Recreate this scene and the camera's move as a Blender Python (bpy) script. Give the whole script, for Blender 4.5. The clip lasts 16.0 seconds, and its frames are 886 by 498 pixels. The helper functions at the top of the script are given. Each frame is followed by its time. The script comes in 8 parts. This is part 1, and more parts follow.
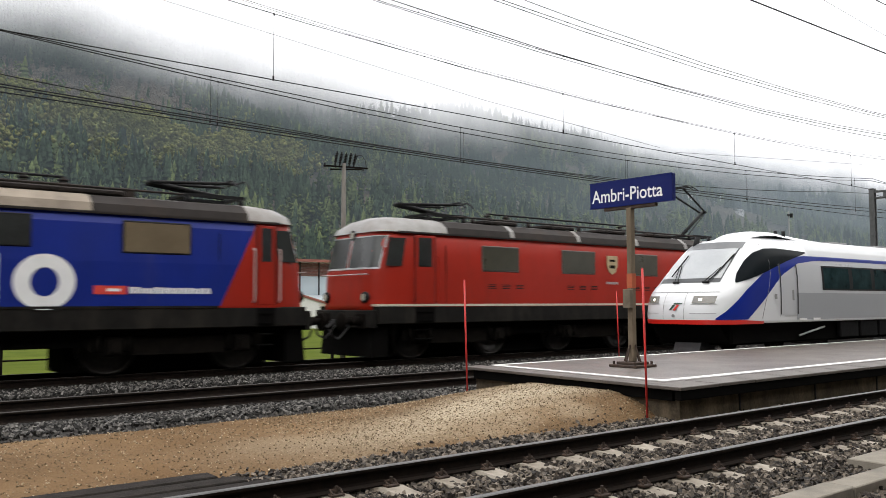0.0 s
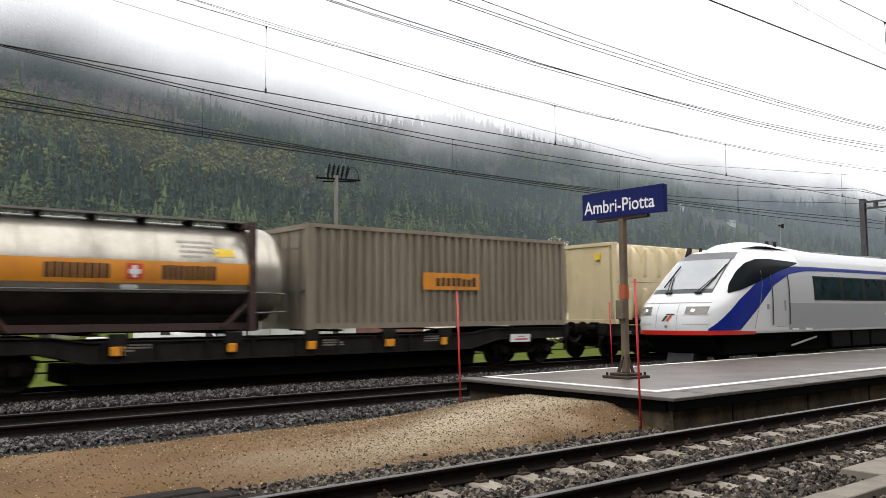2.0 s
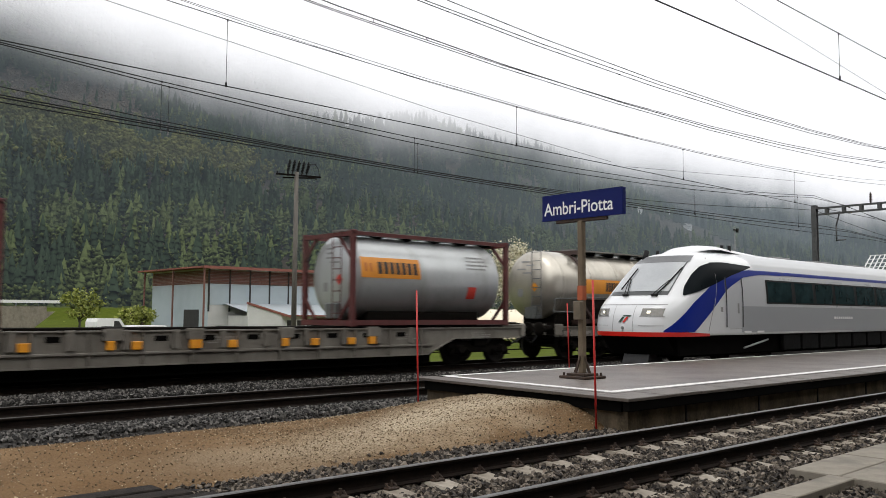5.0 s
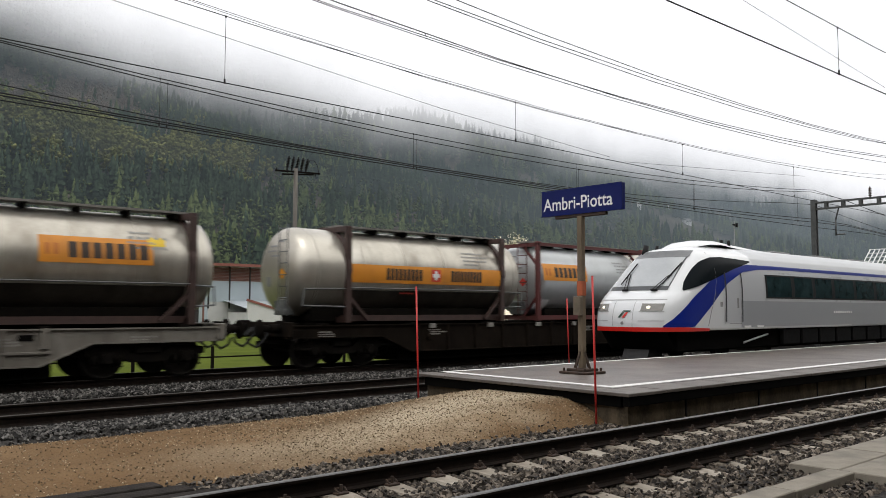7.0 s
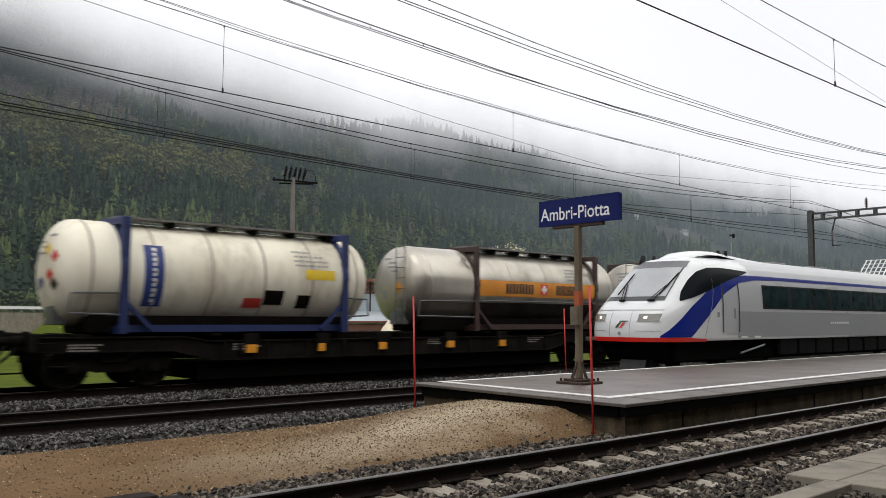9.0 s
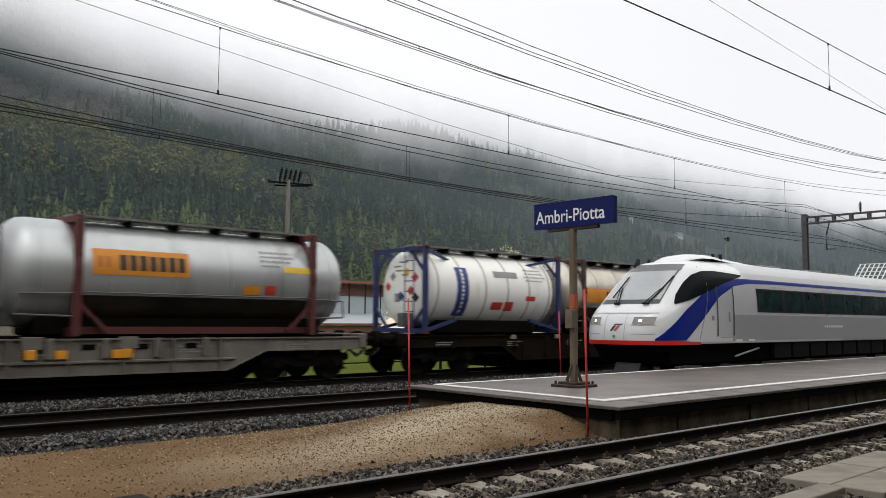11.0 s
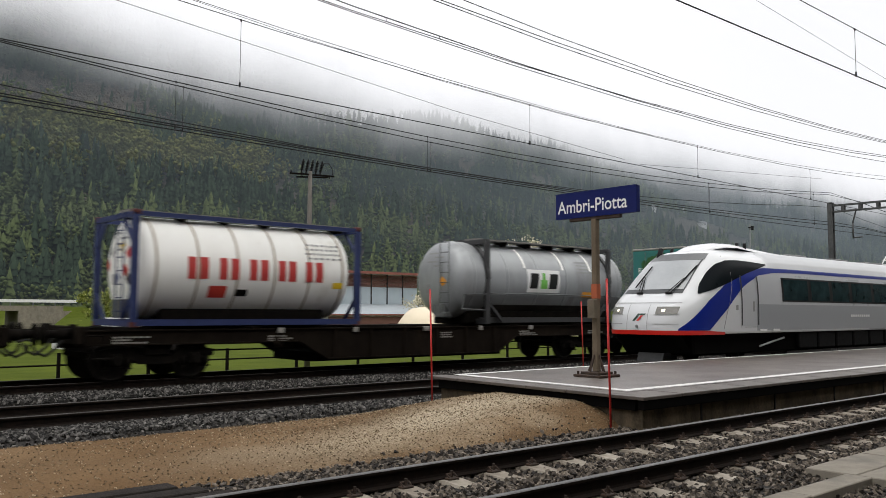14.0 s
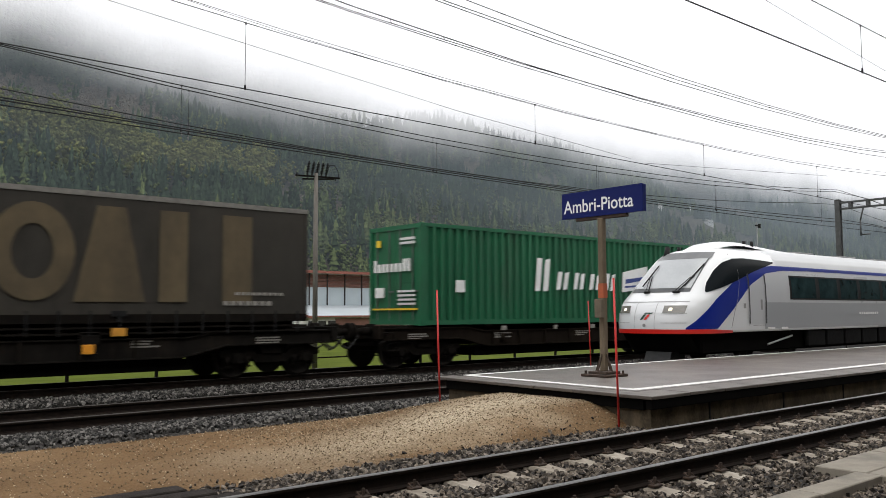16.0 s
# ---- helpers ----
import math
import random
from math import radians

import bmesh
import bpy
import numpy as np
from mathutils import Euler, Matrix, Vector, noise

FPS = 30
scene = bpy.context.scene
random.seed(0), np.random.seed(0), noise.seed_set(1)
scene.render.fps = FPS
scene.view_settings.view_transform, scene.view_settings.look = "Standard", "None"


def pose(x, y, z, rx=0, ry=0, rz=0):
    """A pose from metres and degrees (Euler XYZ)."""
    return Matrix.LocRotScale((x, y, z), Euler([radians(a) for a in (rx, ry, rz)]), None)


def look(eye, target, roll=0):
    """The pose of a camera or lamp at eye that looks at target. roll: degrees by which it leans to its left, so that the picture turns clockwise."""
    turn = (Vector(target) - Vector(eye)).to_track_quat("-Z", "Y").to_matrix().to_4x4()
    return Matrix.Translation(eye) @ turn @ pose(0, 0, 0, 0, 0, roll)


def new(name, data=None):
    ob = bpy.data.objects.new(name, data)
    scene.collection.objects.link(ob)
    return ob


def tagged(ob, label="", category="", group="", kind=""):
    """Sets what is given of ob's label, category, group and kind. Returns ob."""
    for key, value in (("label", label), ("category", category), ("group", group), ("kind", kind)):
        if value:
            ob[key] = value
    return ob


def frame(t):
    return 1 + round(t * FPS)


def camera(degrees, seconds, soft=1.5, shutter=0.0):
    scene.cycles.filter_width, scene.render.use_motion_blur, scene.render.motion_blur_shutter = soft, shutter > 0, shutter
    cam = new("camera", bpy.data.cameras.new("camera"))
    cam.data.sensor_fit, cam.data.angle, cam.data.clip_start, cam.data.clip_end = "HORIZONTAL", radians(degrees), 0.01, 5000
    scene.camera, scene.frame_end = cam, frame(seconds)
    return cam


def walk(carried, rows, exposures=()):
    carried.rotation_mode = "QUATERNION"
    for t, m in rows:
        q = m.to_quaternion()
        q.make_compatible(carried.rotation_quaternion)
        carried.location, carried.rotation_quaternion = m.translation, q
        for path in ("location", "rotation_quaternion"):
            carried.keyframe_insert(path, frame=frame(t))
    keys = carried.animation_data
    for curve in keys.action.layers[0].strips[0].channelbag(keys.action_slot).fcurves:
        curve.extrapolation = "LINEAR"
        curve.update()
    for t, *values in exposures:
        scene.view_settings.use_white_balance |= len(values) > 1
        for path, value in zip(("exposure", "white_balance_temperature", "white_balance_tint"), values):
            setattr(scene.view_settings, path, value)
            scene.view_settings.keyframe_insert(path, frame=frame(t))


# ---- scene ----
SKY_STRENGTH = 1.15

cam = camera(55.92, 16.0, soft=0.75, shutter=0.22)
PATH = [
    (0.0, pose(0, 0, 1.525, 93.70, 0.13, -38.95)),
    (0.5, pose(0, 0, 1.525, 93.87, 0.19, -39.09)),
    (1.0, pose(0, 0, 1.525, 94.11, 0.15, -39.33)),
    (1.5, pose(0, 0, 1.525, 94.39, 0.25, -39.49)),
    (2.0, pose(0, 0, 1.525, 94.50, 0.38, -39.43)),
    (2.5, pose(0, 0, 1.525, 94.60, 0.25, -39.58)),
    (3.0, pose(0, 0, 1.525, 94.69, 0.17, -39.77)),
    (3.5, pose(0, 0, 1.525, 94.66, -0.11, -40.11)),
    (4.0, pose(0, 0, 1.525, 94.72, -0.39, -40.91)),
    (4.5, pose(0, 0, 1.525, 94.57, -0.48, -42.08)),
    (7.0, pose(0, 0, 1.525, 94.15, -0.09, -42.25)),
    (7.5, pose(0, 0, 1.525, 94.32, -0.07, -42.31)),
    (8.0, pose(0, 0, 1.525, 94.42, -0.26, -42.49)),
    (8.5, pose(0, 0, 1.525, 94.73, -0.24, -42.40)),
    (11.0, pose(0, 0, 1.525, 94.99, -0.39, -42.80)),
    (11.5, pose(0, 0, 1.525, 95.03, -0.21, -42.89)),
    (12.0, pose(0, 0, 1.525, 94.92, -0.28, -42.81)),
    (12.5, pose(0, 0, 1.525, 94.75, -0.33, -42.73)),
    (13.0, pose(0, 0, 1.525, 94.65, -0.45, -42.49)),
    (13.5, pose(0, 0, 1.525, 94.53, -0.33, -41.95)),
    (14.0, pose(0, 0, 1.525, 94.33, -0.22, -41.30)),
    (14.5, pose(0, 0, 1.525, 94.23, -0.15, -41.09)),
    (15.0, pose(0, 0, 1.525, 94.18, -0.02, -40.99)),
    (15.5, pose(0, 0, 1.525, 94.19, 0.12, -40.82)),
    (16.0, pose(0, 0, 1.525, 94.38, 0.25, -40.83)),
]
EXPOSURE = [(0.0, 0.32), (1.0, 0.37), (2.0, 0.18), (3.0, 0.0), (4.5, -0.12), (7.0, -0.19), (8.5, -0.25), (11.0, -0.32), (12.5, -0.34), (14.0, -0.24), (15.0, -0.08), (16.0, 0.0)]
walk(cam, PATH, EXPOSURE)

# ---------------------------------------------------------------- light
world = bpy.data.worlds.new("overcast")
scene.world = world
world.use_nodes = True
wn, wl = world.node_tree.nodes, world.node_tree.links
wn.clear()
w_out = wn.new("ShaderNodeOutputWorld")
w_bg = wn.new("ShaderNodeBackground")
w_sky = wn.new("ShaderNodeTexSky")
w_sky.sky_type = "NISHITA"
w_sky.sun_disc = False
w_sky.sun_elevation, w_sky.sun_rotation = radians(65), radians(-111)
w_scale = wn.new("ShaderNodeVectorMath")
w_scale.operation = "SCALE"
w_scale.inputs["Scale"].default_value = 0.07
w_coord = wn.new("ShaderNodeTexCoord")
w_sep = wn.new("ShaderNodeSeparateXYZ")
w_ramp = wn.new("ShaderNodeValToRGB")
w_ramp.color_ramp.elements[0].position = 0.0
w_ramp.color_ramp.elements[0].color = (0.18, 0.18, 0.18, 1)
w_ramp.color_ramp.elements[1].position = 0.45
w_ramp.color_ramp.elements[1].color = (1.86, 1.84, 1.80, 1)
w_mid = w_ramp.color_ramp.elements.new(0.16)
w_mid.color = (0.50, 0.50, 0.50, 1)
w_noise = wn.new("ShaderNodeTexNoise")
w_noise.inputs["Scale"].default_value = 3.0
w_noise.inputs["Detail"].default_value = 4.0
w_add = wn.new("ShaderNodeMath")
w_add.operation = "MULTIPLY_ADD"
w_add.inputs[1].default_value = 0.14
w_add2 = wn.new("ShaderNodeMath")
w_add2.operation = "ADD"
w_add2.inputs[1].default_value = -0.07
w_mix = wn.new("ShaderNodeMix")
w_mix.data_type = "RGBA"
w_mix.inputs[0].default_value = 0.92
wl.new(w_coord.outputs["Generated"], w_sep.inputs[0])
wl.new(w_coord.outputs["Generated"], w_noise.inputs["Vector"])
wl.new(w_noise.outputs["Fac"], w_add.inputs[0])
wl.new(w_sep.outputs["Z"], w_add.inputs[2])
wl.new(w_add.outputs[0], w_add2.inputs[0])
wl.new(w_add2.outputs[0], w_ramp.inputs["Fac"])
wl.new(w_sky.outputs["Color"], w_scale.inputs[0])
wl.new(w_scale.outputs[0], w_mix.inputs[6])
wl.new(w_ramp.outputs["Color"], w_mix.inputs[7])
wl.new(w_mix.outputs[2], w_bg.inputs["Color"])
wl.new(w_bg.outputs[0], w_out.inputs["Surface"])
w_bg.inputs["Strength"].default_value = SKY_STRENGTH

sun = new("sun", bpy.data.lights.new("sun", "SUN"))
sun.data.energy = 0.55
sun.data.angle = radians(25)
sun.data.color = (1.0, 0.97, 0.93)
sun.matrix_world = look((-26, -10, 60), (0, 0, 0))

# ---------------------------------------------------------------- materials
MATS = {}


def mat(name, a, b=None, rough=0.6, metal=0.0, scale=6.0, fine=60.0, bump=0.1, spec=0.5, coat=0.0, streak=0.0, dirt=None, dirt_amt=0.0, per="", grain=0.35):
    """Two-scale mottled surface: colours a to b, fine grain, bump, optional vertical streaks and dirt."""
    if name in MATS:
        return MATS[name]
    m = bpy.data.materials.new(name)
    MATS[name] = m
    m.use_nodes = True
    n, l = m.node_tree.nodes, m.node_tree.links
    bs = n["Principled BSDF"]
    bs.inputs["Metallic"].default_value = metal
    bs.inputs["Specular IOR Level"].default_value = spec
    bs.inputs["Coat Weight"].default_value = coat
    b = b or tuple(c * 0.8 for c in a)
    tc = n.new("ShaderNodeTexCoord")
    mp = n.new("ShaderNodeMapping")
    mp.inputs["Scale"].default_value = (1, 1, 1 - 0.85 * streak)
    l.new(tc.outputs["Object"], mp.inputs["Vector"])
    n1 = n.new("ShaderNodeTexNoise")
    n1.inputs["Scale"].default_value = scale
    n1.inputs["Detail"].default_value = 5.0
    n1.inputs["Roughness"].default_value = 0.6
    l.new(mp.outputs[0], n1.inputs["Vector"])
    n2 = n.new("ShaderNodeTexNoise")
    n2.inputs["Scale"].default_value = fine
    n2.inputs["Detail"].default_value = 3.0
    l.new(tc.outputs["Object"], n2.inputs["Vector"])
    ad = n.new("ShaderNodeMath")
    ad.operation = "MULTIPLY_ADD"
    ad.inputs[1].default_value = grain
    l.new(n2.outputs["Fac"], ad.inputs[0])
    l.new(n1.outputs["Fac"], ad.inputs[2])
    mr = n.new("ShaderNodeMapRange")
    mr.inputs["From Min"].default_value = 0.5 + 0.5 * grain - 0.205 * (1 + 0.65 * grain)
    mr.inputs["From Max"].default_value = 0.5 + 0.5 * grain + 0.205 * (1 + 0.65 * grain)
    l.new(ad.outputs[0], mr.inputs["Value"])
    fac = mr.outputs[0]
    if per:
        src = n.new("ShaderNodeObjectInfo") if per == "object" else n.new("ShaderNodeNewGeometry")
        mx = n.new("ShaderNodeMath")
        mx.operation = "MULTIPLY_ADD"
        mx.inputs[1].default_value = 0.9
        sb = n.new("ShaderNodeMath")
        sb.operation = "MULTIPLY"
        sb.inputs[1].default_value = 0.35
        l.new(src.outputs["Random" if per == "object" else "Random Per Island"], mx.inputs[0])
        l.new(fac, sb.inputs[0])
        l.new(sb.outputs[0], mx.inputs[2])
        pw = n.new("ShaderNodeMath")
        pw.operation = "POWER"
        pw.inputs[1].default_value = 2.6 if per == "island" else 1.0
        l.new(mx.outputs[0], pw.inputs[0])
        fac = pw.outputs[0]
    mix = n.new("ShaderNodeMix")
    mix.data_type = "RGBA"
    mix.inputs[6].default_value = (*a, 1)
    mix.inputs[7].default_value = (*b, 1)
    l.new(fac, mix.inputs[0])
    col = mix.outputs[2]
    if dirt:
        n3 = n.new("ShaderNodeTexNoise")
        n3.inputs["Scale"].default_value = scale * 0.37
        n3.inputs["Detail"].default_value = 8.0
        n3.inputs["Roughness"].default_value = 0.7
        mp3 = n.new("ShaderNodeMapping")
        mp3.inputs["Location"].default_value = (3.1, 7.7, 1.3)
        mp3.inputs["Scale"].default_value = (1.0, 1.0, 0.35)
        l.new(tc.outputs["Object"], mp3.inputs["Vector"])
        l.new(mp3.outputs[0], n3.inputs["Vector"])
        r3 = n.new("ShaderNodeMapRange")
        r3.inputs["From Min"].default_value = 0.62 - dirt_amt * 0.35
        r3.inputs["From Max"].default_value = 0.80 - dirt_amt * 0.15
        r3.inputs["To Max"].default_value = 0.85
        l.new(n3.outputs["Fac"], r3.inputs["Value"])
        m3 = n.new("ShaderNodeMix")
        m3.data_type = "RGBA"
        m3.inputs[7].default_value = (*dirt, 1)
        l.new(r3.outputs[0], m3.inputs[0])
        l.new(col, m3.inputs[6])
        col = m3.outputs[2]
    l.new(col, bs.inputs["Base Color"])
    rr = n.new("ShaderNodeMapRange")
    rr.inputs["To Min"].default_value = max(0.02, rough - 0.1)
    rr.inputs["To Max"].default_value = min(1.0, rough + 0.1)
    l.new(n1.outputs["Fac"], rr.inputs["Value"])
    l.new(rr.outputs[0], bs.inputs["Roughness"])
    if bump:
        bp = n.new("ShaderNodeBump")
        bp.inputs["Strength"].default_value = bump
        bp.inputs["Distance"].default_value = 0.02
        l.new(ad.outputs[0], bp.inputs["Height"])
        l.new(bp.outputs[0], bs.inputs["Normal"])
    return m


def glass(name, tint, rough=0.04):
    """Dark coach glass: opaque, glossy, tinted."""
    return mat(name, tint, tuple(c * 0.7 for c in tint), rough=rough + 0.06, spec=0.45, coat=0.0, bump=0.0, scale=1.5)


def glow(name, colour, strength):
    if name in MATS:
        return MATS[name]
    m = bpy.data.materials.new(name)
    MATS[name] = m
    m.use_nodes = True
    bs = m.node_tree.nodes["Principled BSDF"]
    bs.inputs["Base Color"].default_value = (*colour, 1)
    bs.inputs["Emission Color"].default_value = (*colour, 1)
    bs.inputs["Emission Strength"].default_value = strength
    return m


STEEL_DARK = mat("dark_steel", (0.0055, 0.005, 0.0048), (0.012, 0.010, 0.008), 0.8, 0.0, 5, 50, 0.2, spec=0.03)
# Near-black: the shade under vehicles and overhangs is put into this colour.
UNDER = mat("shaded_underside", (0.003, 0.003, 0.003), (0.006, 0.0055, 0.005), 0.95, 0, 4, 40, 0.1, spec=0.03)
RUST = mat("rusty_steel", (0.025, 0.017, 0.013), (0.065, 0.038, 0.024), 0.8, 0.1, 9, 80, 0.3)
RAIL_TOP = mat("polished_rail", (0.12, 0.117, 0.114), (0.07, 0.068, 0.066), 0.42, 0.5, 4, 40, 0.02)
RAIL_DULL = mat("dull_rail_head", (0.050, 0.045, 0.040), (0.026, 0.022, 0.019), 0.55, 0.2, 4, 40, 0.05, spec=0.3)
RAIL_SIDE = mat("rail_side", (0.006, 0.0048, 0.0042), (0.018, 0.012, 0.009), 0.85, 0.0, 12, 90, 0.25, spec=0.1)
CONCRETE = mat("concrete", (0.27, 0.24, 0.195), (0.165, 0.145, 0.115), 0.85, 0, 3, 70, 0.35, dirt=(0.1, 0.09, 0.075), dirt_amt=0.35)
CONCRETE_OLD = mat("old_concrete", (0.17, 0.13, 0.085), (0.035, 0.027, 0.017), 0.9, 0, 2.6, 30, 0.8, dirt=(0.014, 0.012, 0.009), dirt_amt=0.6, streak=0.5, spec=0.2)
SLEEPER = mat("sleeper_concrete", (0.42, 0.38, 0.32), (0.24, 0.21, 0.17), 0.85, 0, 5, 60, 0.3, dirt=(0.10, 0.075, 0.055), dirt_amt=0.35, per="object", spec=0.2)
COPING = mat("coping_stone", (0.13, 0.11, 0.094), (0.07, 0.058, 0.05), 0.5, 0, 2.0, 60, 0.2)
ASPHALT = mat("wet_asphalt", (0.152, 0.125, 0.108), (0.088, 0.074, 0.066), 0.36, 0, 0.9, 160, 0.15, dirt=(0.06, 0.052, 0.047), dirt_amt=0.5)
WHITE_LINE = mat("white_road_paint", (0.78, 0.77, 0.75), (0.62, 0.61, 0.59), 0.6, 0, 4, 90, 0.1)
BALLAST = mat("ballast_bed", (0.006, 0.0055, 0.005), (0.075, 0.07, 0.066), 0.95, 0, 14, 26, 1.0, spec=0.1, grain=1.2)
STONE = mat("ballast_stone", (0.005, 0.0047, 0.0044), (0.17, 0.16, 0.15), 0.7, 0, 30, 90, 0.3, per="island", spec=0.2)
STONE_BROWN = mat("rusty_ballast_stone", (0.008, 0.006, 0.005), (0.21, 0.175, 0.14), 0.7, 0, 30, 90, 0.3, per="island", spec=0.2)
GRAVEL = mat("fine_gravel", (0.24, 0.155, 0.083), (0.07, 0.042, 0.021), 0.95, 0, 0.55, 38, 1.0, dirt=(0.125, 0.070, 0.030), dirt_amt=0.5, spec=0.1, grain=0.85)


def worn_strip():
    """Blends the brown gravel into the pale trodden strip along the crest of the path, with a ragged border."""
    n, l = GRAVEL.node_tree.nodes, GRAVEL.node_tree.links
    base = n["Principled BSDF"].inputs["Base Color"]
    brown = base.links[0].from_socket
    tc, sp, nz = n.new("ShaderNodeTexCoord"), n.new("ShaderNodeSeparateXYZ"), n.new("ShaderNodeTexNoise")
    nz.inputs["Scale"].default_value, nz.inputs["Detail"].default_value = 0.9, 8.0
    l.new(tc.outputs["Object"], sp.inputs[0])
    l.new(tc.outputs["Object"], nz.inputs["Vector"])

    def calc(op, a, b):
        m = n.new("ShaderNodeMath")
        m.operation = op
        for i, v in enumerate((a, b)):
            if isinstance(v, (int, float)):
                m.inputs[i].default_value = v
            else:
                l.new(v, m.inputs[i])
        return m.outputs[0]
    crest = calc("ADD", calc("MULTIPLY", sp.outputs["X"], 0.16), 8.0)
    across = calc("ABSOLUTE", calc("SUBTRACT", sp.outputs["Y"], crest), 0)
    along = n.new("ShaderNodeMapRange")
    along.inputs["From Min"].default_value, along.inputs["From Max"].default_value = 3.2, 8.0
    l.new(sp.outputs["X"], along.inputs["Value"])
    ragged = calc("MULTIPLY", calc("SUBTRACT", nz.outputs["Fac"], 0.5), 2.6)
    near = n.new("ShaderNodeMapRange")
    near.inputs["From Min"].default_value, near.inputs["From Max"].default_value = 1.35, 0.15
    l.new(calc("ADD", across, ragged), near.inputs["Value"])
    grain = n.new("ShaderNodeTexNoise")
    grain.inputs["Scale"].default_value, grain.inputs["Detail"].default_value = 42.0, 4.0
    l.new(tc.outputs["Object"], grain.inputs["Vector"])
    tone = n.new("ShaderNodeMix")
    tone.data_type = "RGBA"
    tone.inputs[6].default_value, tone.inputs[7].default_value = (0.13, 0.098, 0.062, 1), (0.56, 0.47, 0.34, 1)
    spread = n.new("ShaderNodeMapRange")
    spread.inputs["From Min"].default_value, spread.inputs["From Max"].default_value = 0.34, 0.66
    l.new(grain.outputs["Fac"], spread.inputs["Value"])
    l.new(spread.outputs[0], tone.inputs[0])
    mix = n.new("ShaderNodeMix")
    mix.data_type = "RGBA"
    l.new(calc("MULTIPLY", near.outputs[0], along.outputs[0]), mix.inputs[0])
    l.new(brown, mix.inputs[6])
    l.new(tone.outputs[2], mix.inputs[7])
    l.new(mix.outputs[2], base)


worn_strip()
PEBBLE = mat("gravel_pebble", (0.10, 0.068, 0.038), (0.48, 0.38, 0.26), 0.9, 0, 30, 90, 0.2, per="island", spec=0.2)
GRASS = mat("meadow_grass", (0.082, 0.104, 0.012), (0.045, 0.062, 0.008), 0.95, 0, 0.5, 30, 0.8, spec=0.04)
TIMBER = mat("tarred_timber", (0.007, 0.0062, 0.0055), (0.035, 0.029, 0.025), 0.8, 0, 9, 70, 0.8, spec=0.1)
PAINT_WHITE = mat("white_paint", (0.78, 0.78, 0.78), (0.68, 0.68, 0.68), 0.4, 0, 3, 60, 0.03)
PAINT_RED = mat("red_pole_paint", (0.62, 0.035, 0.03), (0.45, 0.02, 0.02), 0.45, 0, 8, 70, 0.05)
SIGN_BLUE = mat("sign_blue", (0.004, 0.011, 0.105), (0.0035, 0.009, 0.09), 0.5, 0, 1.2, 30, 0.02, spec=0.2)
POST_WOOD = mat("weathered_post", (0.17, 0.13, 0.085), (0.095, 0.07, 0.045), 0.8, 0, 7, 60, 0.3, streak=0.8)
GALV = mat("galvanised_steel", (0.17, 0.178, 0.178), (0.11, 0.114, 0.114), 0.5, 0.5, 5, 50, 0.1)
WIRE = mat("copper_wire", (0.012, 0.012, 0.012), (0.02, 0.02, 0.02), 0.7, 0, 5, 50, 0, spec=0.15)
BLACK = mat("black_paint", (0.008, 0.008, 0.009), (0.014, 0.014, 0.014), 0.6, 0, 5, 50, 0.05, spec=0.15)
RUBBER = mat("black_rubber", (0.008, 0.008, 0.008), (0.016, 0.016, 0.016), 0.8, 0, 9, 60, 0.1)
ORANGE = mat("orange_marking", (0.80, 0.34, 0.02), (0.62, 0.24, 0.015), 0.5, 0, 4, 40, 0.03)
YELLOW = mat("yellow_marking", (0.78, 0.55, 0.03), (0.66, 0.44, 0.02), 0.5, 0, 4, 40, 0.03)
HAZARD_RED = mat("red_marking", (0.60, 0.05, 0.03), (0.5, 0.04, 0.03), 0.5, 0, 4, 40, 0.03)
GREY_MARK = mat("grey_lettering", (0.20, 0.20, 0.20), (0.28, 0.28, 0.28), 0.6, 0, 14, 60, 0)
BLUE_MARK = mat("blue_marking", (0.025, 0.05, 0.22), (0.02, 0.04, 0.17), 0.5, 0, 4, 40, 0.03)


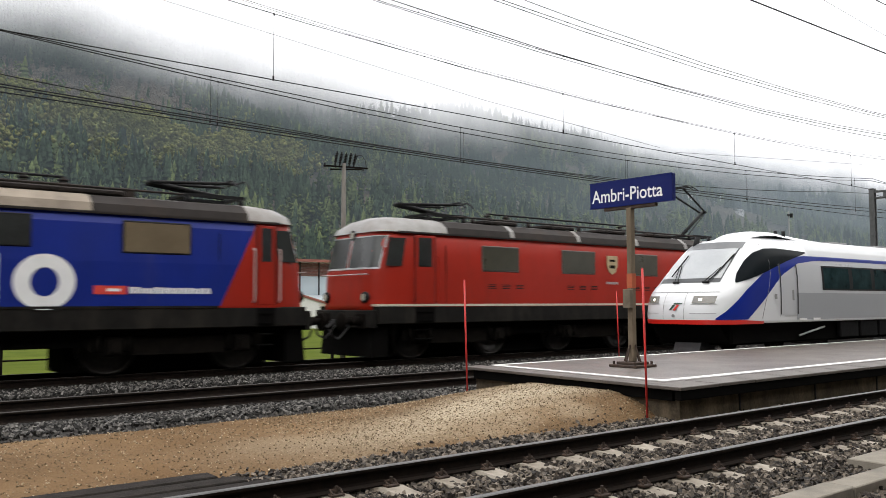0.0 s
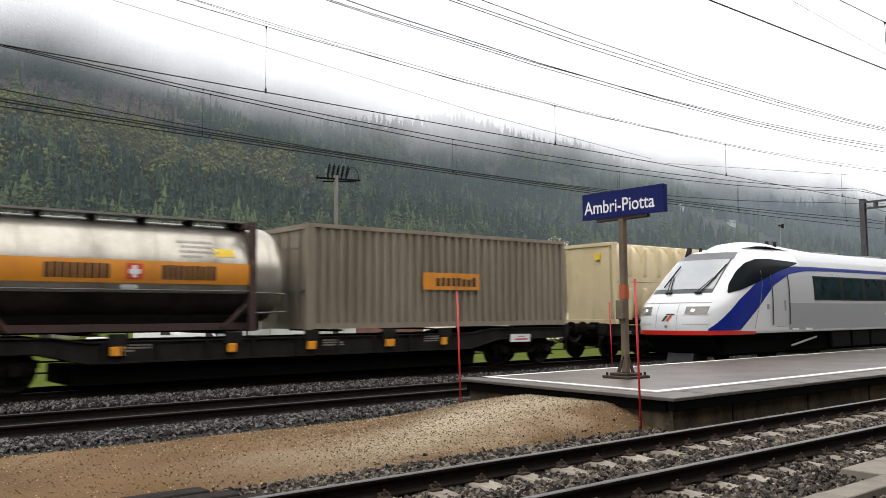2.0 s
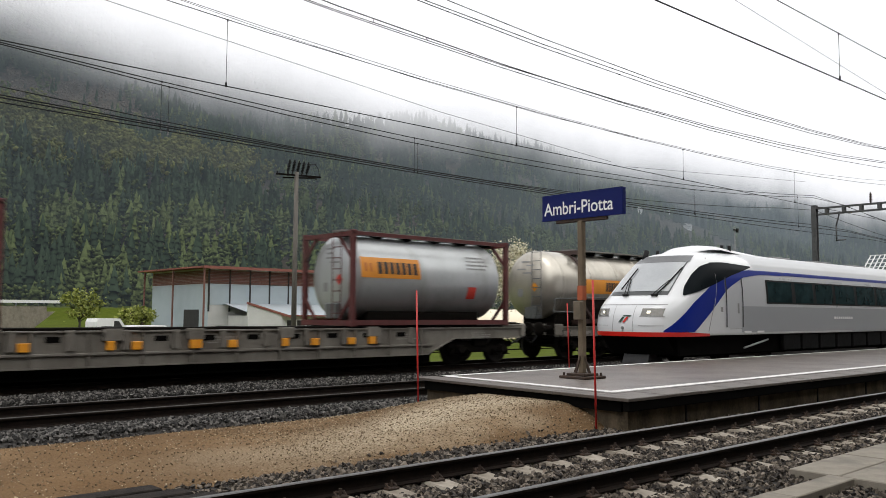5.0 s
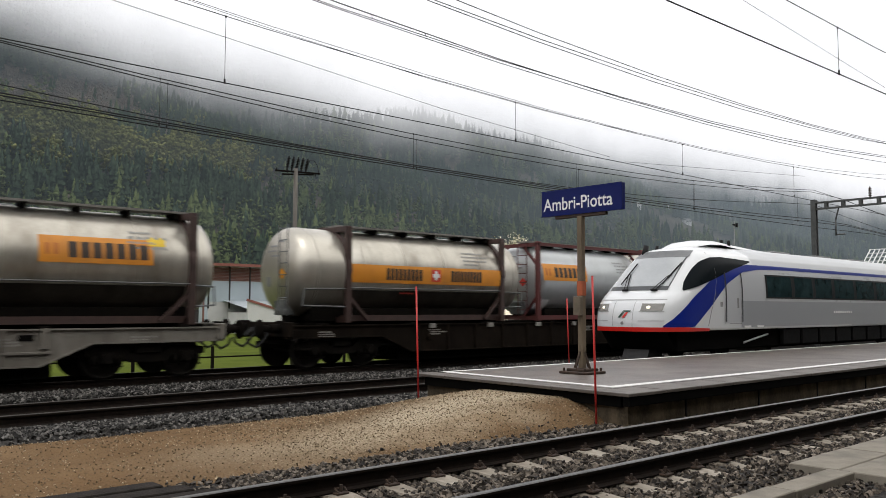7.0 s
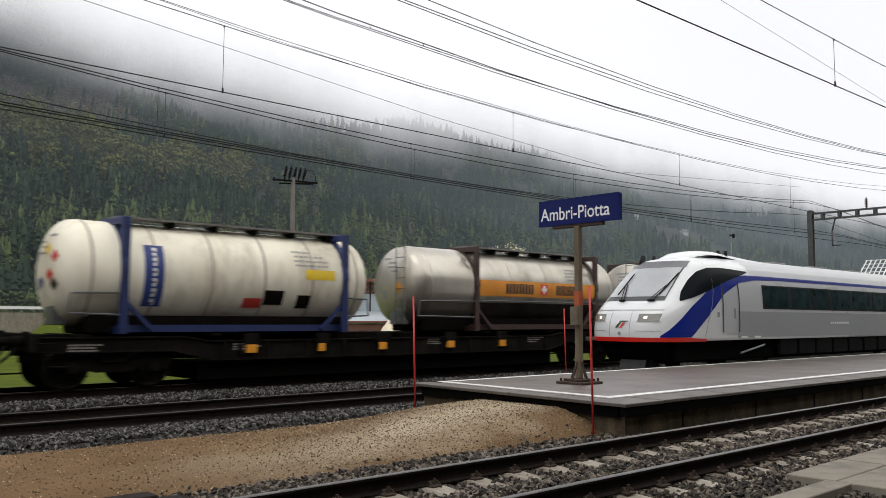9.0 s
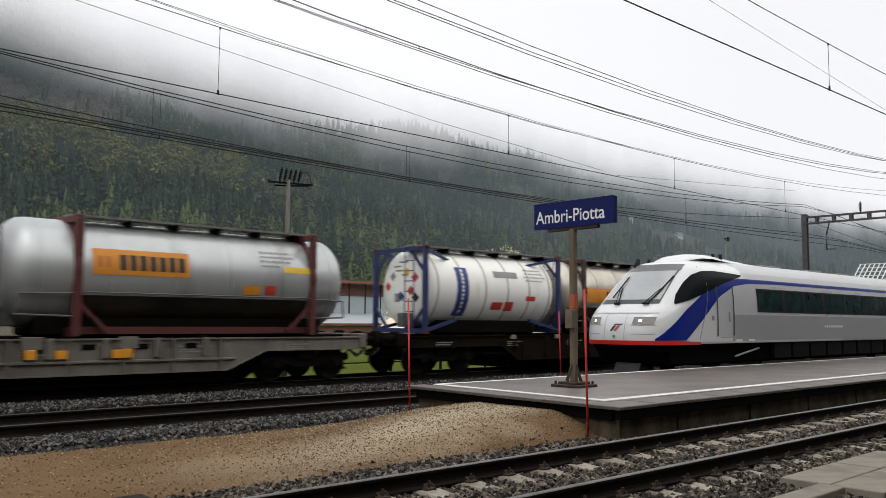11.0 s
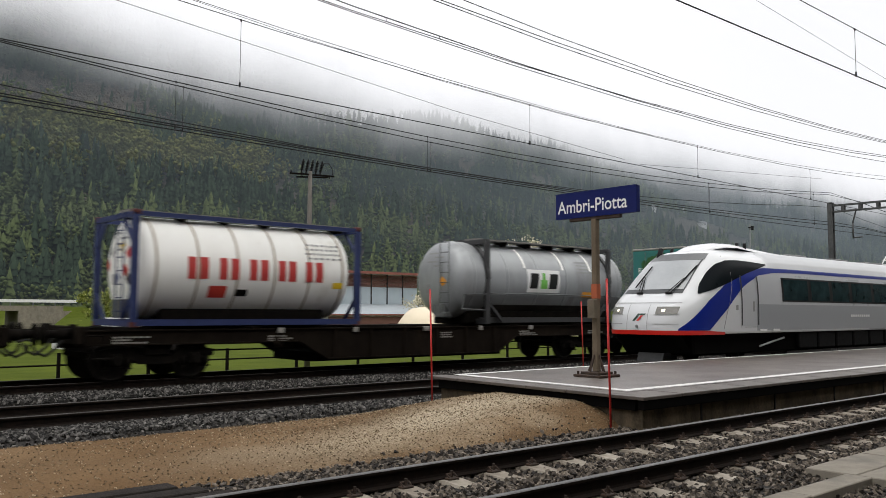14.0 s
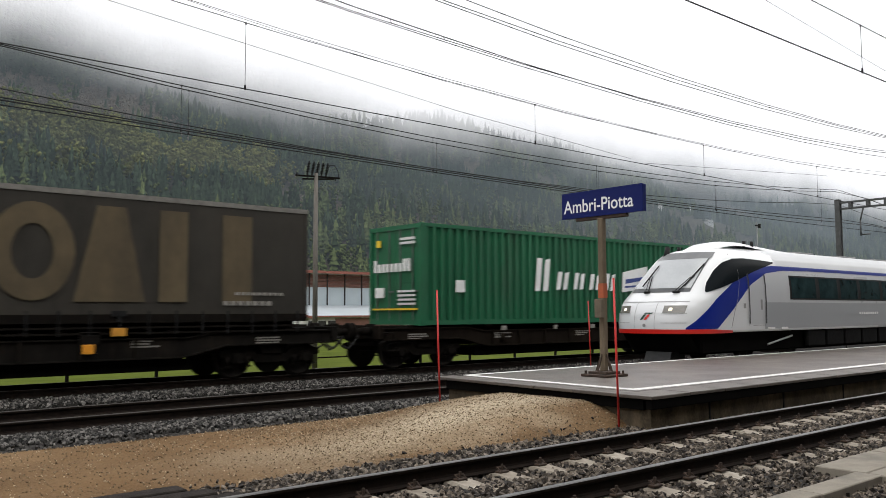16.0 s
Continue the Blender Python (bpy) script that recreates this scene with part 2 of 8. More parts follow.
# ---------------------------------------------------------------- mesh helpers
class M:
    """A growing mesh: vertices and faces, with a material slot index for each face."""

    def __init__(self):
        self.v, self.f, self.k, self.s = [], [], [], []

    def add(self, vs, fs, k=0, smooth=False):
        o = len(self.v)
        self.v += [tuple(p) for p in vs]
        for f in fs:
            self.f.append(tuple(i + o for i in f))
            self.k.append(k)
            self.s.append(smooth)
        return self

    def box(self, x0, x1, y0, y1, z0, z1, k=0, b=0.0):
        if b <= 0:
            v = [(x, y, z) for x in (x0, x1) for y in (y0, y1) for z in (z0, z1)]
            return self.add(v, [(0, 1, 3, 2), (4, 6, 7, 5), (0, 4, 5, 1), (2, 3, 7, 6), (0, 2, 6, 4), (1, 5, 7, 3)], k)
        b = min(b, (x1 - x0) * 0.45, (y1 - y0) * 0.45, (z1 - z0) * 0.45)
        v = []
        for x, sx in ((x0, 1), (x1, -1)):
            for y, sy in ((y0, 1), (y1, -1)):
                for z, sz in ((z0, 1), (z1, -1)):
                    v += [(x, y + sy * b, z + sz * b), (x + sx * b, y, z + sz * b), (x + sx * b, y + sy * b, z)]
        c = lambda i, j, q, a: ((i * 2 + j) * 2 + q) * 3 + a
        fs = []
        for i in (0, 1):
            q = [c(i, 0, 0, 0), c(i, 0, 1, 0), c(i, 1, 1, 0), c(i, 1, 0, 0)]
            fs.append(tuple(q if i == 0 else q[::-1]))
            q = [c(0, i, 0, 1), c(1, i, 0, 1), c(1, i, 1, 1), c(0, i, 1, 1)]
            fs.append(tuple(q if i == 0 else q[::-1]))
            q = [c(0, 0, i, 2), c(0, 1, i, 2), c(1, 1, i, 2), c(1, 0, i, 2)]
            fs.append(tuple(q if i == 0 else q[::-1]))
        for i in (0, 1):
            for j in (0, 1):
                fs.append((c(i, j, 0, 0), c(i, j, 1, 0), c(i, j, 1, 1), c(i, j, 0, 1)))
                fs.append((c(i, 0, j, 0), c(i, 1, j, 0), c(i, 1, j, 2), c(i, 0, j, 2)))
                fs.append((c(0, i, j, 1), c(1, i, j, 1), c(1, i, j, 2), c(0, i, j, 2)))
                for q in (0, 1):
                    fs.append((c(i, j, q, 0), c(i, j, q, 1), c(i, j, q, 2)))
        return self.add(v, fs, k)

    def rod(self, p, q, r, n=8, k=0, r2=None, caps=True):
        p, q = Vector(p), Vector(q)
        r2 = r if r2 is None else r2
        w = (q - p).normalized()
        u = w.orthogonal().normalized()
        t = w.cross(u)
        vs = []
        for c, rr in ((p, r), (q, r2)):
            for i in range(n):
                a = 2 * math.pi * i / n
                vs.append(c + (u * math.cos(a) + t * math.sin(a)) * rr)
        fs = [(i, (i + 1) % n, n + (i + 1) % n, n + i) for i in range(n)]
        self.add(vs, fs, k, n > 6)
        if caps:
            self.add(vs[:n], [tuple(range(n))[::-1]], k)
            self.add(vs[n:], [tuple(range(n))], k)
        return self

    def path(self, pts, r, n=6, k=0):
        for a, b in zip(pts, pts[1:]):
            self.rod(a, b, r, n, k)
        return self

    def beam(self, p, q, w, h, k=0):
        """A rectangular bar from p to q, w across and h high."""
        p, q = Vector(p), Vector(q)
        d = (q - p).normalized()
        u = d.cross(Vector((0, 0, 1)))
        u = u.normalized() if u.length > 1e-4 else Vector((0, 1, 0))
        t = u.cross(d)
        vs = [c + u * (i * w / 2) + t * (j * h / 2) for c in (p, q) for i, j in ((-1, -1), (1, -1), (1, 1), (-1, 1))]
        return self.add(vs, [(0, 1, 2, 3), (7, 6, 5, 4), (0, 4, 5, 1), (1, 5, 6, 2), (2, 6, 7, 3), (3, 7, 4, 0)], k)

    def prism(self, outline, y0, y1, k=0):
        """An outline of (x, z), pushed from y0 to y1."""
        n = len(outline)
        vs = [(x, y0, z) for x, z in outline] + [(x, y1, z) for x, z in outline]
        return self.add(vs, [tuple(range(n)), tuple(range(2 * n - 1, n - 1, -1))] + [(i, n + i, n + (i + 1) % n, (i + 1) % n) for i in range(n)], k)

    def loft(self, rings, k=0, smooth=True, close=True, caps=False):
        n = len(rings[0])
        vs = [p for r in rings for p in r]
        fs = []
        for j in range(len(rings) - 1):
            for i in range(n if close else n - 1):
                fs.append((j * n + i, j * n + (i + 1) % n, (j + 1) * n + (i + 1) % n, (j + 1) * n + i))
        self.add(vs, fs, k, smooth)
        if caps:
            self.add(rings[0], [tuple(range(n))[::-1]], k)
            self.add(rings[-1], [tuple(range(n))], k)
        return self

    def lathe_x(self, prof, cy, cz, n=28, k=0, smooth=True):
        """A body turned about a line along x: prof is rows of (x, radius)."""
        rings = [[(x, cy + r * math.cos(2 * math.pi * i / n), cz + r * math.sin(2 * math.pi * i / n)) for i in range(n)] for x, r in prof]
        return self.loft(rings, k, smooth, True, True)

    def lathe_y(self, prof, cx, cz, n=20, k=0):
        rings = [[(cx + r * math.cos(2 * math.pi * i / n), y, cz + r * math.sin(2 * math.pi * i / n)) for i in range(n)] for y, r in prof]
        return self.loft(rings, k, True, True, True)

    def sheet(self, fn, nu, nv, k=0, smooth=True):
        vs = [fn(i / nu, j / nv) for j in range(nv + 1) for i in range(nu + 1)]
        fs = [(j * (nu + 1) + i, j * (nu + 1) + i + 1, (j + 1) * (nu + 1) + i + 1, (j + 1) * (nu + 1) + i) for j in range(nv) for i in range(nu)]
        return self.add(vs, fs, k, smooth)

    def mesh(self, name, mats):
        me = bpy.data.meshes.new(name)
        me.from_pydata(self.v, [], self.f)
        for m in (mats if isinstance(mats, (list, tuple)) else [mats]):
            me.materials.append(m)
        me.polygons.foreach_set("material_index", self.k)
        me.polygons.foreach_set("use_smooth", self.s)
        bm = bmesh.new()
        bm.from_mesh(me)
        bmesh.ops.remove_doubles(bm, verts=bm.verts, dist=1e-5)
        if len(bm.faces) < 20000:
            bmesh.ops.recalc_face_normals(bm, faces=bm.faces)
        bm.to_mesh(me)
        bm.free()
        return me


def part(name, m, material, parent=None, label="", at=None):
    """Links a mesh as one object, under a thing or a part."""
    ob = new(name, m.mesh(name, material) if isinstance(m, M) else m)
    if parent is not None:
        ob.parent = parent
    if at is not None:
        ob.matrix_basis = at
    return tagged(ob, label)


def thing(name, label, category, at, group="", kind=""):
    ob = new(name)
    ob.empty_display_size = 0.2
    ob.matrix_basis = at
    return tagged(ob, label, category, group, kind)


def structure(name, m, material, label="", at=None):
    ob = part(name, m, material, None, label, at)
    return tagged(ob, kind="structure")


def lettering(body, size, material, name, parent, at, depth=0.003, squeeze=1.0):
    """Words in the built-in font as a thin mesh."""
    cu = bpy.data.curves.new(name, "FONT")
    cu.body, cu.size, cu.extrude = body, size, depth
    cu.offset = size * 0.009
    cu.align_x, cu.align_y = "CENTER", "CENTER"
    tmp = bpy.data.objects.new(name, cu)
    me = bpy.data.meshes.new_from_object(tmp)
    bpy.data.objects.remove(tmp)
    me.transform(Matrix.Diagonal((squeeze, 1, 1, 1)))
    me.materials.clear()
    me.materials.append(material)
    return tagged_part(name, me, parent, at)


def tagged_part(name, me, parent, at):
    ob = new(name, me)
    ob.parent = parent
    ob.matrix_basis = at
    return ob


def bars(m, x0, x1, z0, z1, y, n, fill=0.7, k=0, rng=None):
    """A row of n upright bars that stands for words that cannot be read; on the plane y, facing -y."""
    w = (x1 - x0) / n
    for i in range(n):
        a = x0 + i * w + w * (1 - fill) / 2
        h = (z1 - z0) * (rng.uniform(0.75, 1.0) if rng else 1.0)
        m.box(a, a + w * fill, y, y + 0.004, z0, z0 + h, k)
    return m


# ---------------------------------------------------------------- ground, tracks, platform
NEAR, MIDDLE, FAR = 5.805, 13.9, 19.26          # centre lines of the three tracks
X0, X1 = -90.0, 320.0


def smooth(a, b, x):
    t = min(1.0, max(0.0, (x - a) / (b - a)))
    return t * t * (3 - 2 * t)


def build_ground():
    """One sheet from behind the camera to the foot of the valley wall and up it."""
    xs = [-1500, -900, -500, -250] + list(np.arange(-120, 400, 20.0)) + [450, 550, 700, 900, 1200, 1600, 2100, 2700, 3400]
    ys = [-600, -200, -60, -10, 2, 23.2, 24.5, 26, 30, 40, 60, 90, 130, 180, 240, 300, 350] + list(range(385, 1500, 35))
    vs = [(x, y, terrain(x, y)) for y in ys for x in xs]
    n = len(xs)
    fs = [(j * n + i, j * n + i + 1, (j + 1) * n + i + 1, (j + 1) * n + i) for j in range(len(ys) - 1) for i in range(n - 1)]
    m = M().add(vs, fs, 0, True)
    for i, f in enumerate(m.f):
        if min(m.v[j][1] for j in f) > 340:
            m.k[i] = 1
    structure("ground", m, [GRASS, FOREST_FLOOR], "green spring meadow running up into a forested valley wall")


def terrain(x, y):
    z = -0.62 if y > 23 else -0.5
    if y > 24:
        z = -0.62 - 0.35 * smooth(24, 60, y)
    if y > 340:
        d = y - 340
        n = noise.noise(Vector((x * 0.0026, y * 0.003, 0.3)))
        n2 = noise.noise(Vector((x * 0.009, y * 0.009, 5.3)))
        rise = 0.62 * d - 0.00012 * d * d
        z += max(0.0, rise) + (n * 60 + n2 * 16) * smooth(0, 260, d)
    return z


FOREST_FLOOR = mat("forest_floor", (0.045, 0.04, 0.03), (0.13, 0.11, 0.088), 0.95, 0, 0.05, 0.3, 0.3, spec=0.03)
build_ground()


def build_ballast(yc, half, name, top=-0.21, bed=BALLAST):
    m = M()
    nx, ny = 205, 14

    def f(u, v):
        x = X0 + (X1 - X0) * u
        w = (v - 0.5) * 2 * (half + 0.9)
        z = top - max(0.0, abs(w) - half) * 0.55
        return (x, yc + w, z + 0.02 * noise.noise(Vector((x * 3, w * 3, 1))))
    m.sheet(f, nx, ny)
    structure(name, m, bed, "dark grey crushed stone ballast bed")


build_ballast(NEAR - 0.5, 2.6, "ballast_bed_near")
build_ballast(MIDDLE, 2.0, "ballast_bed_middle", -0.165)
# Darker copy of the ballast: shade at the far track is put into it.
build_ballast(FAR, 2.6, "ballast_bed_far", -0.165, mat("shaded_ballast_bed", (0.003, 0.0028, 0.0026), (0.026, 0.024, 0.022), 0.95, 0, 14, 26, 1.0, spec=0.05, grain=1.2))


def path_height(x, y):
    z = -0.17 + 0.02 * noise.noise(Vector((x * 0.8, y * 0.8, 3)))
    z += 0.30 * smooth(6.0, 10.3, x) * smooth(7.6, 8.7, y) * (1 - smooth(10.4, 11.6, y))
    z -= 0.28 * (1 - smooth(7.3, 8.1, y)) + 0.12 * smooth(11.3, 12.1, y)
    return z


def build_path():
    m = M()
    m.sheet(lambda u, v: (-30 + 41.6 * u, 7.35 + 4.9 * v, path_height(-30 + 41.6 * u, 7.35 + 4.9 * v)), 150, 28)
    structure("gravel_path", m, GRAVEL, "trodden path of wet brown fine gravel")


build_path()


def rail_profile():
    h = [(-0.075, -0.172), (0.075, -0.172), (0.075, -0.160), (0.02, -0.145), (0.009, -0.125), (0.009, -0.055), (0.03, -0.042), (0.036, -0.03), (0.036, -0.008), (0.026, 0.0),
         (-0.026, 0.0), (-0.036, -0.008), (-0.036, -0.03), (-0.03, -0.042), (-0.009, -0.055), (-0.009, -0.125), (-0.02, -0.145), (-0.075, -0.160)]
    return h


def build_rail(y, head):
    m = M()
    prof = rail_profile()
    n = len(prof)
    xs = [X0, -20, 0, 20, 60, 140, X1]
    m.loft([[(x, y + a, b) for a, b in prof] for x in xs], 0, False, True, True)
    for i, f in enumerate(m.f):
        if len(f) == 4 and all(m.v[j][2] > -0.009 for j in f):
            m.k[i] = 1
    return structure("rail", m, [RAIL_SIDE, head], "steel rail with rusty web and worn head")


for yc in (NEAR, MIDDLE, FAR):
    for side in (-0.7525, 0.7525):
        build_rail(yc + side, RAIL_TOP if yc == NEAR else RAIL_DULL)


def sleeper_mesh():
    m = M()
    st = [(-1.28, 0.15, -0.21), (-1.0, 0.15, -0.195), (-0.6, 0.15, -0.172), (-0.42, 0.14, -0.186), (0.0, 0.11, -0.20), (0.42, 0.14, -0.186), (0.6, 0.15, -0.172), (1.0, 0.15, -0.195), (1.28, 0.15, -0.21)]
    m.loft([[(-w, y, -0.34), (w, y, -0.34), (w * 0.93, y, z - 0.03), (w * 0.8, y, z), (-w * 0.8, y, z), (-w * 0.93, y, z - 0.03)] for y, w, z in st], 0, False, True, True)
    return m.mesh("sleeper", SLEEPER)


def clip_mesh():
    m = M()
    m.box(-0.07, 0.07, 0.085, 0.17, -0.178, -0.150, b=0.008)
    m.path([(-0.05, 0.15, -0.15), (-0.055, 0.1, -0.118), (-0.03, 0.075, -0.128), (0.03, 0.075, -0.128), (0.055, 0.1, -0.118), (0.05, 0.15, -0.15)], 0.009, 5)
    m.rod((0, 0.125, -0.16), (0, 0.125, -0.085), 0.016, 6)
    return m.mesh("rail_clip", RUST)


def build_sleepers():
    sm, cm = sleeper_mesh(), clip_mesh()
    k = 0
    for yc, a, b, clips in ((NEAR, -12.0, 75.0, True),):
        x = a + 0.38
        while x < b:
            s = tagged(new("sleeper", sm), "pale concrete railway sleeper bedded in ballast", "sleeper", "sleepers of a track", "structure")
            s.matrix_basis = pose(x, yc, random.uniform(-0.004, 0.004), 0, 0, random.uniform(-0.5, 0.5))
            if clips and 2 < x < 30:
                for ry in (-0.7525, 0.7525):
                    for flip in (0, 180):
                        c = new("rail_clip", cm)
                        c.parent = s
                        c.matrix_basis = pose(0, ry, 0, 0, 0, flip)
            x += 0.6
            k += 1


build_sleepers()


def back_wall():
    """A plain unseen wall, added behind the camera to keep out low sky light."""
    structure("wall_back", M().box(-70, 90, -6.6, -6.0, -0.5, 15.0).box(-70, 90, -7.5, -5.0, 14.8, 15.1), mat("plain_wall", (0.13, 0.12, 0.11), (0.10, 0.095, 0.085), 0.9, 0, 0.5, 20, 0.1), "plain dark wall added out of view to block low sky")


back_wall()
structure("pavement", M().box(-60, 80, -6.0, 1.4, -0.5, -0.38), ASPHALT, "plain dark asphalt strip beside the tracks")


# platform between the near and the middle track
PZ = 0.30


def skew(x, y):
    return x + (y - 7.3) * 0.05


def build_platform():
    e = 10.32
    base = structure("platform", M().add(
        [(skew(e + .12, 7.42), 7.42, -0.5), (150, 7.42, -0.5), (150, 12.2, -0.5), (skew(e + .12, 12.2), 12.2, -0.5), (skew(e + .12, 7.42), 7.42, 0.14), (150, 7.42, 0.14), (150, 12.2, 0.14), (skew(e + .12, 12.2), 12.2, 0.14)],
        [(0, 1, 2, 3), (4, 7, 6, 5), (0, 4, 5, 1), (1, 5, 6, 2), (2, 6, 7, 3), (3, 7, 4, 0)]), CONCRETE_OLD, "low station platform with stained concrete wall")
    top = M().add([(skew(e + .45, 7.95), 7.95, 0.1), (150, 7.95, 0.1), (150, 12.1, 0.1), (skew(e + .45, 12.1), 12.1, 0.1), (skew(e + .45, 7.95), 7.95, PZ), (150, 7.95, PZ), (150, 12.1, PZ), (skew(e + .45, 12.1), 12.1, PZ)],
                  [(0, 1, 2, 3), (4, 7, 6, 5), (0, 4, 5, 1), (1, 5, 6, 2), (2, 6, 7, 3), (3, 7, 4, 0)])
    part("paving", top, ASPHALT, base, "damp grey asphalt paving")
    # coping slabs along the near edge, the end and the far edge
    me = M().box(0, 0.992, 0, 0.64, 0.245, PZ - 0.003, b=0.008).mesh("coping_slab", COPING)
    me2 = M().box(0, 0.992, 0, 0.34, 0.245, PZ - 0.003, b=0.008).mesh("coping_slab", COPING)
    x = e
    while x < 60:
        c = new("coping_slab", me)
        c.parent = base
        c.matrix_basis = pose(x, 7.3 + random.uniform(-0.006, 0.006), random.uniform(-0.003, 0.003))
        if x > e + 0.5:
            c = new("coping_slab", me2)
            c.parent = base
            c.matrix_basis = pose(x, 12.105, random.uniform(-0.003, 0.003))
        x += 1.0
    me3 = M().box(0, 0.46, 0, 0.9, 0.245, PZ - 0.003, b=0.008).mesh("coping_slab", COPING)
    y = 7.95
    while y < 12.3:
        c = new("coping_slab", me3)
        c.parent = base
        c.matrix_basis = pose(skew(e, y) - 0.01, y, 0, 0, 0, -2.9)
        y += 0.908
    line = M()
    q = lambda x0, y0, x1, y1, w: line.add([(x0, y0, PZ + .004), (x1, y1, PZ + .004), (x1, y1 + w, PZ + .004), (x0, y0 + w, PZ + .004)], [(0, 1, 2, 3)])
    q(skew(e + .62, 8.0), 8.02, 150, 8.02, 0.2)
    q(skew(e + .75, 12.2), 12.16, 150, 12.16, 0.17)
    line.add([(skew(e + .55, 8.02), 8.02, PZ + .0045), (skew(e + .75, 8.02), 8.02, PZ + .0045), (skew(e + .72, 12.3), 12.3, PZ + .0045), (skew(e + .52, 12.3), 12.3, PZ + .0045)], [(0, 1, 2, 3)])
    part("safety_line", line, WHITE_LINE, base, "worn white painted safety line")
    # Near-black strip holds the stain and shade of the face under the coping.
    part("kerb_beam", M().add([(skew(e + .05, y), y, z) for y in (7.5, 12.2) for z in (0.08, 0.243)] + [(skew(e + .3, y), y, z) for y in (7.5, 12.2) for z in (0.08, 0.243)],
                              [(0, 1, 3, 2), (4, 6, 7, 5), (0, 2, 6, 4), (1, 5, 7, 3), (0, 4, 5, 1), (2, 3, 7, 6)]), UNDER, base, "near-black strip for stain and shade under the coping")
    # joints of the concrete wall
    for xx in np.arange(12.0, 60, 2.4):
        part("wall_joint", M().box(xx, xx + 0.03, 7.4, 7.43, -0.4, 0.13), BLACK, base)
    part("kerb_beam", M().box(e + 0.03, 150, 7.32, 7.44, 0.10, 0.243, b=0.01), UNDER, base, "near-black strip for stain and shade under the coping")


build_platform()


def build_stones(name, boxes, size, material, height, label, seed):
    """Loose broken stones, many, joined."""
    rg = np.random.default_rng(seed)
    V, F = [], []
    base = np.array([(x, y, z) for x in (-1, 1) for y in (-1, 1) for z in (-1, 1)], float) * 0.62
    quad = [(0, 1, 3, 2), (4, 6, 7, 5), (0, 4, 5, 1), (2, 3, 7, 6), (0, 2, 6, 4), (1, 5, 7, 3)]
    o = 0
    for x0, x1, y0, y1, dens in boxes:
        n = int((x1 - x0) * (y1 - y0) * dens)
        xs, ys = rg.uniform(x0, x1, n), rg.uniform(y0, y1, n)
        for x, y in zip(xs, ys):
            z = height(x, y)
            if z is None:
                continue
            s = size * rg.uniform(0.55, 1.35)
            q, r = np.linalg.qr(rg.normal(size=(3, 3)))
            p = (base * rg.uniform(0.55, 1.15, (8, 3)) * np.array([1.15, 0.85, 0.65]) * s) @ q + (x, y, z + s * 0.25)
            V.append(p)
            F += [(a + o, b + o, c + o, d + o) for a, b, c, d in quad]
            o += 8
    me = bpy.data.meshes.new(name)
    me.from_pydata(np.concatenate(V).tolist(), [], F)
    me.materials.append(material)
    ob = new(name, me)
    return tagged(ob, label, "stones", kind="stuff")


def ballast_height(yc, half, top):
    def f(x, y):
        w = abs(y - yc)
        return top - max(0.0, w - half) * 0.55
    return f


def near_height(x, y):
    """Ballast lies higher in the middle of the track, over the waists of the sleepers, and leaves most of their tops bare beside the rails."""
    off = (x + 11.62) % 0.6
    if min(off, 0.6 - off) < 0.125 and 0.32 < abs(y - NEAR) < 1.15 and (math.sin(x * 97.3 + y * 61.7) > -0.9):
        return None
    return ballast_height(NEAR - 0.5, 2.6, -0.215)(x, y) + 0.028 * max(0.0, 1 - abs(y - NEAR + 0.1) / 0.5)


build_stones("ballast_stones", [(1.5, 14, 3.2, 8.0, 420), (14, 26, 4.4, 7.4, 240)], 0.038, STONE_BROWN, near_height, "loose dark grey broken ballast stones", 3)
build_stones("ballast_stones", [(1.5, 12, 11.2, 12.9, 380), (1.5, 14, 15.0, 18.2, 240), (14, 30, 15.2, 18.0, 90), (2, 24, 18.7, 19.8, 90), (2, 40, 20.5, 22.2, 30)], 0.038, STONE,
             lambda x, y: ballast_height(MIDDLE, 2.0, -0.17)(x, y) if y < 16.4 else ballast_height(FAR, 2.6, -0.17)(x, y), "loose dark grey broken ballast stones", 4)
build_stones("ballast_stones", [(2.0, 10.3, 7.35, 7.75, 140), (2.0, 10.3, 7.6, 7.9, 60), (2.0, 10.3, 7.8, 8.1, 12)], 0.028, STONE_BROWN, lambda x, y: path_height(x, y) + 0.005, "loose dark broken stones spilled over the path edge", 6)
build_stones("path_pebbles", [(0.5, 11.2, 7.6, 11.6, 130), (5.5, 10.9, 7.9, 11.4, 190)], 0.013, PEBBLE, path_height, "small pale pebbles strewn on the path", 5)


def build_slabs():
    """Concrete cable-duct slabs beside the near track."""
    for x, y, l, w, a in ((8.90, 3.73, 1.42, 0.52, 1), (8.88, 3.19, 1.42, 0.52, 1), (10.36, 3.76, 1.42, 0.52, 1), (10.34, 3.22, 1.42, 0.52, 1), (7.58, 3.555, 1.31, 0.265, 0.5), (6.26, 3.56, 1.3, 0.265, 0)):
        t = tagged(part("cover_slab", M().box(0, l, 0, w, -0.115, 0, b=0.010), CONCRETE), "pale concrete cover slab lying on ballast", "slab", "cover slabs")
        t.matrix_basis = pose(x, y, -0.115, random.uniform(-0.3, 0.3), random.uniform(-0.3, 0.3), a)


build_slabs()


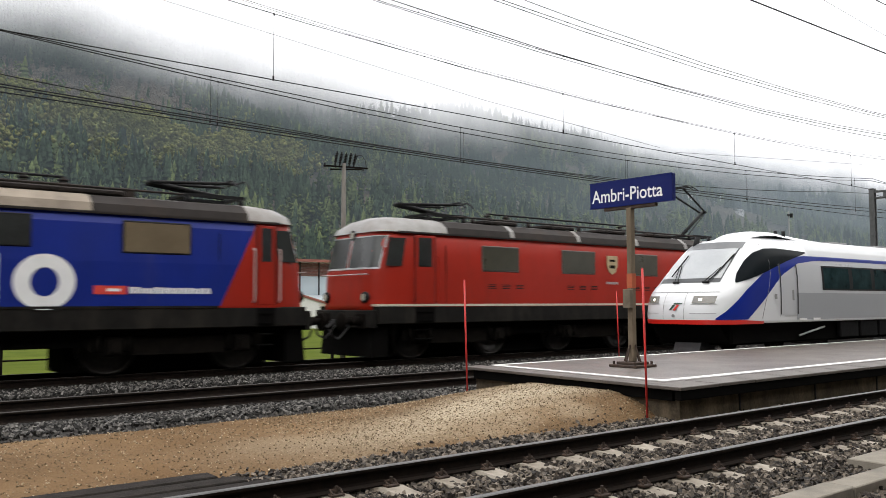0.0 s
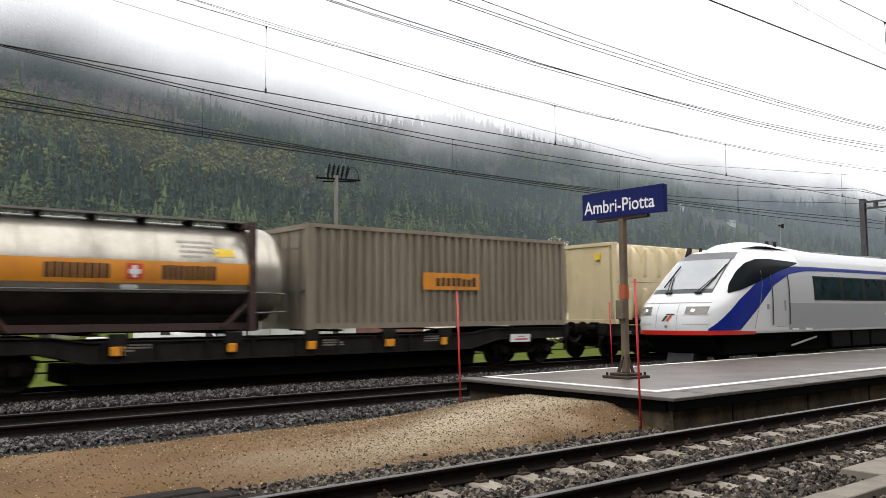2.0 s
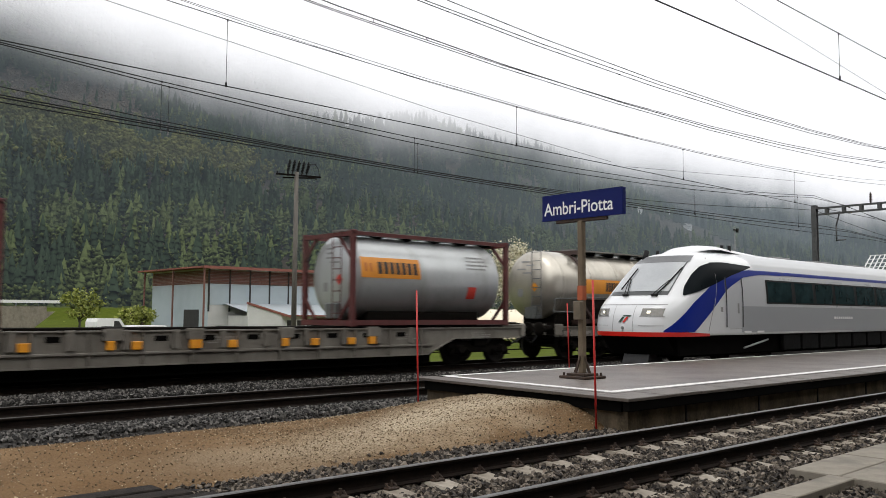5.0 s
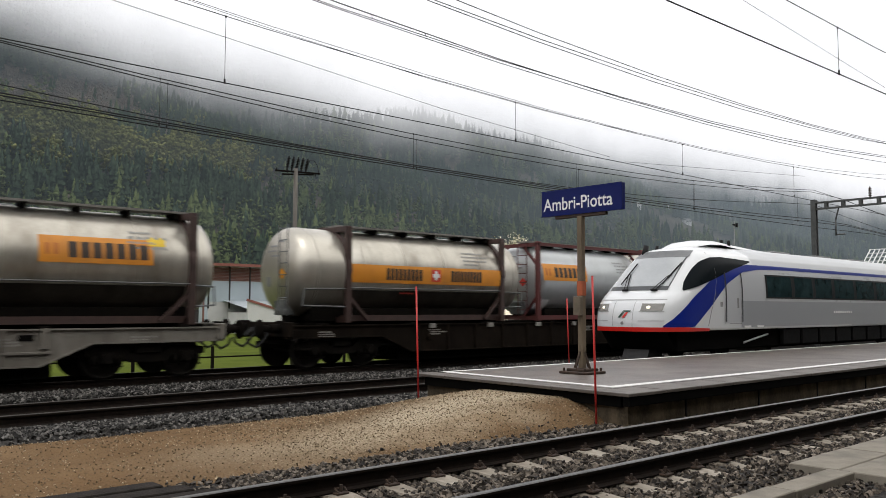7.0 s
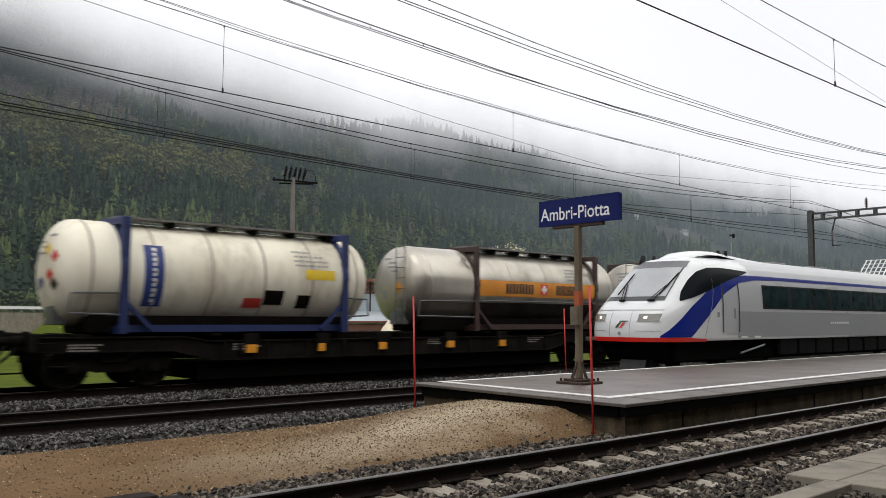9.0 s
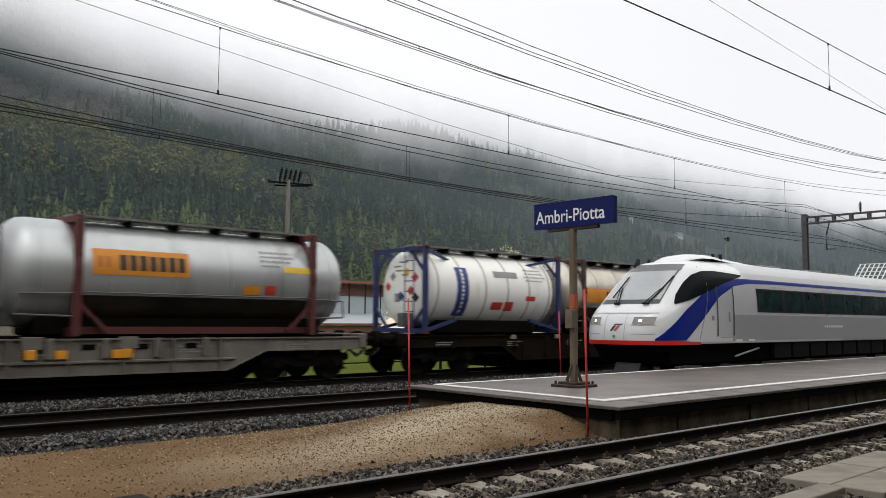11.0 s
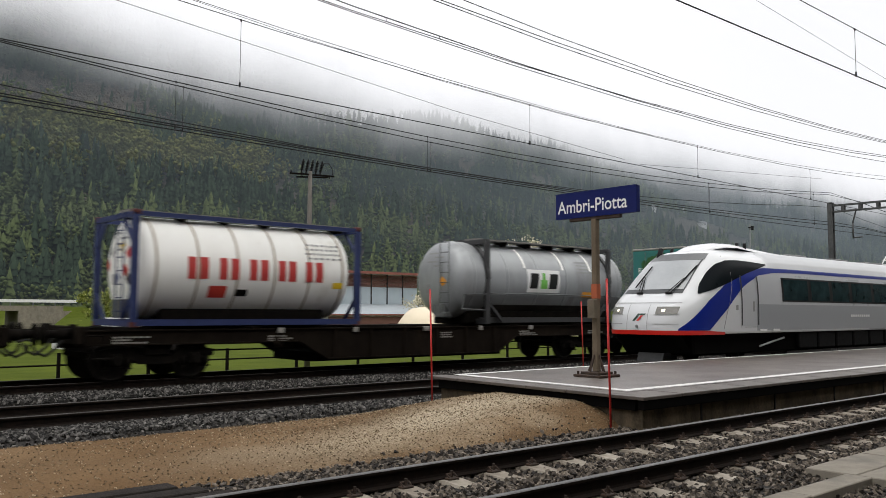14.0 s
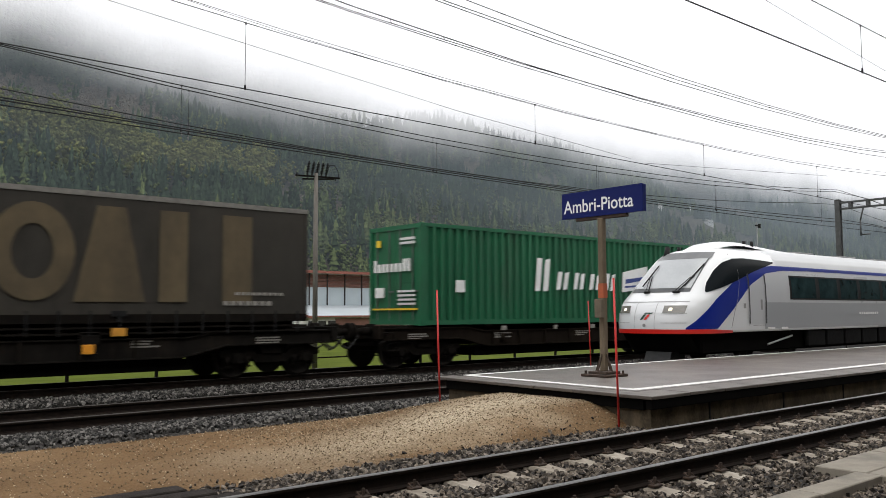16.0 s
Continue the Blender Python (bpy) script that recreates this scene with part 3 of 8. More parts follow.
def build_crossing():
    """Timber planks of a foot crossing beside the near rail."""
    for i in range(3):
        t = tagged(part("plank", M().box(0, 2.4, -0.12, 0.12, -0.10, -0.02, b=0.012), TIMBER), "dark tarred timber crossing plank on ballast", "plank", "crossing planks")
        t.matrix_basis = pose(1.15 - 0.15 * i, 6.85 + 0.27 * i, -0.02, 0, 0, -2 + i)


build_crossing()


def snow_pole(x, y, z0, h, lean):
    t = thing("snow_pole", "thin red painted snow marker pole leaning slightly", "marker pole", pose(x, y, z0, 0, lean, 0), "snow marker poles")
    part("pole", M().rod((0, 0, -0.3), (0, 0, h), 0.017, 8), PAINT_RED, t)
    part("tip", M().rod((0, 0, h), (0, 0, h + 0.012), 0.019, 8, r2=0.008), PAINT_RED, t)
    return t


snow_pole(10.22, 7.83, 0.0, 2.03, -1.6)
snow_pole(10.28, 12.0, -0.05, 2.0, -1.8)
snow_pole(19.8, 16.15, -0.2, 2.06, -2.4)


def station_sign():
    t = thing("station_sign", "blue enamel station name sign on a weathered post", "station sign", pose(12.9, 10.2, PZ))
    part("base_plate", M().box(-0.32, 0.32, -0.32, 0.32, 0, 0.05, b=0.01).box(-0.22, 0.22, -0.22, 0.22, 0.05, 0.1, b=0.01), RUST, t, "rusty bolted base plate")
    for sx in (-0.25, 0.25):
        for sy in (-0.25, 0.25):
            part("bolt", M().rod((sx, sy, 0.05), (sx, sy, 0.11), 0.025, 6), RUST, t)
    part("post", M().box(-0.06, 0.06, -0.06, 0.06, 0.1, 3.05, b=0.012), POST_WOOD, t)
    for a in range(4):
        dx, dy = ((1, 0), (-1, 0), (0, 1), (0, -1))[a]
        part("gusset", M().beam((dx * 0.2, dy * 0.2, 0.08), (dx * 0.06, dy * 0.06, 0.42), 0.02, 0.03), RUST, t)
    part("orange_band", M().box(-0.063, 0.063, -0.063, 0.063, 1.5, 1.78), mat("faded_orange", (0.42, 0.10, 0.035), (0.3, 0.07, 0.03), 0.7), t, "faded orange paint band")
    part("junction_box", M().box(-0.16, -0.06, -0.09, 0.09, 1.12, 1.48, b=0.01), mat("brown_box", (0.15, 0.12, 0.085), (0.10, 0.08, 0.055), 0.7), t)
    part("cross_bar", M().box(-0.045, 0.045, -0.62, 0.62, 3.03, 3.1, b=0.01), RUST, t)
    board = part("sign_board", M().box(-0.055, 0.055, -1.01, 0.96, 3.1, 3.61, b=0.008), SIGN_BLUE, t, "deep blue name board")
    part("border", M().box(-0.058, -0.05, -1.015, 0.965, 3.095, 3.115).box(-0.058, -0.05, -1.015, 0.965, 3.597, 3.615), SIGN_BLUE, board)
    # faces -x, reads along -y
    at = Matrix(((0, 0, -1, -0.0565), (-1, 0, 0, 0.05), (0, 1, 0, 3.315), (0, 0, 0, 1)))
    lettering("Ambri-Piotta", 0.36, mat("white_enamel", (0.85, 0.85, 0.85), (0.8, 0.8, 0.8), 0.4), "lettering", board, at, depth=0.001, squeeze=0.90)
    return t


station_sign()


# ---------------------------------------------------------------- overhead line
def catenary_height(x, low, high, x_low, span):
    return low + (high - low) * min(1.6, ((x - x_low) / (span / 2)) ** 2)


def wire_run(name, label, y0, y1, z, r, xs, dz=None):
    m = M()
    pts = []
    for x in xs:
        u = (x - xs[0]) / (xs[-1] - xs[0])
        pts.append((x, y0 + (y1 - y0) * u, z(x)))
    m.path(pts, r, 5)
    return tagged(part(name, m, WIRE), label, "overhead wire", "overhead wires", "structure")


XS = list(np.arange(-40, 150, 4.0))
SAG = lambda lo, xm, k, span=50.0: (lambda x: lo + k * ((x - xm + span / 2) % span - span / 2) ** 2)


def droppers(y, top, bottom, xs, loops=False):
    for x in xs:
        m = M().rod((x, y, bottom(x)), (x, y, top(x)), 0.005, 4)
        m.box(x - 0.014, x + 0.014, y - 0.012, y + 0.012, bottom(x) - 0.02, bottom(x) + 0.07)
        m.box(x - 0.014, x + 0.014, y - 0.01, y + 0.01, top(x) - 0.03, top(x) + 0.015)
        tagged(part("dropper", m, WIRE), "thin dropper wire between contact and carrying wire", "dropper", "droppers", "structure")


flat = lambda z: (lambda x: z)
# middle track
M_CONTACT = flat(5.685)
wire_run("contact_wire", "dark overhead contact wire", MIDDLE, MIDDLE, M_CONTACT, 0.010, XS)
MC = SAG(6.613, 20.2, 0.00191)
wire_run("carrying_wire", "dark sagging carrying wire", MIDDLE, MIDDLE, MC, 0.008, XS)
wire_run("carrying_wire", "dark sagging carrying wire", MIDDLE - 0.1, MIDDLE - 0.1, SAG(6.607, 19.92, 0.00234), 0.006, XS)
wire_run("carrying_wire", "dark sagging carrying wire", MIDDLE - 0.15, MIDDLE - 0.15, SAG(6.559, 17.41, 0.0035), 0.005, [x for x in XS if x < 24])
wire_run("pull_off_wire", "thin stay wire crossing the tracks", MIDDLE, MIDDLE, lambda x: 5.72 + 0.0728 * (x - 19.6), 0.005, [19.6, 25, 31])
droppers(MIDDLE, MC, M_CONTACT, [-8.3, -0.6, 7.18, 15.05, 22.6, 30.1])
wire_run("pull_off_wire", "thin stay wire crossing the tracks", MIDDLE, MIDDLE, lambda x: float(np.interp(x, (-10, 4.82, 12.5, 18.9), (7.9, 6.74, 6.10, 5.77))), 0.005, [-10, 4.82, 12.5, 18.9])
# far track
F_CONTACT = SAG(5.813, 22.3, 0.00065)
FC, FC2 = SAG(6.855, 19.7, 0.0017), SAG(6.718, 20.9, 0.0020)
wire_run("contact_wire", "dark overhead contact wire", FAR - 0.16, FAR - 0.16, F_CONTACT, 0.016, XS)
wire_run("contact_wire", "dark overhead contact wire", FAR - 0.06, FAR - 0.06, SAG(5.891, 20.9, 0.00077), 0.015, XS)
wire_run("contact_wire", "dark overhead contact wire", FAR + 0.14, FAR + 0.14, SAG(5.80, 26.7, 0.00038), 0.014, XS)
wire_run("stitch_wire", "dark auxiliary wire over the far track", FAR, FAR, SAG(5.916, 18.3, 0.00198), 0.012, XS)
wire_run("carrying_wire", "dark sagging carrying wire", FAR, FAR, FC, 0.013, XS)
wire_run("carrying_wire", "dark sagging carrying wire", FAR + 0.15, FAR + 0.15, FC2, 0.013, XS)
droppers(FAR - 0.02, FC, F_CONTACT, [0.4, 8.25, 16.25, 24.1, 32.1, 42.0])
droppers(FAR + 0.12, FC2, F_CONTACT, [0.7, 8.5, 16.5, 24.4, 32.4, 42.3])
# near track
N_CONTACT = lambda x: 5.40 + 0.0095 * x
wire_run("contact_wire", "dark overhead contact wire", NEAR, NEAR, N_CONTACT, 0.010, XS)
NC = SAG(6.345, 13.5, 0.0013)
wire_run("carrying_wire", "dark sagging carrying wire", NEAR, NEAR, NC, 0.007, XS)
wire_run("pull_off_wire", "thin stay wire over the near track", NEAR, NEAR, lambda x: 6.667 - 0.0603 * x, 0.003, [0, 10, 17, 22])
droppers(NEAR, NC, N_CONTACT, [-1.2, 6.6, 14.38, 22.2])
# feeders along the platform
for y, lo, xm, k, r in ((11.5, 6.497, 17.47, 0.00278, 0.010), (11.42, 6.489, 15.68, 0.00235, 0.008), (11.6, 6.478, 17.70, 0.00220, 0.008), (10.5, 6.80, 18.0, 0.0026, 0.008), (10.42, 6.695, 16.3, 0.00214, 0.008), (10.6, 6.70, 16.8, 0.00257, 0.008)):
    wire_run("feeder_wire", "thin dark feeder cable high over the platform", y, y, SAG(lo, xm, k), r, XS)
for x in (8.7, 9.95):
    tagged(part("spacer", M().rod((x, 11.42, SAG(6.489, 15.68, 0.00235)(x)), (x + 0.03, 11.5, SAG(6.497, 17.47, 0.00278)(x)), 0.008, 6), BLACK), "small cable spacer on feeder wires", "spacer", "cable spacers", "structure")


PORTAL_STEEL = mat("weathered_portal_steel", (0.085, 0.088, 0.088), (0.05, 0.052, 0.052), 0.6, 0.3, 5, 50, 0.1)


def portal():
    t = thing("catenary_portal", "grey galvanised steel overhead line portal", "catenary portal", pose(38.0, 16.65, -0.2))
    part("mast", M().box(-0.12, -0.07, -0.11, 0.11, 0, 6.75).box(0.07, 0.12, -0.11, 0.11, 0, 6.75).box(-0.07, 0.07, -0.02, 0.02, 0, 6.75), PORTAL_STEEL, t)
    part("beam", M().box(-0.1, 0.1, -9.0, 0.1, 6.56, 6.63).box(-0.1, 0.1, -9.0, 0.1, 6.28, 6.35), PORTAL_STEEL, t, "lattice cross beam")
    for i in range(12):
        part("batten", M().box(-0.11, 0.11, -0.75 * i - 0.62, -0.75 * i - 0.5, 6.3, 6.6), PORTAL_STEEL, t)
    m = M().rod((0, -2.45, 6.63), (0, -2.45, 7.1), 0.03, 8)
    for i in range(5):
        m.rod((0, -2.45, 6.7 + 0.07 * i), (0, -2.45, 6.73 + 0.07 * i), 0.07, 10)
    part("insulator", m, RUST, t, "ribbed brown insulator")
    part("registration_arm", M().path([(0, -1.1, 6.3), (0, -0.95, 5.75), (0, -0.95, 5.05)], 0.035, 8).rod((0, -0.95, 5.1), (0, -1.35, 5.1), 0.03, 8), PORTAL_STEEL, t)
    return t


portal()


# ---------------------------------------------------------------- freight train
TRAIN = []          # (thing, place along the train at the start)
WHEELS = []         # wheelsets that turn


def ride(t, s):
    t.matrix_basis = pose(s, FAR, 0)
    TRAIN.append((t, s))
    return t


WAGON_GREY = mat("wagon_grey_paint", (0.22, 0.205, 0.178), (0.13, 0.118, 0.098), 0.65, 0, 2, 40, 0.1, dirt=(0.07, 0.055, 0.045), dirt_amt=0.5, streak=0.4)
WAGON_BROWN = mat("wagon_brown_paint", (0.016, 0.012, 0.009), (0.007, 0.0055, 0.0045), 0.8, 0, 2, 40, 0.15, dirt=(0.035, 0.024, 0.017), dirt_amt=0.2, spec=0.03, streak=0.4)
WAGON_DARK = mat("wagon_dark_paint", (0.026, 0.0245, 0.0225), (0.011, 0.0105, 0.010), 0.8, 0, 2, 40, 0.15, dirt=(0.016, 0.013, 0.010), dirt_amt=0.35, spec=0.05, streak=0.4)
PALE_MARK = mat("worn_pale_paint", (0.34, 0.325, 0.30), (0.16, 0.15, 0.135), 0.7, 0, 9, 60, 0.05, spec=0.2)
WAGON_BLACK = mat("wagon_black_paint", (0.014, 0.0125, 0.011), (0.006, 0.0055, 0.005), 0.8, 0, 2, 40, 0.15, dirt=(0.034, 0.026, 0.019), dirt_amt=0.25, spec=0.03, streak=0.4)
WHEEL_MAT = mat("wheel_steel", (0.014, 0.012, 0.011), (0.03, 0.025, 0.022), 0.7, 0.2, 8, 60, 0.15, spec=0.2)
WORN_WOOD = mat("worn_plank", (0.20, 0.13, 0.085), (0.12, 0.075, 0.05), 0.8, 0, 5, 50, 0.3)


def wheel_mesh(r, steel):
    m = M()
    for s in (-1, 1):
        y = s * 0.75
        m.lathe_y([(y - s * 0.045, r + 0.028), (y - s * 0.02, r + 0.028), (y - s * 0.012, r), (y + s * 0.085, r - 0.006), (y + s * 0.085, r - 0.06), (y + s * 0.03, r - 0.075), (y + s * 0.02, 0.17), (y + s * 0.09, 0.14), (y + s * 0.09, 0.02)], 0, 0, 28)
        for i in range(4):
            a = math.pi / 2 * i + 0.4
            m.rod((0.24 * math.cos(a), y + s * 0.028, 0.24 * math.sin(a)), (0.24 * math.cos(a), y + s * 0.05, 0.24 * math.sin(a)), 0.03, 6)
    m.rod((0, -0.95, 0), (0, 0.95, 0), 0.075, 10)
    return m.mesh("wheelset", steel)


WHEEL_46, WHEEL_63 = wheel_mesh(0.46, WHEEL_MAT), wheel_mesh(0.63, mat("bright_wheel_steel", (0.045, 0.040, 0.036), (0.02, 0.0175, 0.016), 0.4, 0.5, 8, 60, 0.15, spec=0.4))


def bogie_mesh():
    m = M()
    for s in (-1, 1):
        y = s * 1.0
        m.prism([(-1.35, 0.52), (-1.35, 0.66), (-1.0, 0.72), (-0.55, 0.72), (-0.35, 0.55), (0.35, 0.55), (0.55, 0.72), (1.0, 0.72), (1.35, 0.66), (1.35, 0.52), (0.6, 0.5), (0.4, 0.36), (-0.4, 0.36), (-0.6, 0.5)], y - 0.05, y + 0.05)
        for x in (-0.9, 0.9):
            m.box(x - 0.16, x + 0.16, y - 0.09, y + 0.13, 0.33, 0.6, b=0.03)
            m.rod((x, y + s * 0.08, 0.46), (x, y + s * 0.17, 0.46), 0.11, 12)
            for dx in (-0.26, 0.26):
                m.rod((x + dx, y, 0.3), (x + dx, y, 0.52), 0.07, 10)
                m.box(x + dx - 0.09, x + dx + 0.09, y - 0.08, y + 0.08, 0.27, 0.3)
        m.box(-0.28, 0.28, y - 0.1, y + 0.1, 0.55, 0.78, b=0.02)
    m.box(-0.2, 0.2, -1.0, 1.0, 0.45, 0.7)
    m.box(-1.33, -1.2, -1.0, 1.0, 0.5, 0.62).box(1.2, 1.33, -1.0, 1.0, 0.5, 0.62)
    for x in (-0.36, 0.36):
        m.box(x - 0.04, x + 0.04, -0.85, 0.85, 0.38, 0.46)
    return m.mesh("bogie", STEEL_DARK)


BOGIE = bogie_mesh()


def buffer_mesh():
    m = M()
    m.box(-0.02, 0.03, -0.2, 0.2, -0.2, 0.2, b=0.01)
    m.rod((0.03, 0, 0), (0.34, 0, 0), 0.115, 14)
    m.rod((0.34, 0, 0), (0.56, 0, 0), 0.085, 14)
    m.lathe_x([(0.56, 0.2), (0.58, 0.235), (0.61, 0.235), (0.625, 0.14), (0.63, 0.01)], 0, 0, 18)
    return m.mesh("buffer", STEEL_DARK)


BUFFER = buffer_mesh()


def coupling_mesh():
    m = M()
    m.beam((0, 0, 0.02), (0.32, 0, 0), 0.08, 0.1).beam((0.02, -0.38, -0.06), (0.02, 0.38, -0.06), 0.08, 0.1)
    m.path([(0.3, 0.05, 0.02), (0.5, 0.06, -0.16), (0.66, 0.05, -0.1)], 0.025, 6).path([(0.3, -0.05, 0.02), (0.5, -0.06, -0.16), (0.66, -0.05, -0.1)], 0.025, 6)
    return m.mesh("coupling", RUBBER)


def hose_mesh():
    return M().path([(0.0, 0, -0.08), (0.16, 0, -0.3), (0.36, 0, -0.46), (0.55, -0.03, -0.36), (0.6, -0.05, -0.2)], 0.03, 6).mesh("brake_hose", RUBBER)


COUPLING, HOSE = coupling_mesh(), hose_mesh()


def couple(t, m):
    """Screw coupling with its two brake hoses."""
    add("coupling", COUPLING, t, m)
    for y in (-0.35, 0.35):
        add("brake_hose", HOSE, t, m @ pose(0, y, 0))


def add(name, me, parent, m, label=""):
    o = new(name, me)
    o.parent = parent
    o.matrix_basis = m
    return tagged(o, label)


def ends(t, half, w=0.87, z=1.04):
    for e, a in ((-1, 180), (1, 0)):
        for y in (-w, w):
            add("buffer", BUFFER, t, pose(e * (half - 0.62), y, z, 0, 0, a))
        couple(t, pose(e * (half - 0.6), 0, z - 0.02, 0, 0, a))


def bogie(t, x):
    b = add("bogie", BOGIE, t, pose(x, 0, 0))
    for dx in (-0.9, 0.9):
        w = add("wheelset", WHEEL_46, b, pose(dx, 0, 0.46))
        WHEELS.append((w, dx, 0.46))
    return b


def wagon(s0, s1, paint, label, style, bogies=None, seed=1, lift=()):
    """A flat container wagon from s0 to s1 over its buffers. style: deep, low or skeletal side beams."""
    rg = random.Random(seed)
    L = s1 - s0
    h = L / 2
    t = ride(thing("container_wagon", label, "freight wagon", pose(0, 0, 0), "wagons of the freight train"), (s0 + s1) / 2)
    e = h - 0.62
    bx = bogies or [-(e - 1.75), e - 1.75]
    for x in bx:
        bogie(t, x)
    a, b = bx[0], bx[-1]
    lowz = {"deep": 0.36, "low": 0.56, "skeletal": 0.34}[style]
    topz = 1.09
    dip = topz - (0.11 if style == "low" else 0.0)      # the pocket: the beams' tops dip between the bogies
    u0, u1 = (min(3.6, (b - a) / 2 - 1.6), min(4.4, (b - a) / 2 - 0.8)) if style == "skeletal" else (1.25, 2.3)
    if seed == 8:
        u0, u1 = 2.3, 3.1
    for y in (-1.18, 1.06):
        low = [(-e, 0.80), (a + u0, 0.80), (a + u1, lowz), (b - u1, lowz), (b - u0, 0.80), (e, 0.80)]
        top = [(-e, topz), (a + 1.5, topz), (a + 2.2, dip), (b - 2.2, dip), (b - 1.5, topz), (e, topz)]
        part("side_beam", M().prism(low + top[::-1], y, y + 0.12), paint, t)
        for nm, pts, dz in (("top_flange", top, 0.014), ("bottom_flange", low, 0.0)):
            fl = M()
            for p, q in zip(pts, pts[1:]):
                fl.beam((p[0], y + 0.06, p[1] + dz), (q[0], y + 0.06, q[1] + dz), 0.22, 0.03)
            part(nm, fl, paint, t)
    me = M().box(0, 0.05, -1.25, -1.17, lowz + 0.02, dip).mesh("rib", paint)
    for x in np.arange(a + u1 + 0.2, b - u1, 1.15):
        add("rib", me, t, pose(x, 0, 0))
    cross = M()
    for x in np.arange(-e + 0.3, e, 1.4):
        cross.box(x - 0.06, x + 0.06, -1.06, 1.06, 0.82, 1.02)
    cross.box(-e, e, -0.2, 0.2, 0.72, 1.0)
    part("underframe", cross, STEEL_DARK, t)
    part("deck_spine", M().box(-e, e, -0.45, 0.45, 0.95, 1.166), STEEL_DARK, t) if style != "low" or seed >= 6 else None
    # Added near-black block stands in for the shaded space under the wagon.
    part("floor_pan", M().box(a + u1 - 0.3, b - u1 + 0.3, -0.98, 0.98, 0.10 if seed <= 8 else 0.26, 0.5), UNDER, t, "near-black block added to fill the shaded space between the bogies")
    part("headstock", M().box(-e - 0.02, -e + 0.14, -1.3, 1.3, 0.82, 1.2, b=0.02), paint, t)
    part("headstock", M().box(e - 0.14, e + 0.02, -1.3, 1.3, 0.82, 1.2, b=0.02), paint, t)
    ends(t, h)
    # brake gear and boxes hung below
    gear = M().rod((-1.2, -0.5, 0.55), (-0.2, -0.5, 0.55), 0.2, 14).box(0.5, 1.6, -0.7, -0.2, 0.45, 0.8, b=0.03).rod((a, -0.9, 0.62), (b, -0.9, 0.62), 0.02, 6)
    part("brake_gear", gear, STEEL_DARK, t)
    for x in np.arange(a + 2.9, b - 2.9, 2.25):
        x += rg.uniform(-0.3, 0.3)
        if paint is WAGON_BROWN:
            part("twistlock_marker", M().box(x, x + rg.uniform(0.12, 0.22), -1.26, -1.17, 1.0, 1.13, b=0.01), PALE_MARK, t, "worn pale twistlock")
            continue
        part("twistlock_marker", M().box(x, x + rg.uniform(0.16, 0.3), -1.28, -1.19, 0.70, 0.90, b=0.01), ORANGE, t, "orange twistlock housing")
        part("bracket", M().box(x - 0.06, x + 0.34, -1.27, -1.17, 0.90, topz + 0.07, b=0.01), paint, t)
    for x in (-e + 0.9, a + 2.6, b - 3.6, (a + b) / 2 + 0.4, e - 2.2):
        x += rg.uniform(-0.4, 0.4)
        z0 = rg.uniform(0.83, 0.88)
        txt = M()
        for k in range(3):
            bars(txt, x, x + rg.uniform(0.4, 0.85), z0 - 0.06 * k + 0.06, z0 - 0.06 * k + 0.098, -1.186, 6, 0.75)
        part("data_text", txt, PALE_MARK, t, "pale stencilled data text bars")
    if style == "deep" and paint is WAGON_GREY:
        part("rubbing_rail", M().box(a + u1 - 0.2, b - u1 + 0.2, -1.235, -1.18, 0.60, 0.66, b=0.01), paint, t, "long raised rail on the side beam")
        for x in np.arange(a + u1 + 0.5, b - u1 - 0.4, 1.15):
            # Flat near-black plate draws the shade of a recessed pocket.
            part("lashing_pocket", M().box(x, x + 0.3, -1.192, -1.178, 0.88, 1.0), UNDER, t, "dark plate drawing a shaded lashing pocket")
            part("stanchion", M().box(x + 0.42, x + 0.56, -1.265, -1.18, 0.70, 1.13, b=0.012), paint, t)
            if rg.random() < 0.45:
                part("twistlock_marker", M().box(x + 0.62, x + 0.84, -1.275, -1.19, 0.70, 0.88, b=0.01), ORANGE, t, "orange twistlock housing")
    part("brake_lever", M().rod((a + 2.9, -1.24, 0.66), (a + 2.9, -1.24, 0.92), 0.05, 8).beam((a + 2.9, -1.27, 0.84), (a + 3.06, -1.27, 0.66), 0.02, 0.04), PALE_MARK if paint is WAGON_GREY else paint, t)
    part("handrail", M().path([(-e + 0.1, -1.28, 0.75), (-e + 0.1, -1.32, 1.0), (-e + 0.45, -1.32, 1.0), (-e + 0.45, -1.28, 0.75)], 0.015, 5), STEEL_DARK, t)
    part("step", M().box(-e + 0.3, -e + 0.7, -1.34, -1.1, 0.5, 0.53).rod((-e + 0.32, -1.2, 0.5), (-e + 0.32, -1.2, 0.85), 0.015, 5).rod((-e + 0.68, -1.2, 0.5), (-e + 0.68, -1.2, 0.85), 0.015, 5), STEEL_DARK, t)
    me = M().box(0, 0.2, -1.22, 1.22, 1.12, 1.17).mesh("support", STEEL_DARK)
    for x in np.arange(-e + 1.0, e - 0.6, 3.0):
        add("support", me, t, pose(x, 0, 0))
    return t


wagon(31.2, 51.0, WAGON_DARK, "dark grey pocket wagon with orange twistlocks", "low", seed=1)
wagon(51.5, 72.2, WAGON_DARK, "dark grey container wagon with orange twistlocks", "low", seed=2)
wagon(72.8, 96.4, WAGON_GREY, "light grey container wagon with deep side beams", "deep", seed=3)
wagon(96.9, 115.2, WAGON_GREY, "dusty light grey container wagon", "deep", seed=4)
wagon(115.7, 139.8, WAGON_BROWN, "dirty brown long container wagon", "deep", seed=5)
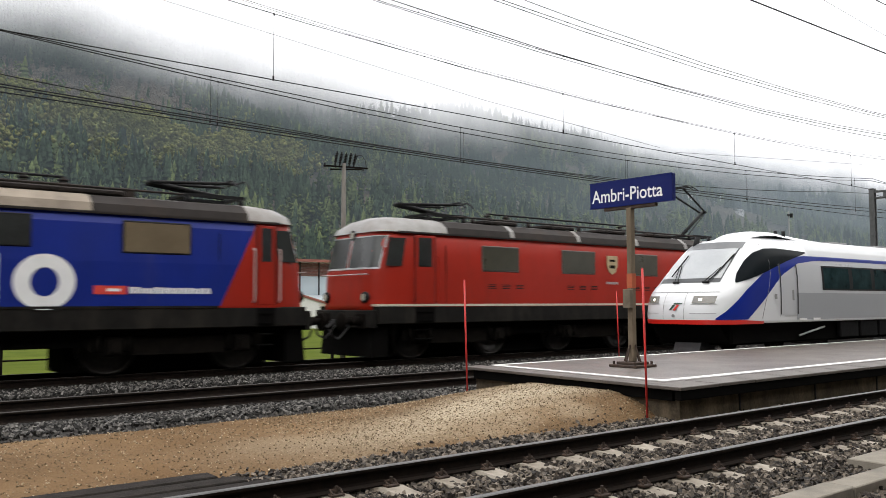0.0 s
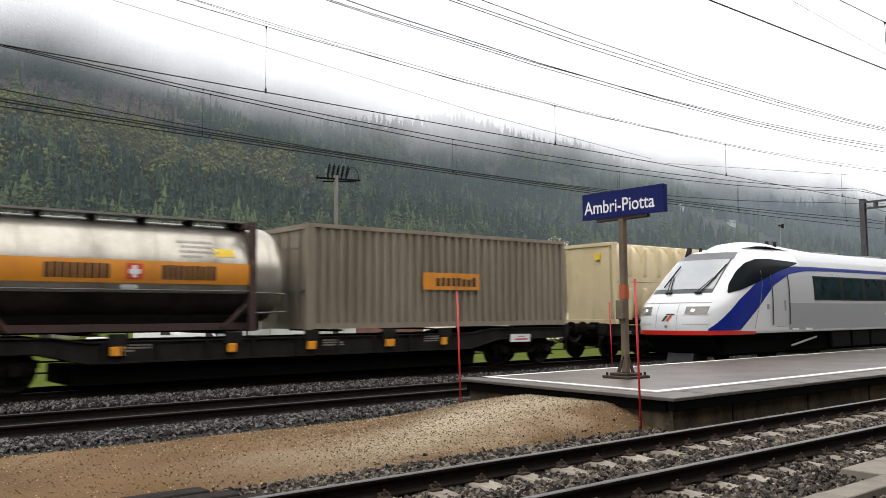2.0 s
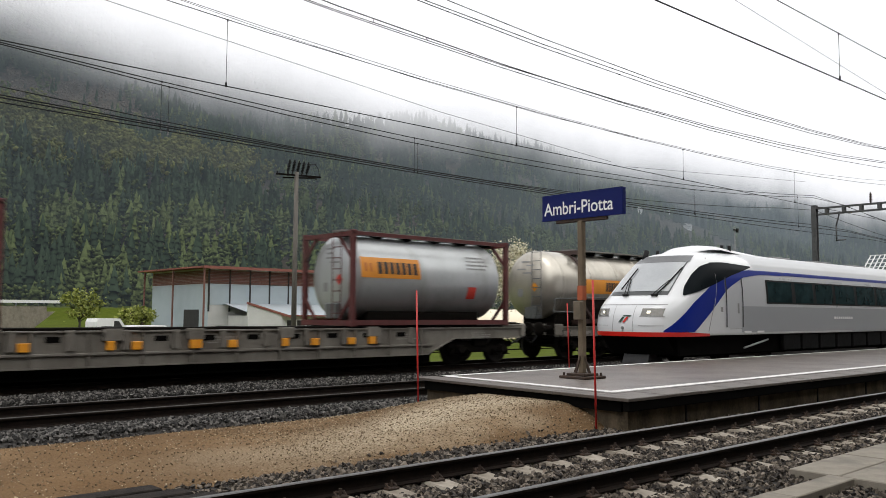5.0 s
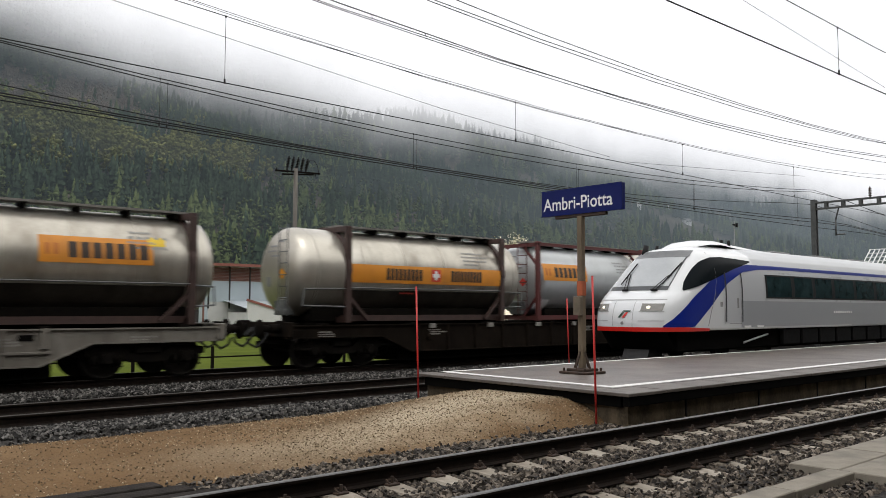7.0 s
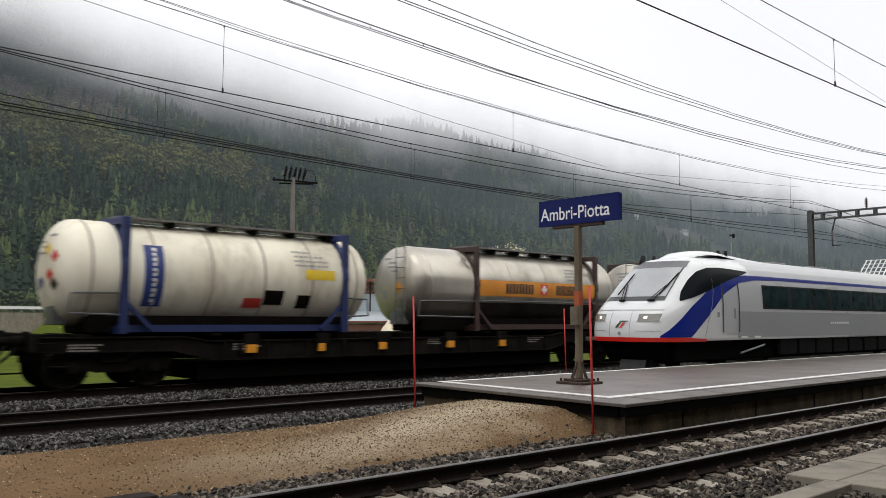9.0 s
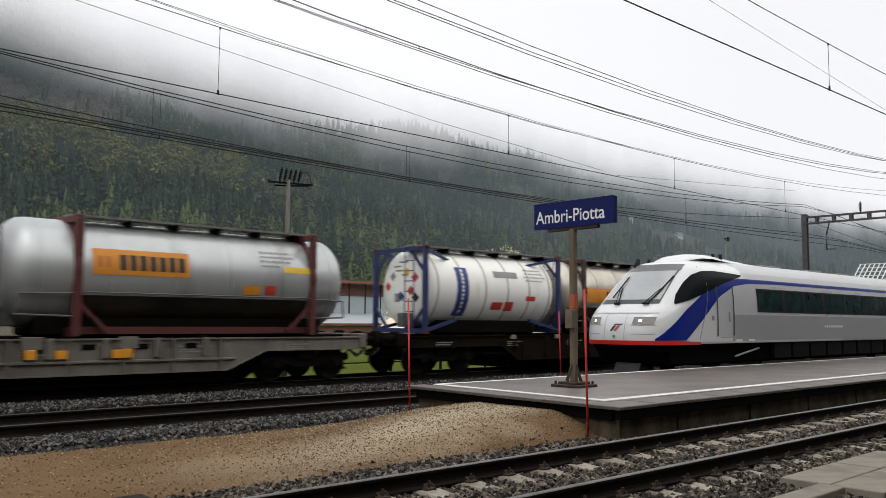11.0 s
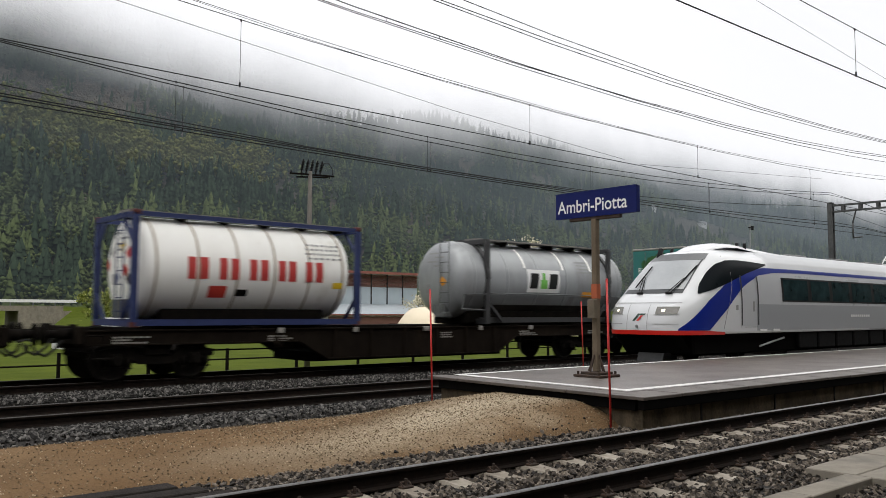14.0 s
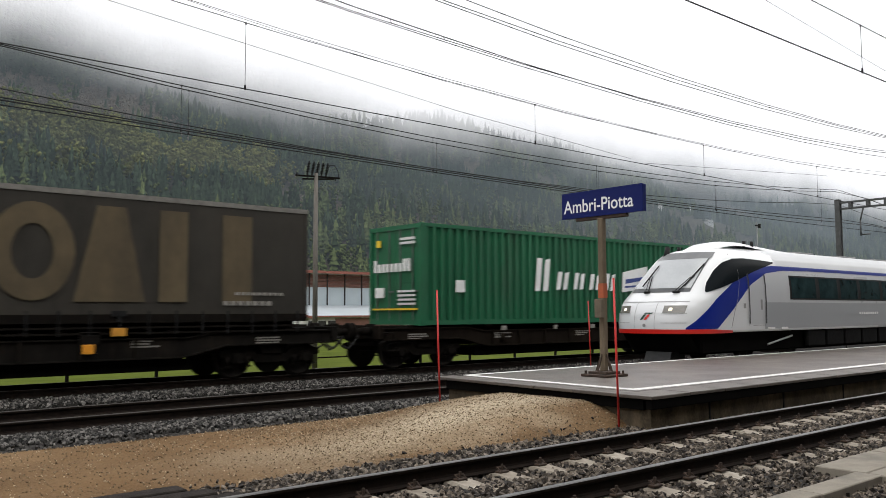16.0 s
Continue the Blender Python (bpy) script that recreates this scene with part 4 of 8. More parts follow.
wagon(140.0, 161.3, WAGON_BLACK, "dark grey container wagon with white panels", "low", seed=6)
wagon(161.6, 180.55, WAGON_GREY, "light grey container wagon with orange twistlocks", "deep", seed=7)
wagon(180.65, 196.3, WAGON_BROWN, "dirty brown container wagon", "skeletal", seed=8)
wagon(196.5, 218.4, WAGON_BROWN, "black container wagon with a wooden side box", "skeletal", seed=9)
wagon(218.5, 238.2, WAGON_BROWN, "rust brown container wagon", "skeletal", seed=10)
wagon(238.3, 257.0, WAGON_BLACK, "dark pocket wagon with white plates and orange markers", "low", seed=11)
wagon(257.1, 274.5, WAGON_BROWN, "dirty brown container wagon", "low", seed=12)



def operator_plate(label, s0, s1, z0, z1):
    """A white plate with a red line and dark bars on a wagon's side beam."""
    for t, s in TRAIN:
        if t.get("label", "").startswith(label):
            p = part("operator_plate", M().box(s0 - s, s1 - s, -1.275, -1.262, z0, z1), PAINT_WHITE, t, "white operator plate with a red line")
            part("red_line", M().box(s0 - s + 0.18, s1 - s - 0.12, -1.279, -1.275, z0 + 0.06, z0 + 0.1), HAZARD_RED, p)
            part("name_bars", bars(M(), s0 - s + 0.3, s1 - s - 0.25, z0 + 0.14, z1 - 0.05, -1.279, 5, 0.7), GREY_MARK, p, "grey name bars")


operator_plate("dark pocket wagon", 245.83, 247.22, 0.72, 1.05)
operator_plate("dark grey pocket wagon", 47.85, 48.67, 0.7, 0.93)

SILVER = mat("silver_cladding", (0.50, 0.52, 0.53), (0.41, 0.425, 0.43), 0.38, 0.55, 1.2, 30, 0.04, dirt=(0.2, 0.19, 0.17), dirt_amt=0.2, streak=0.5)
SILVER_DIRTY = mat("dirty_silver_cladding", (0.56, 0.53, 0.47), (0.40, 0.37, 0.315), 0.33, 0.75, 1.2, 30, 0.05, dirt=(0.15, 0.125, 0.095), dirt_amt=0.45, streak=0.6)
GREY_TANK = mat("grey_tank_paint", (0.34, 0.355, 0.365), (0.28, 0.29, 0.30), 0.4, 0.3, 1.4, 30, 0.04, dirt=(0.15, 0.145, 0.14), dirt_amt=0.25, streak=0.5)
CREAM_TANK = mat("cream_tank_paint", (0.858, 0.820, 0.693), (0.748, 0.693, 0.550), 0.5, 0, 1.3, 30, 0.05, dirt=(0.22, 0.155, 0.09), dirt_amt=0.34, streak=0.5)
WHITE_TANK = mat("white_tank_paint", (0.90, 0.90, 0.87), (0.84, 0.83, 0.79), 0.42, 0, 1.3, 30, 0.04, dirt=(0.42, 0.36, 0.29), dirt_amt=0.10, streak=0.5)
FRAME_RED = mat("oxide_red_frame", (0.105, 0.019, 0.018), (0.065, 0.014, 0.013), 0.6, 0, 5, 50, 0.1, dirt=(0.06, 0.03, 0.025), dirt_amt=0.3)
FRAME_BROWN = mat("brown_frame", (0.055, 0.026, 0.021), (0.028, 0.015, 0.012), 0.65, 0, 5, 50, 0.1)
FRAME_BLUE = mat("blue_frame", (0.014, 0.028, 0.115), (0.010, 0.019, 0.08), 0.55, 0, 5, 50, 0.1)
FRAME_GREY = mat("slate_frame", (0.075, 0.095, 0.115), (0.05, 0.06, 0.075), 0.6, 0, 5, 50, 0.1)
FRAME_BLACK = mat("black_frame", (0.02, 0.02, 0.022), (0.035, 0.035, 0.036), 0.55, 0, 5, 50, 0.1)
WALKWAY = mat("walkway_grating", (0.23, 0.22, 0.20), (0.12, 0.115, 0.105), 0.6, 0.3, 8, 60, 0.2)
BAND = mat("orange_band_paint", (0.68, 0.26, 0.018), (0.54, 0.20, 0.014), 0.5, 0, 2, 30, 0.03, dirt=(0.28, 0.13, 0.04), dirt_amt=0.2)
LETTER_DARK = mat("dark_lettering", (0.025, 0.015, 0.010), (0.05, 0.03, 0.015), 0.6, 0, 6, 40, 0)
LETTER_RED = mat("red_lettering", (0.50, 0.045, 0.04), (0.42, 0.04, 0.035), 0.5, 0, 6, 40, 0)
PALE_TEXT = mat("faded_grey_text", (0.16, 0.165, 0.165), (0.30, 0.30, 0.29), 0.6, 0, 14, 60, 0)
SHADE_GRIME = mat("shaded_grimy_barrel", (0.060, 0.052, 0.043), (0.018, 0.015, 0.012), 0.5, 0.2, 1.6, 30, 0.05, spec=0.15, dirt=(0.012, 0.010, 0.008), dirt_amt=0.5)
FLOOR_Z, BR, BZ = 1.17, 1.185, 1.36      # container floor, barrel radius, barrel axis over the floor


def on_barrel(x0, x1, z0, z1, off, n=8, r=BR, bz=BZ):
    """A patch that lies on the near side of a barrel between two heights."""
    a0, a1 = math.asin(max(-1, min(1, (z0 - bz) / r))), math.asin(max(-1, min(1, (z1 - bz) / r)))
    m = M()
    rr = r + off
    m.sheet(lambda u, v: (x0 + (x1 - x0) * u, -rr * math.cos(a0 + (a1 - a0) * v), bz + rr * math.sin(a0 + (a1 - a0) * v)), max(1, n // 4), n)
    return m


def barrel_bars(x0, x1, z0, z1, n, off, fill, rg):
    m = M()
    w = (x1 - x0) / n
    for i in range(n):
        a = x0 + i * w + w * (1 - fill) / 2
        p = on_barrel(a, a + w * fill, z0, z0 + (z1 - z0) * rg.uniform(0.96, 1.0), off, 4)
        m.add(p.v, p.f, 0, True)
    return m


def tank(s0, s1, b0, b1, skin, frame, label, boxed=False, band="", seed=1, band_x=None, extra=(), seams=True, rail=True, ladder=True, braced=False):
    """A tank container: posts at s0 and s1 along the train, barrel from b0 to b1. boxed: a full frame; else end collars alone."""
    rg = random.Random(seed)
    mid = (s0 + s1) / 2
    t = thing("tank_container", label, "tank container", pose(0, 0, 0), "tank containers on the train")
    ride(t, mid)
    t["lift"] = FLOOR_Z
    h = (s1 - s0) / 2
    l, r = b0 - mid, b1 - mid
    if boxed:
        l, r = -h + 0.14, h - 0.14
    R = BR
    dome = 0.55 if not boxed else 0.32
    prof = [(l + dome * (1 - math.sin(math.pi / 2 * (8 - i) / 8)), max(0.02, R * math.cos(math.pi / 2 * (8 - i) / 8) ** 0.75)) for i in range(9)]
    prof2 = [(r - dome + dome * math.sin(math.pi / 2 * i / 8), max(0.02, R * math.cos(math.pi / 2 * i / 8) ** 0.75)) for i in range(9)]
    barrel = part("barrel", M().lathe_x(prof + prof2, 0, BZ, 40), skin, t)
    if seams:
        for x in np.linspace(l + dome + 0.1, r - dome - 0.1, 6):
            part("seam_band", M().lathe_x([(x - 0.03, R - 0.01), (x - 0.03, R + 0.008), (x + 0.03, R + 0.008), (x + 0.03, R - 0.01)], 0, BZ, 40), skin if skin not in (WHITE_TANK, CREAM_TANK) else mat("stained_seam", (0.50, 0.45, 0.38), (0.34, 0.29, 0.22), 0.6), barrel)
    # frame
    zt = 2.55
    if boxed:
        for x in (-h, h):
            for y in (-1.219, 1.219):
                sx, sy = (-1 if x > 0 else 1), (-1 if y > 0 else 1)
                part("corner_post", M().box(min(x, x + sx * 0.14), max(x, x + sx * 0.14), min(y, y + sy * 0.14), max(y, y + sy * 0.14), 0.1, zt - 0.02, b=0.01), frame, t)
                for z in (0, zt - 0.08):
                    part("corner_casting", M().box(min(x, x + sx * 0.18), max(x, x + sx * 0.18), min(y, y + sy * 0.162), max(y, y + sy * 0.162), z, z + 0.12, b=0.01), FRAME_RED if frame is FRAME_BLUE else frame, t)
            e = -1 if x > 0 else 1
            for z0, z1 in ((0.02, 0.16), (zt - 0.12, zt)):
                part("end_beam", M().box(min(x, x + e * 0.1), max(x, x + e * 0.1), -1.1, 1.1, z0, z1), frame, t)
            for y in (-1.1, 1.1):
                for z, q in ((0.15, 0.75), (zt - 0.1, zt - 0.7)):
                    part("end_brace", M().beam((x + e * 0.05, y, q), (x + e * 0.05, y * 0.5, z), 0.06, 0.08), frame, t)
        if braced:
            for x, e in ((-h + 0.07, 1), (h - 0.07, -1)):
                for y in (-1.17, 1.17):
                    part("brace", M().beam((x, y, 0.1), (x + e * 1.35, y * 0.86, 0.42), 0.09, 0.09), frame, t)
                    part("brace", M().beam((x, y, zt - 0.05), (x + e * 1.35, y * 0.62, zt - 0.36), 0.07, 0.08), frame, t)
        for y in () if braced else (-1.17, 1.17):
            part("bottom_rail", M().box(-h + 0.1, h - 0.1, y - 0.05, y + 0.05, 0.03, 0.17), frame, t)
            part("top_rail", M().box(-h + 0.1, h - 0.1, y - 0.045, y + 0.045, zt - 0.1, zt), frame, t)
    else:
        for x in (-h + 0.09, h - 0.09):
            for y in (-1.15, 1.15):
                part("post", M().box(x - 0.09, x + 0.09, y - 0.06, y + 0.06, 0.0, zt - 0.05, b=0.012), frame, t)
            part("collar", M().loft([[(xx, rr * math.cos(math.pi * i / 20), BZ + rr * math.sin(math.pi * i / 20)) for i in range(21)] for xx, rr in ((x - 0.07, R + 0.004), (x - 0.07, R + 0.07), (x + 0.07, R + 0.07), (x + 0.07, R + 0.004))], 0, False, False), frame, t)
            part("top_beam", M().box(x - 0.09, x + 0.09, -1.2, 1.2, zt - 0.12, zt + 0.03, b=0.012), frame, t)
            part("foot_beam", M().box(x - 0.09, x + 0.09, -1.2, 1.2, 0.0, 0.16, b=0.012), frame, t)
            e = 1 if x < 0 else -1
            for y in (-1.1, 1.1):
                part("brace", M().beam((x, y, 0.75), (x + e * 0.7, y, 0.08), 0.09, 0.09), frame, t)
        sad = M()
        for y in (-0.95, 0.95):
            sad.box(-h, h, y - 0.06, y + 0.06, 0.04, 0.2)
        part("saddle_rail", sad, frame, t)
        if rail:
            if skin is not CREAM_TANK:
                part("side_rail", M().rod((-h, -1.19, 0.93), (h, -1.19, 0.93), 0.018, 6), GALV, t, "bright steel side rail")
            for x, e in ((l, -h), (r, h)):
                part("end_guard", M().path([(e, -1.16, 0.9), (x + (0.25 if x < 0 else -0.25), -1.12, 0.88), (x + (0.2 if x < 0 else -0.2), -1.1, 0.45), (e, -1.16, 0.42)], 0.022, 6), GALV, t, "bent tube end guard")
    part("belly", M().box(l + 0.7, r - 0.7, -0.75, 0.75, 0.0, 0.42, b=0.05), STEEL_DARK, t)
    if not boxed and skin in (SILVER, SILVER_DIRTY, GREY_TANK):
        # Dark patch paints the shade and grime of the lower barrel.
        part("lower_cladding", on_barrel(-h + 0.2, h - 0.2, 0.19, 0.88 if skin is not GREY_TANK else 0.6, 0.012, 8, R), SHADE_GRIME, barrel, "grime-blackened lower cladding")
    w = part("walkway", M().box(-h + 0.05, h - 0.05, -0.72, -0.2, zt + 0.03, zt + 0.08), WALKWAY, t, "galvanised roof walkway")
    for x in np.linspace(-h + 0.3, h - 0.3, 6):
        part("bracket", M().box(x - 0.03, x + 0.03, -0.70, -0.1, zt - 0.1, zt + 0.03), STEEL_DARK, w)
    for x in (-0.8, 0.6):
        part("manhole", M().rod((x, 0.1, zt - 0.1), (x, 0.1, zt + 0.02), 0.25, 14), GALV, t)
    if ladder:
        lad = M()
        xe = (-h - 0.03) if boxed else (l - 0.03)
        for y in (-0.75, -0.35):
            lad.rod((xe, y, 0.2), (xe, y, zt), 0.018, 6)
        for z in np.arange(0.35, zt, 0.3):
            lad.rod((xe, -0.75, z), (xe, -0.35, z), 0.014, 5)
        part("ladder", lad, GALV if not boxed else frame, t)
    part("valve_box", M().box(l + 0.1 if not boxed else -h + 0.05, (l + 0.1 if not boxed else -h + 0.05) + 0.32, -0.42, 0.1, 0.2, 0.62, b=0.02), GALV, t)
    # markings
    off = 0.010
    if band == "full":
        b = part("company_band", on_barrel(-h + 0.12, h - 0.12, 1.08, 1.57, off, 8, R), BAND, barrel, "orange company band")
        part("company_lettering", barrel_bars(-h + 1.35, -0.35, 1.17, 1.49, 9, off + 0.004, 0.78, rg), LETTER_DARK, b, "dark company name bars")
        part("company_lettering", barrel_bars(0.75, h - 1.0, 1.17, 1.49, 10, off + 0.004, 0.78, rg), LETTER_DARK, b, "dark company name bars")
        part("emblem", on_barrel(-0.02, 0.34, 1.16, 1.5, off + 0.004, 6, R), HAZARD_RED, b, "small red emblem")
        part("emblem_cross", M().add(on_barrel(0.11, 0.21, 1.2, 1.46, off + 0.008, 4, R).v, on_barrel(0.11, 0.21, 1.2, 1.46, off + 0.008, 4, R).f).add(on_barrel(0.03, 0.29, 1.28, 1.38, off + 0.008, 4, R).v, on_barrel(0.03, 0.29, 1.28, 1.38, off + 0.008, 4, R).f), PAINT_WHITE, b)
    elif band == "panel":
        x0, x1 = band_x or (-0.1, 2.1)
        b = part("company_panel", on_barrel(x0, x1, 1.32, 1.88, off, 8, R), BAND, barrel, "orange company panel")
        part("company_lettering", barrel_bars(x0 + 0.55, x1 - 0.08, 1.43, 1.77, 7, off + 0.004, 0.72, rg), LETTER_DARK, b, "dark company name bars")
        part("company_mark", barrel_bars(x0 + 0.08, x0 + 0.42, 1.48, 1.72, 2, off + 0.004, 0.5, rg), mat("brown_mark", (0.45, 0.14, 0.02), (0.4, 0.12, 0.02), 0.6), b)
    for kind, x0, x1, z0, z1 in extra:
        m_, lab = {"red": (HAZARD_RED, "red hazard placard"), "orange": (ORANGE, "orange hazard plate"), "yellow": (YELLOW, "yellow warning label"), "white": (PAINT_WHITE, "white data plate"), "blue": (BLUE_MARK, "blue company strip"),
                   "dark": (STEEL_DARK, "dark patched panel"), "grey": (GREY_MARK, "grey patch")}[kind]
        p = part("placard", on_barrel(x0, x1, z0, z1, off, 6, R), m_, barrel, lab)
        if kind == "blue":
            part("company_lettering", M().add(*stack(x0, x1, z0, z1, R, off + 0.004)), PAINT_WHITE, p, "white upright name bars")
    x0 = h - 1.75 + rg.uniform(-0.15, 0.25)
    for i in range(4):
        z = 2.02 - 0.115 * i
        tagged(part("data_text", barrel_bars(x0 + rg.uniform(0, 0.12), x0 + rg.uniform(0.55, 1.15), z, z + 0.05, rg.randint(5, 9), off, 0.62, rg), PALE_TEXT, barrel, "line of small grey data text bars"), kind="stuff")

    def on_dome(y0, y1, z0, z1, diamond=False):
        def f(u, v):
            if diamond:
                u, v = 0.5 + 0.62 * (u - v), 0.5 + 0.62 * (u + v - 1)
            y, z = y0 + (y1 - y0) * u, z0 + (z1 - z0) * v
            q = min(1.0, math.hypot(y, z - BZ) / R) ** (4 / 3)
            return (l + dome * (1 - math.sqrt(max(0.0, 1 - q * q))) - 0.014, y, z)
        return M().sheet(f, 4, 4)
    for i in range(4):
        y = -0.45 + 0.5 * rg.random()
        part("end_text", on_dome(y, y + rg.uniform(0.25, 0.5), 2.12 - 0.13 * i, 2.17 - 0.13 * i), GREY_MARK, barrel)
    part("end_placard", on_dome(-0.55, -0.3, 1.15, 1.4, True), HAZARD_RED if seed % 2 else ORANGE, barrel, "small coloured end placard")
    part("end_placard", on_dome(0.1, 0.32, 0.95, 1.2), GREY_MARK, barrel)
    if skin in (CREAM_TANK, WHITE_TANK):
        for y, z, mt in ((-0.7, 1.55, HAZARD_RED), (-0.35, 1.72, YELLOW), (0.3, 1.6, GREY_MARK), (-0.1, 1.0, BLUE_MARK), (0.55, 1.3, HAZARD_RED), (-0.72, 0.95, RUST)):
            part("end_placard", on_dome(y, y + 0.24, z, z + 0.24, True), mt, barrel, "small coloured end placard")
    return t


def stack(x0, x1, z0, z1, R, off):
    m = M()
    n = 11
    w = (x1 - x0)
    for i in range(n):
        a = z0 + (z1 - z0) * (i + 0.9) / (n + 1)
        p = on_barrel(x0 + w * 0.41, x1 - w * 0.41, a, a + (z1 - z0) * 0.55 / n, off, 2, R)
        m.add(p.v, p.f, 0, True)
    return m.v, m.f


T20 = "steel swap tank with "
tank(33.55, 39.6, 32.45, 40.65, SILVER_DIRTY, FRAME_BROWN, "dirty silver tank container with orange company band", band="full", seed=1, extra=(("white", -0.1, 0.25, 0.95, 1.05), ("yellow", 2.0, 2.5, 1.72, 1.9)))
tank(74.5, 80.56, 74.8, 80.3, SILVER, FRAME_RED, "silver tank container in a dark red frame", boxed=True, band="panel", band_x=(-0.55, 1.45), seed=2, extra=(("red", -2.55, -2.2, 0.72, 1.1), ("white", -1.5, -0.95, 0.3, 0.6), ("orange", 2.3, 2.65, 0.85, 1.0)), seams=False)
tank(89.05, 95.1, 89.3, 94.9, SILVER, FRAME_RED, "silver tank container in a dark red frame", boxed=True, band="panel", band_x=(-2.7, -0.6), seed=3, extra=(("red", 1.3, 1.65, 0.8, 1.15),), seams=False)
tank(98.8, 104.86, 97.2, 106.1, SILVER_DIRTY, FRAME_BROWN, "dirty silver tank container with orange company band", band="full", seed=4)
tank(107.82, 113.88, 106.3, 114.6, SILVER_DIRTY, FRAME_BROWN, "grey silver tank container with an orange panel", band="panel", band_x=(-0.4, 2.0), seed=5, extra=(("yellow", 1.9, 2.3, 1.75, 1.95), ("grey", -2.2, -1.6, 0.5, 0.9)))
tank(118.1, 124.16, 116.6, 125.25, SILVER_DIRTY, FRAME_BROWN, "dirty silver tank container with orange company band", band="full", seed=6, extra=(("red", -1.1, -0.6, 0.72, 0.85),))
tank(125.72, 131.75, 126.0, 131.5, SILVER, FRAME_RED, "clean silver tank container in a dark red frame", boxed=True, band="panel", band_x=(-2.7, -0.4), seed=7, extra=(("red", 1.7, 2.05, 0.72, 0.98), ("orange", 2.2, 2.6, 0.75, 0.98), ("white", -2.8, -2.2, 0.4, 0.7), ("yellow", 2.2, 2.55, 1.55, 1.85)), seams=False)
tank(133.05, 139.1, 132.1, 139.95, SILVER_DIRTY, FRAME_BROWN, "very dirty silver tank container with orange band", band="full", seed=8)
tank(142.4, 148.46, 141.15, 149.4, CREAM_TANK, FRAME_BLUE, "cream tank container with stained lower side and blue collars", seed=9, ladder=False, extra=(("blue", -2.5, -2.05, 0.62, 1.98), ("yellow", 1.7, 2.6, 1.35, 1.6), ("red", 0.0, 0.5, 0.62, 0.85), ("dark", 0.55, 1.1, 0.7, 1.05), ("dark", 1.5, 1.9, 0.62, 0.95)))
tank(153.2, 159.26, 150.8, 160.6, SILVER_DIRTY, FRAME_BROWN, "silver tank container with orange band and white stripe", band="full", seed=10)
tank(163.05, 169.1, 162.2, 169.98, SILVER_DIRTY, FRAME_BROWN, "brownish dirty tank container with orange band", band="full", seed=11, extra=(("white", 0.9, 1.3, 1.75, 1.95), ("yellow", 1.5, 2.6, 1.7, 1.95)))
tank(172.3, 178.36, 171.0, 179.5, SILVER, FRAME_RED, "bright silver tank container with an orange panel", band="panel", band_x=(-2.65, -0.45), seed=12, extra=(("orange", 0.95, 1.4, 0.98, 1.2), ("red", 1.55, 1.85, 0.98, 1.22), ("yellow", 2.1, 2.85, 1.55, 1.7)))
tank(182.1, 188.25, 182.4, 188.0, WHITE_TANK, FRAME_BLUE, "white tank container in a blue braced frame", boxed=True, seed=13, extra=(("blue", -1.75, -1.25, 0.55, 2.0), ("red", -0.2, 0.3, 0.75, 0.98), ("red", 0.4, 0.8, 0.72, 1.0), ("red", 1.35, 1.8, 1.05, 1.2), ("grey", -0.1, 1.0, 1.75, 1.95)), seams=True, braced=True)
tank(189.5, 195.58, 188.45, 196.3, SILVER_DIRTY, FRAME_BROWN, "silver grey tank container with orange company band", band="full", seed=14, extra=(("white", 0.9, 1.3, 0.35, 0.55), ("yellow", 1.75, 2.15, 1.75, 1.95), ("red", -1.1, -0.7, 0.72, 0.95)))
tank(199.76, 205.84, 198.4, 206.9, CREAM_TANK, FRAME_GREY, "cream tank container with brown stains and slate collars", seed=15, extra=(("blue", -1.95, -1.5, 0.68, 1.82), ("dark", 1.05, 1.75, 0.85, 1.15), ("orange", 2.3, 2.75, 0.85, 1.1), ("grey", -0.35, 0.05, 0.95, 1.3), ("grey", 0.35, 0.65, 1.0, 1.25)))
tank(210.3, 216.4, 209.1, 217.55, SILVER_DIRTY, FRAME_RED, "grey silver tank container with an orange panel", band="panel", band_x=(-0.35, 1.75), seed=16, extra=(("white", -2.6, -2.15, 1.15, 1.95), ("yellow", 1.9, 2.7, 1.75, 1.85), ("blue", 2.3, 2.5, 1.9, 2.05)))
tank(220.2, 226.28, 220.5, 226.0, WHITE_TANK, FRAME_BLUE, "clean white tank container in a blue frame", boxed=True, seed=17, extra=(("red", -1.2, -0.75, 0.68, 0.95), ("dark", -0.5, -0.2, 0.72, 0.88), ("yellow", 2.2, 2.5, 0.95, 1.1)), seams=True)
tank(230.92, 237.0, 229.85, 238.1, GREY_TANK, FRAME_BLACK, "grey tank container with a white company panel", seed=18, extra=(("orange", 1.55, 2.25, 0.88, 1.05), ("grey", 0.9, 1.2, 0.5, 0.9)))


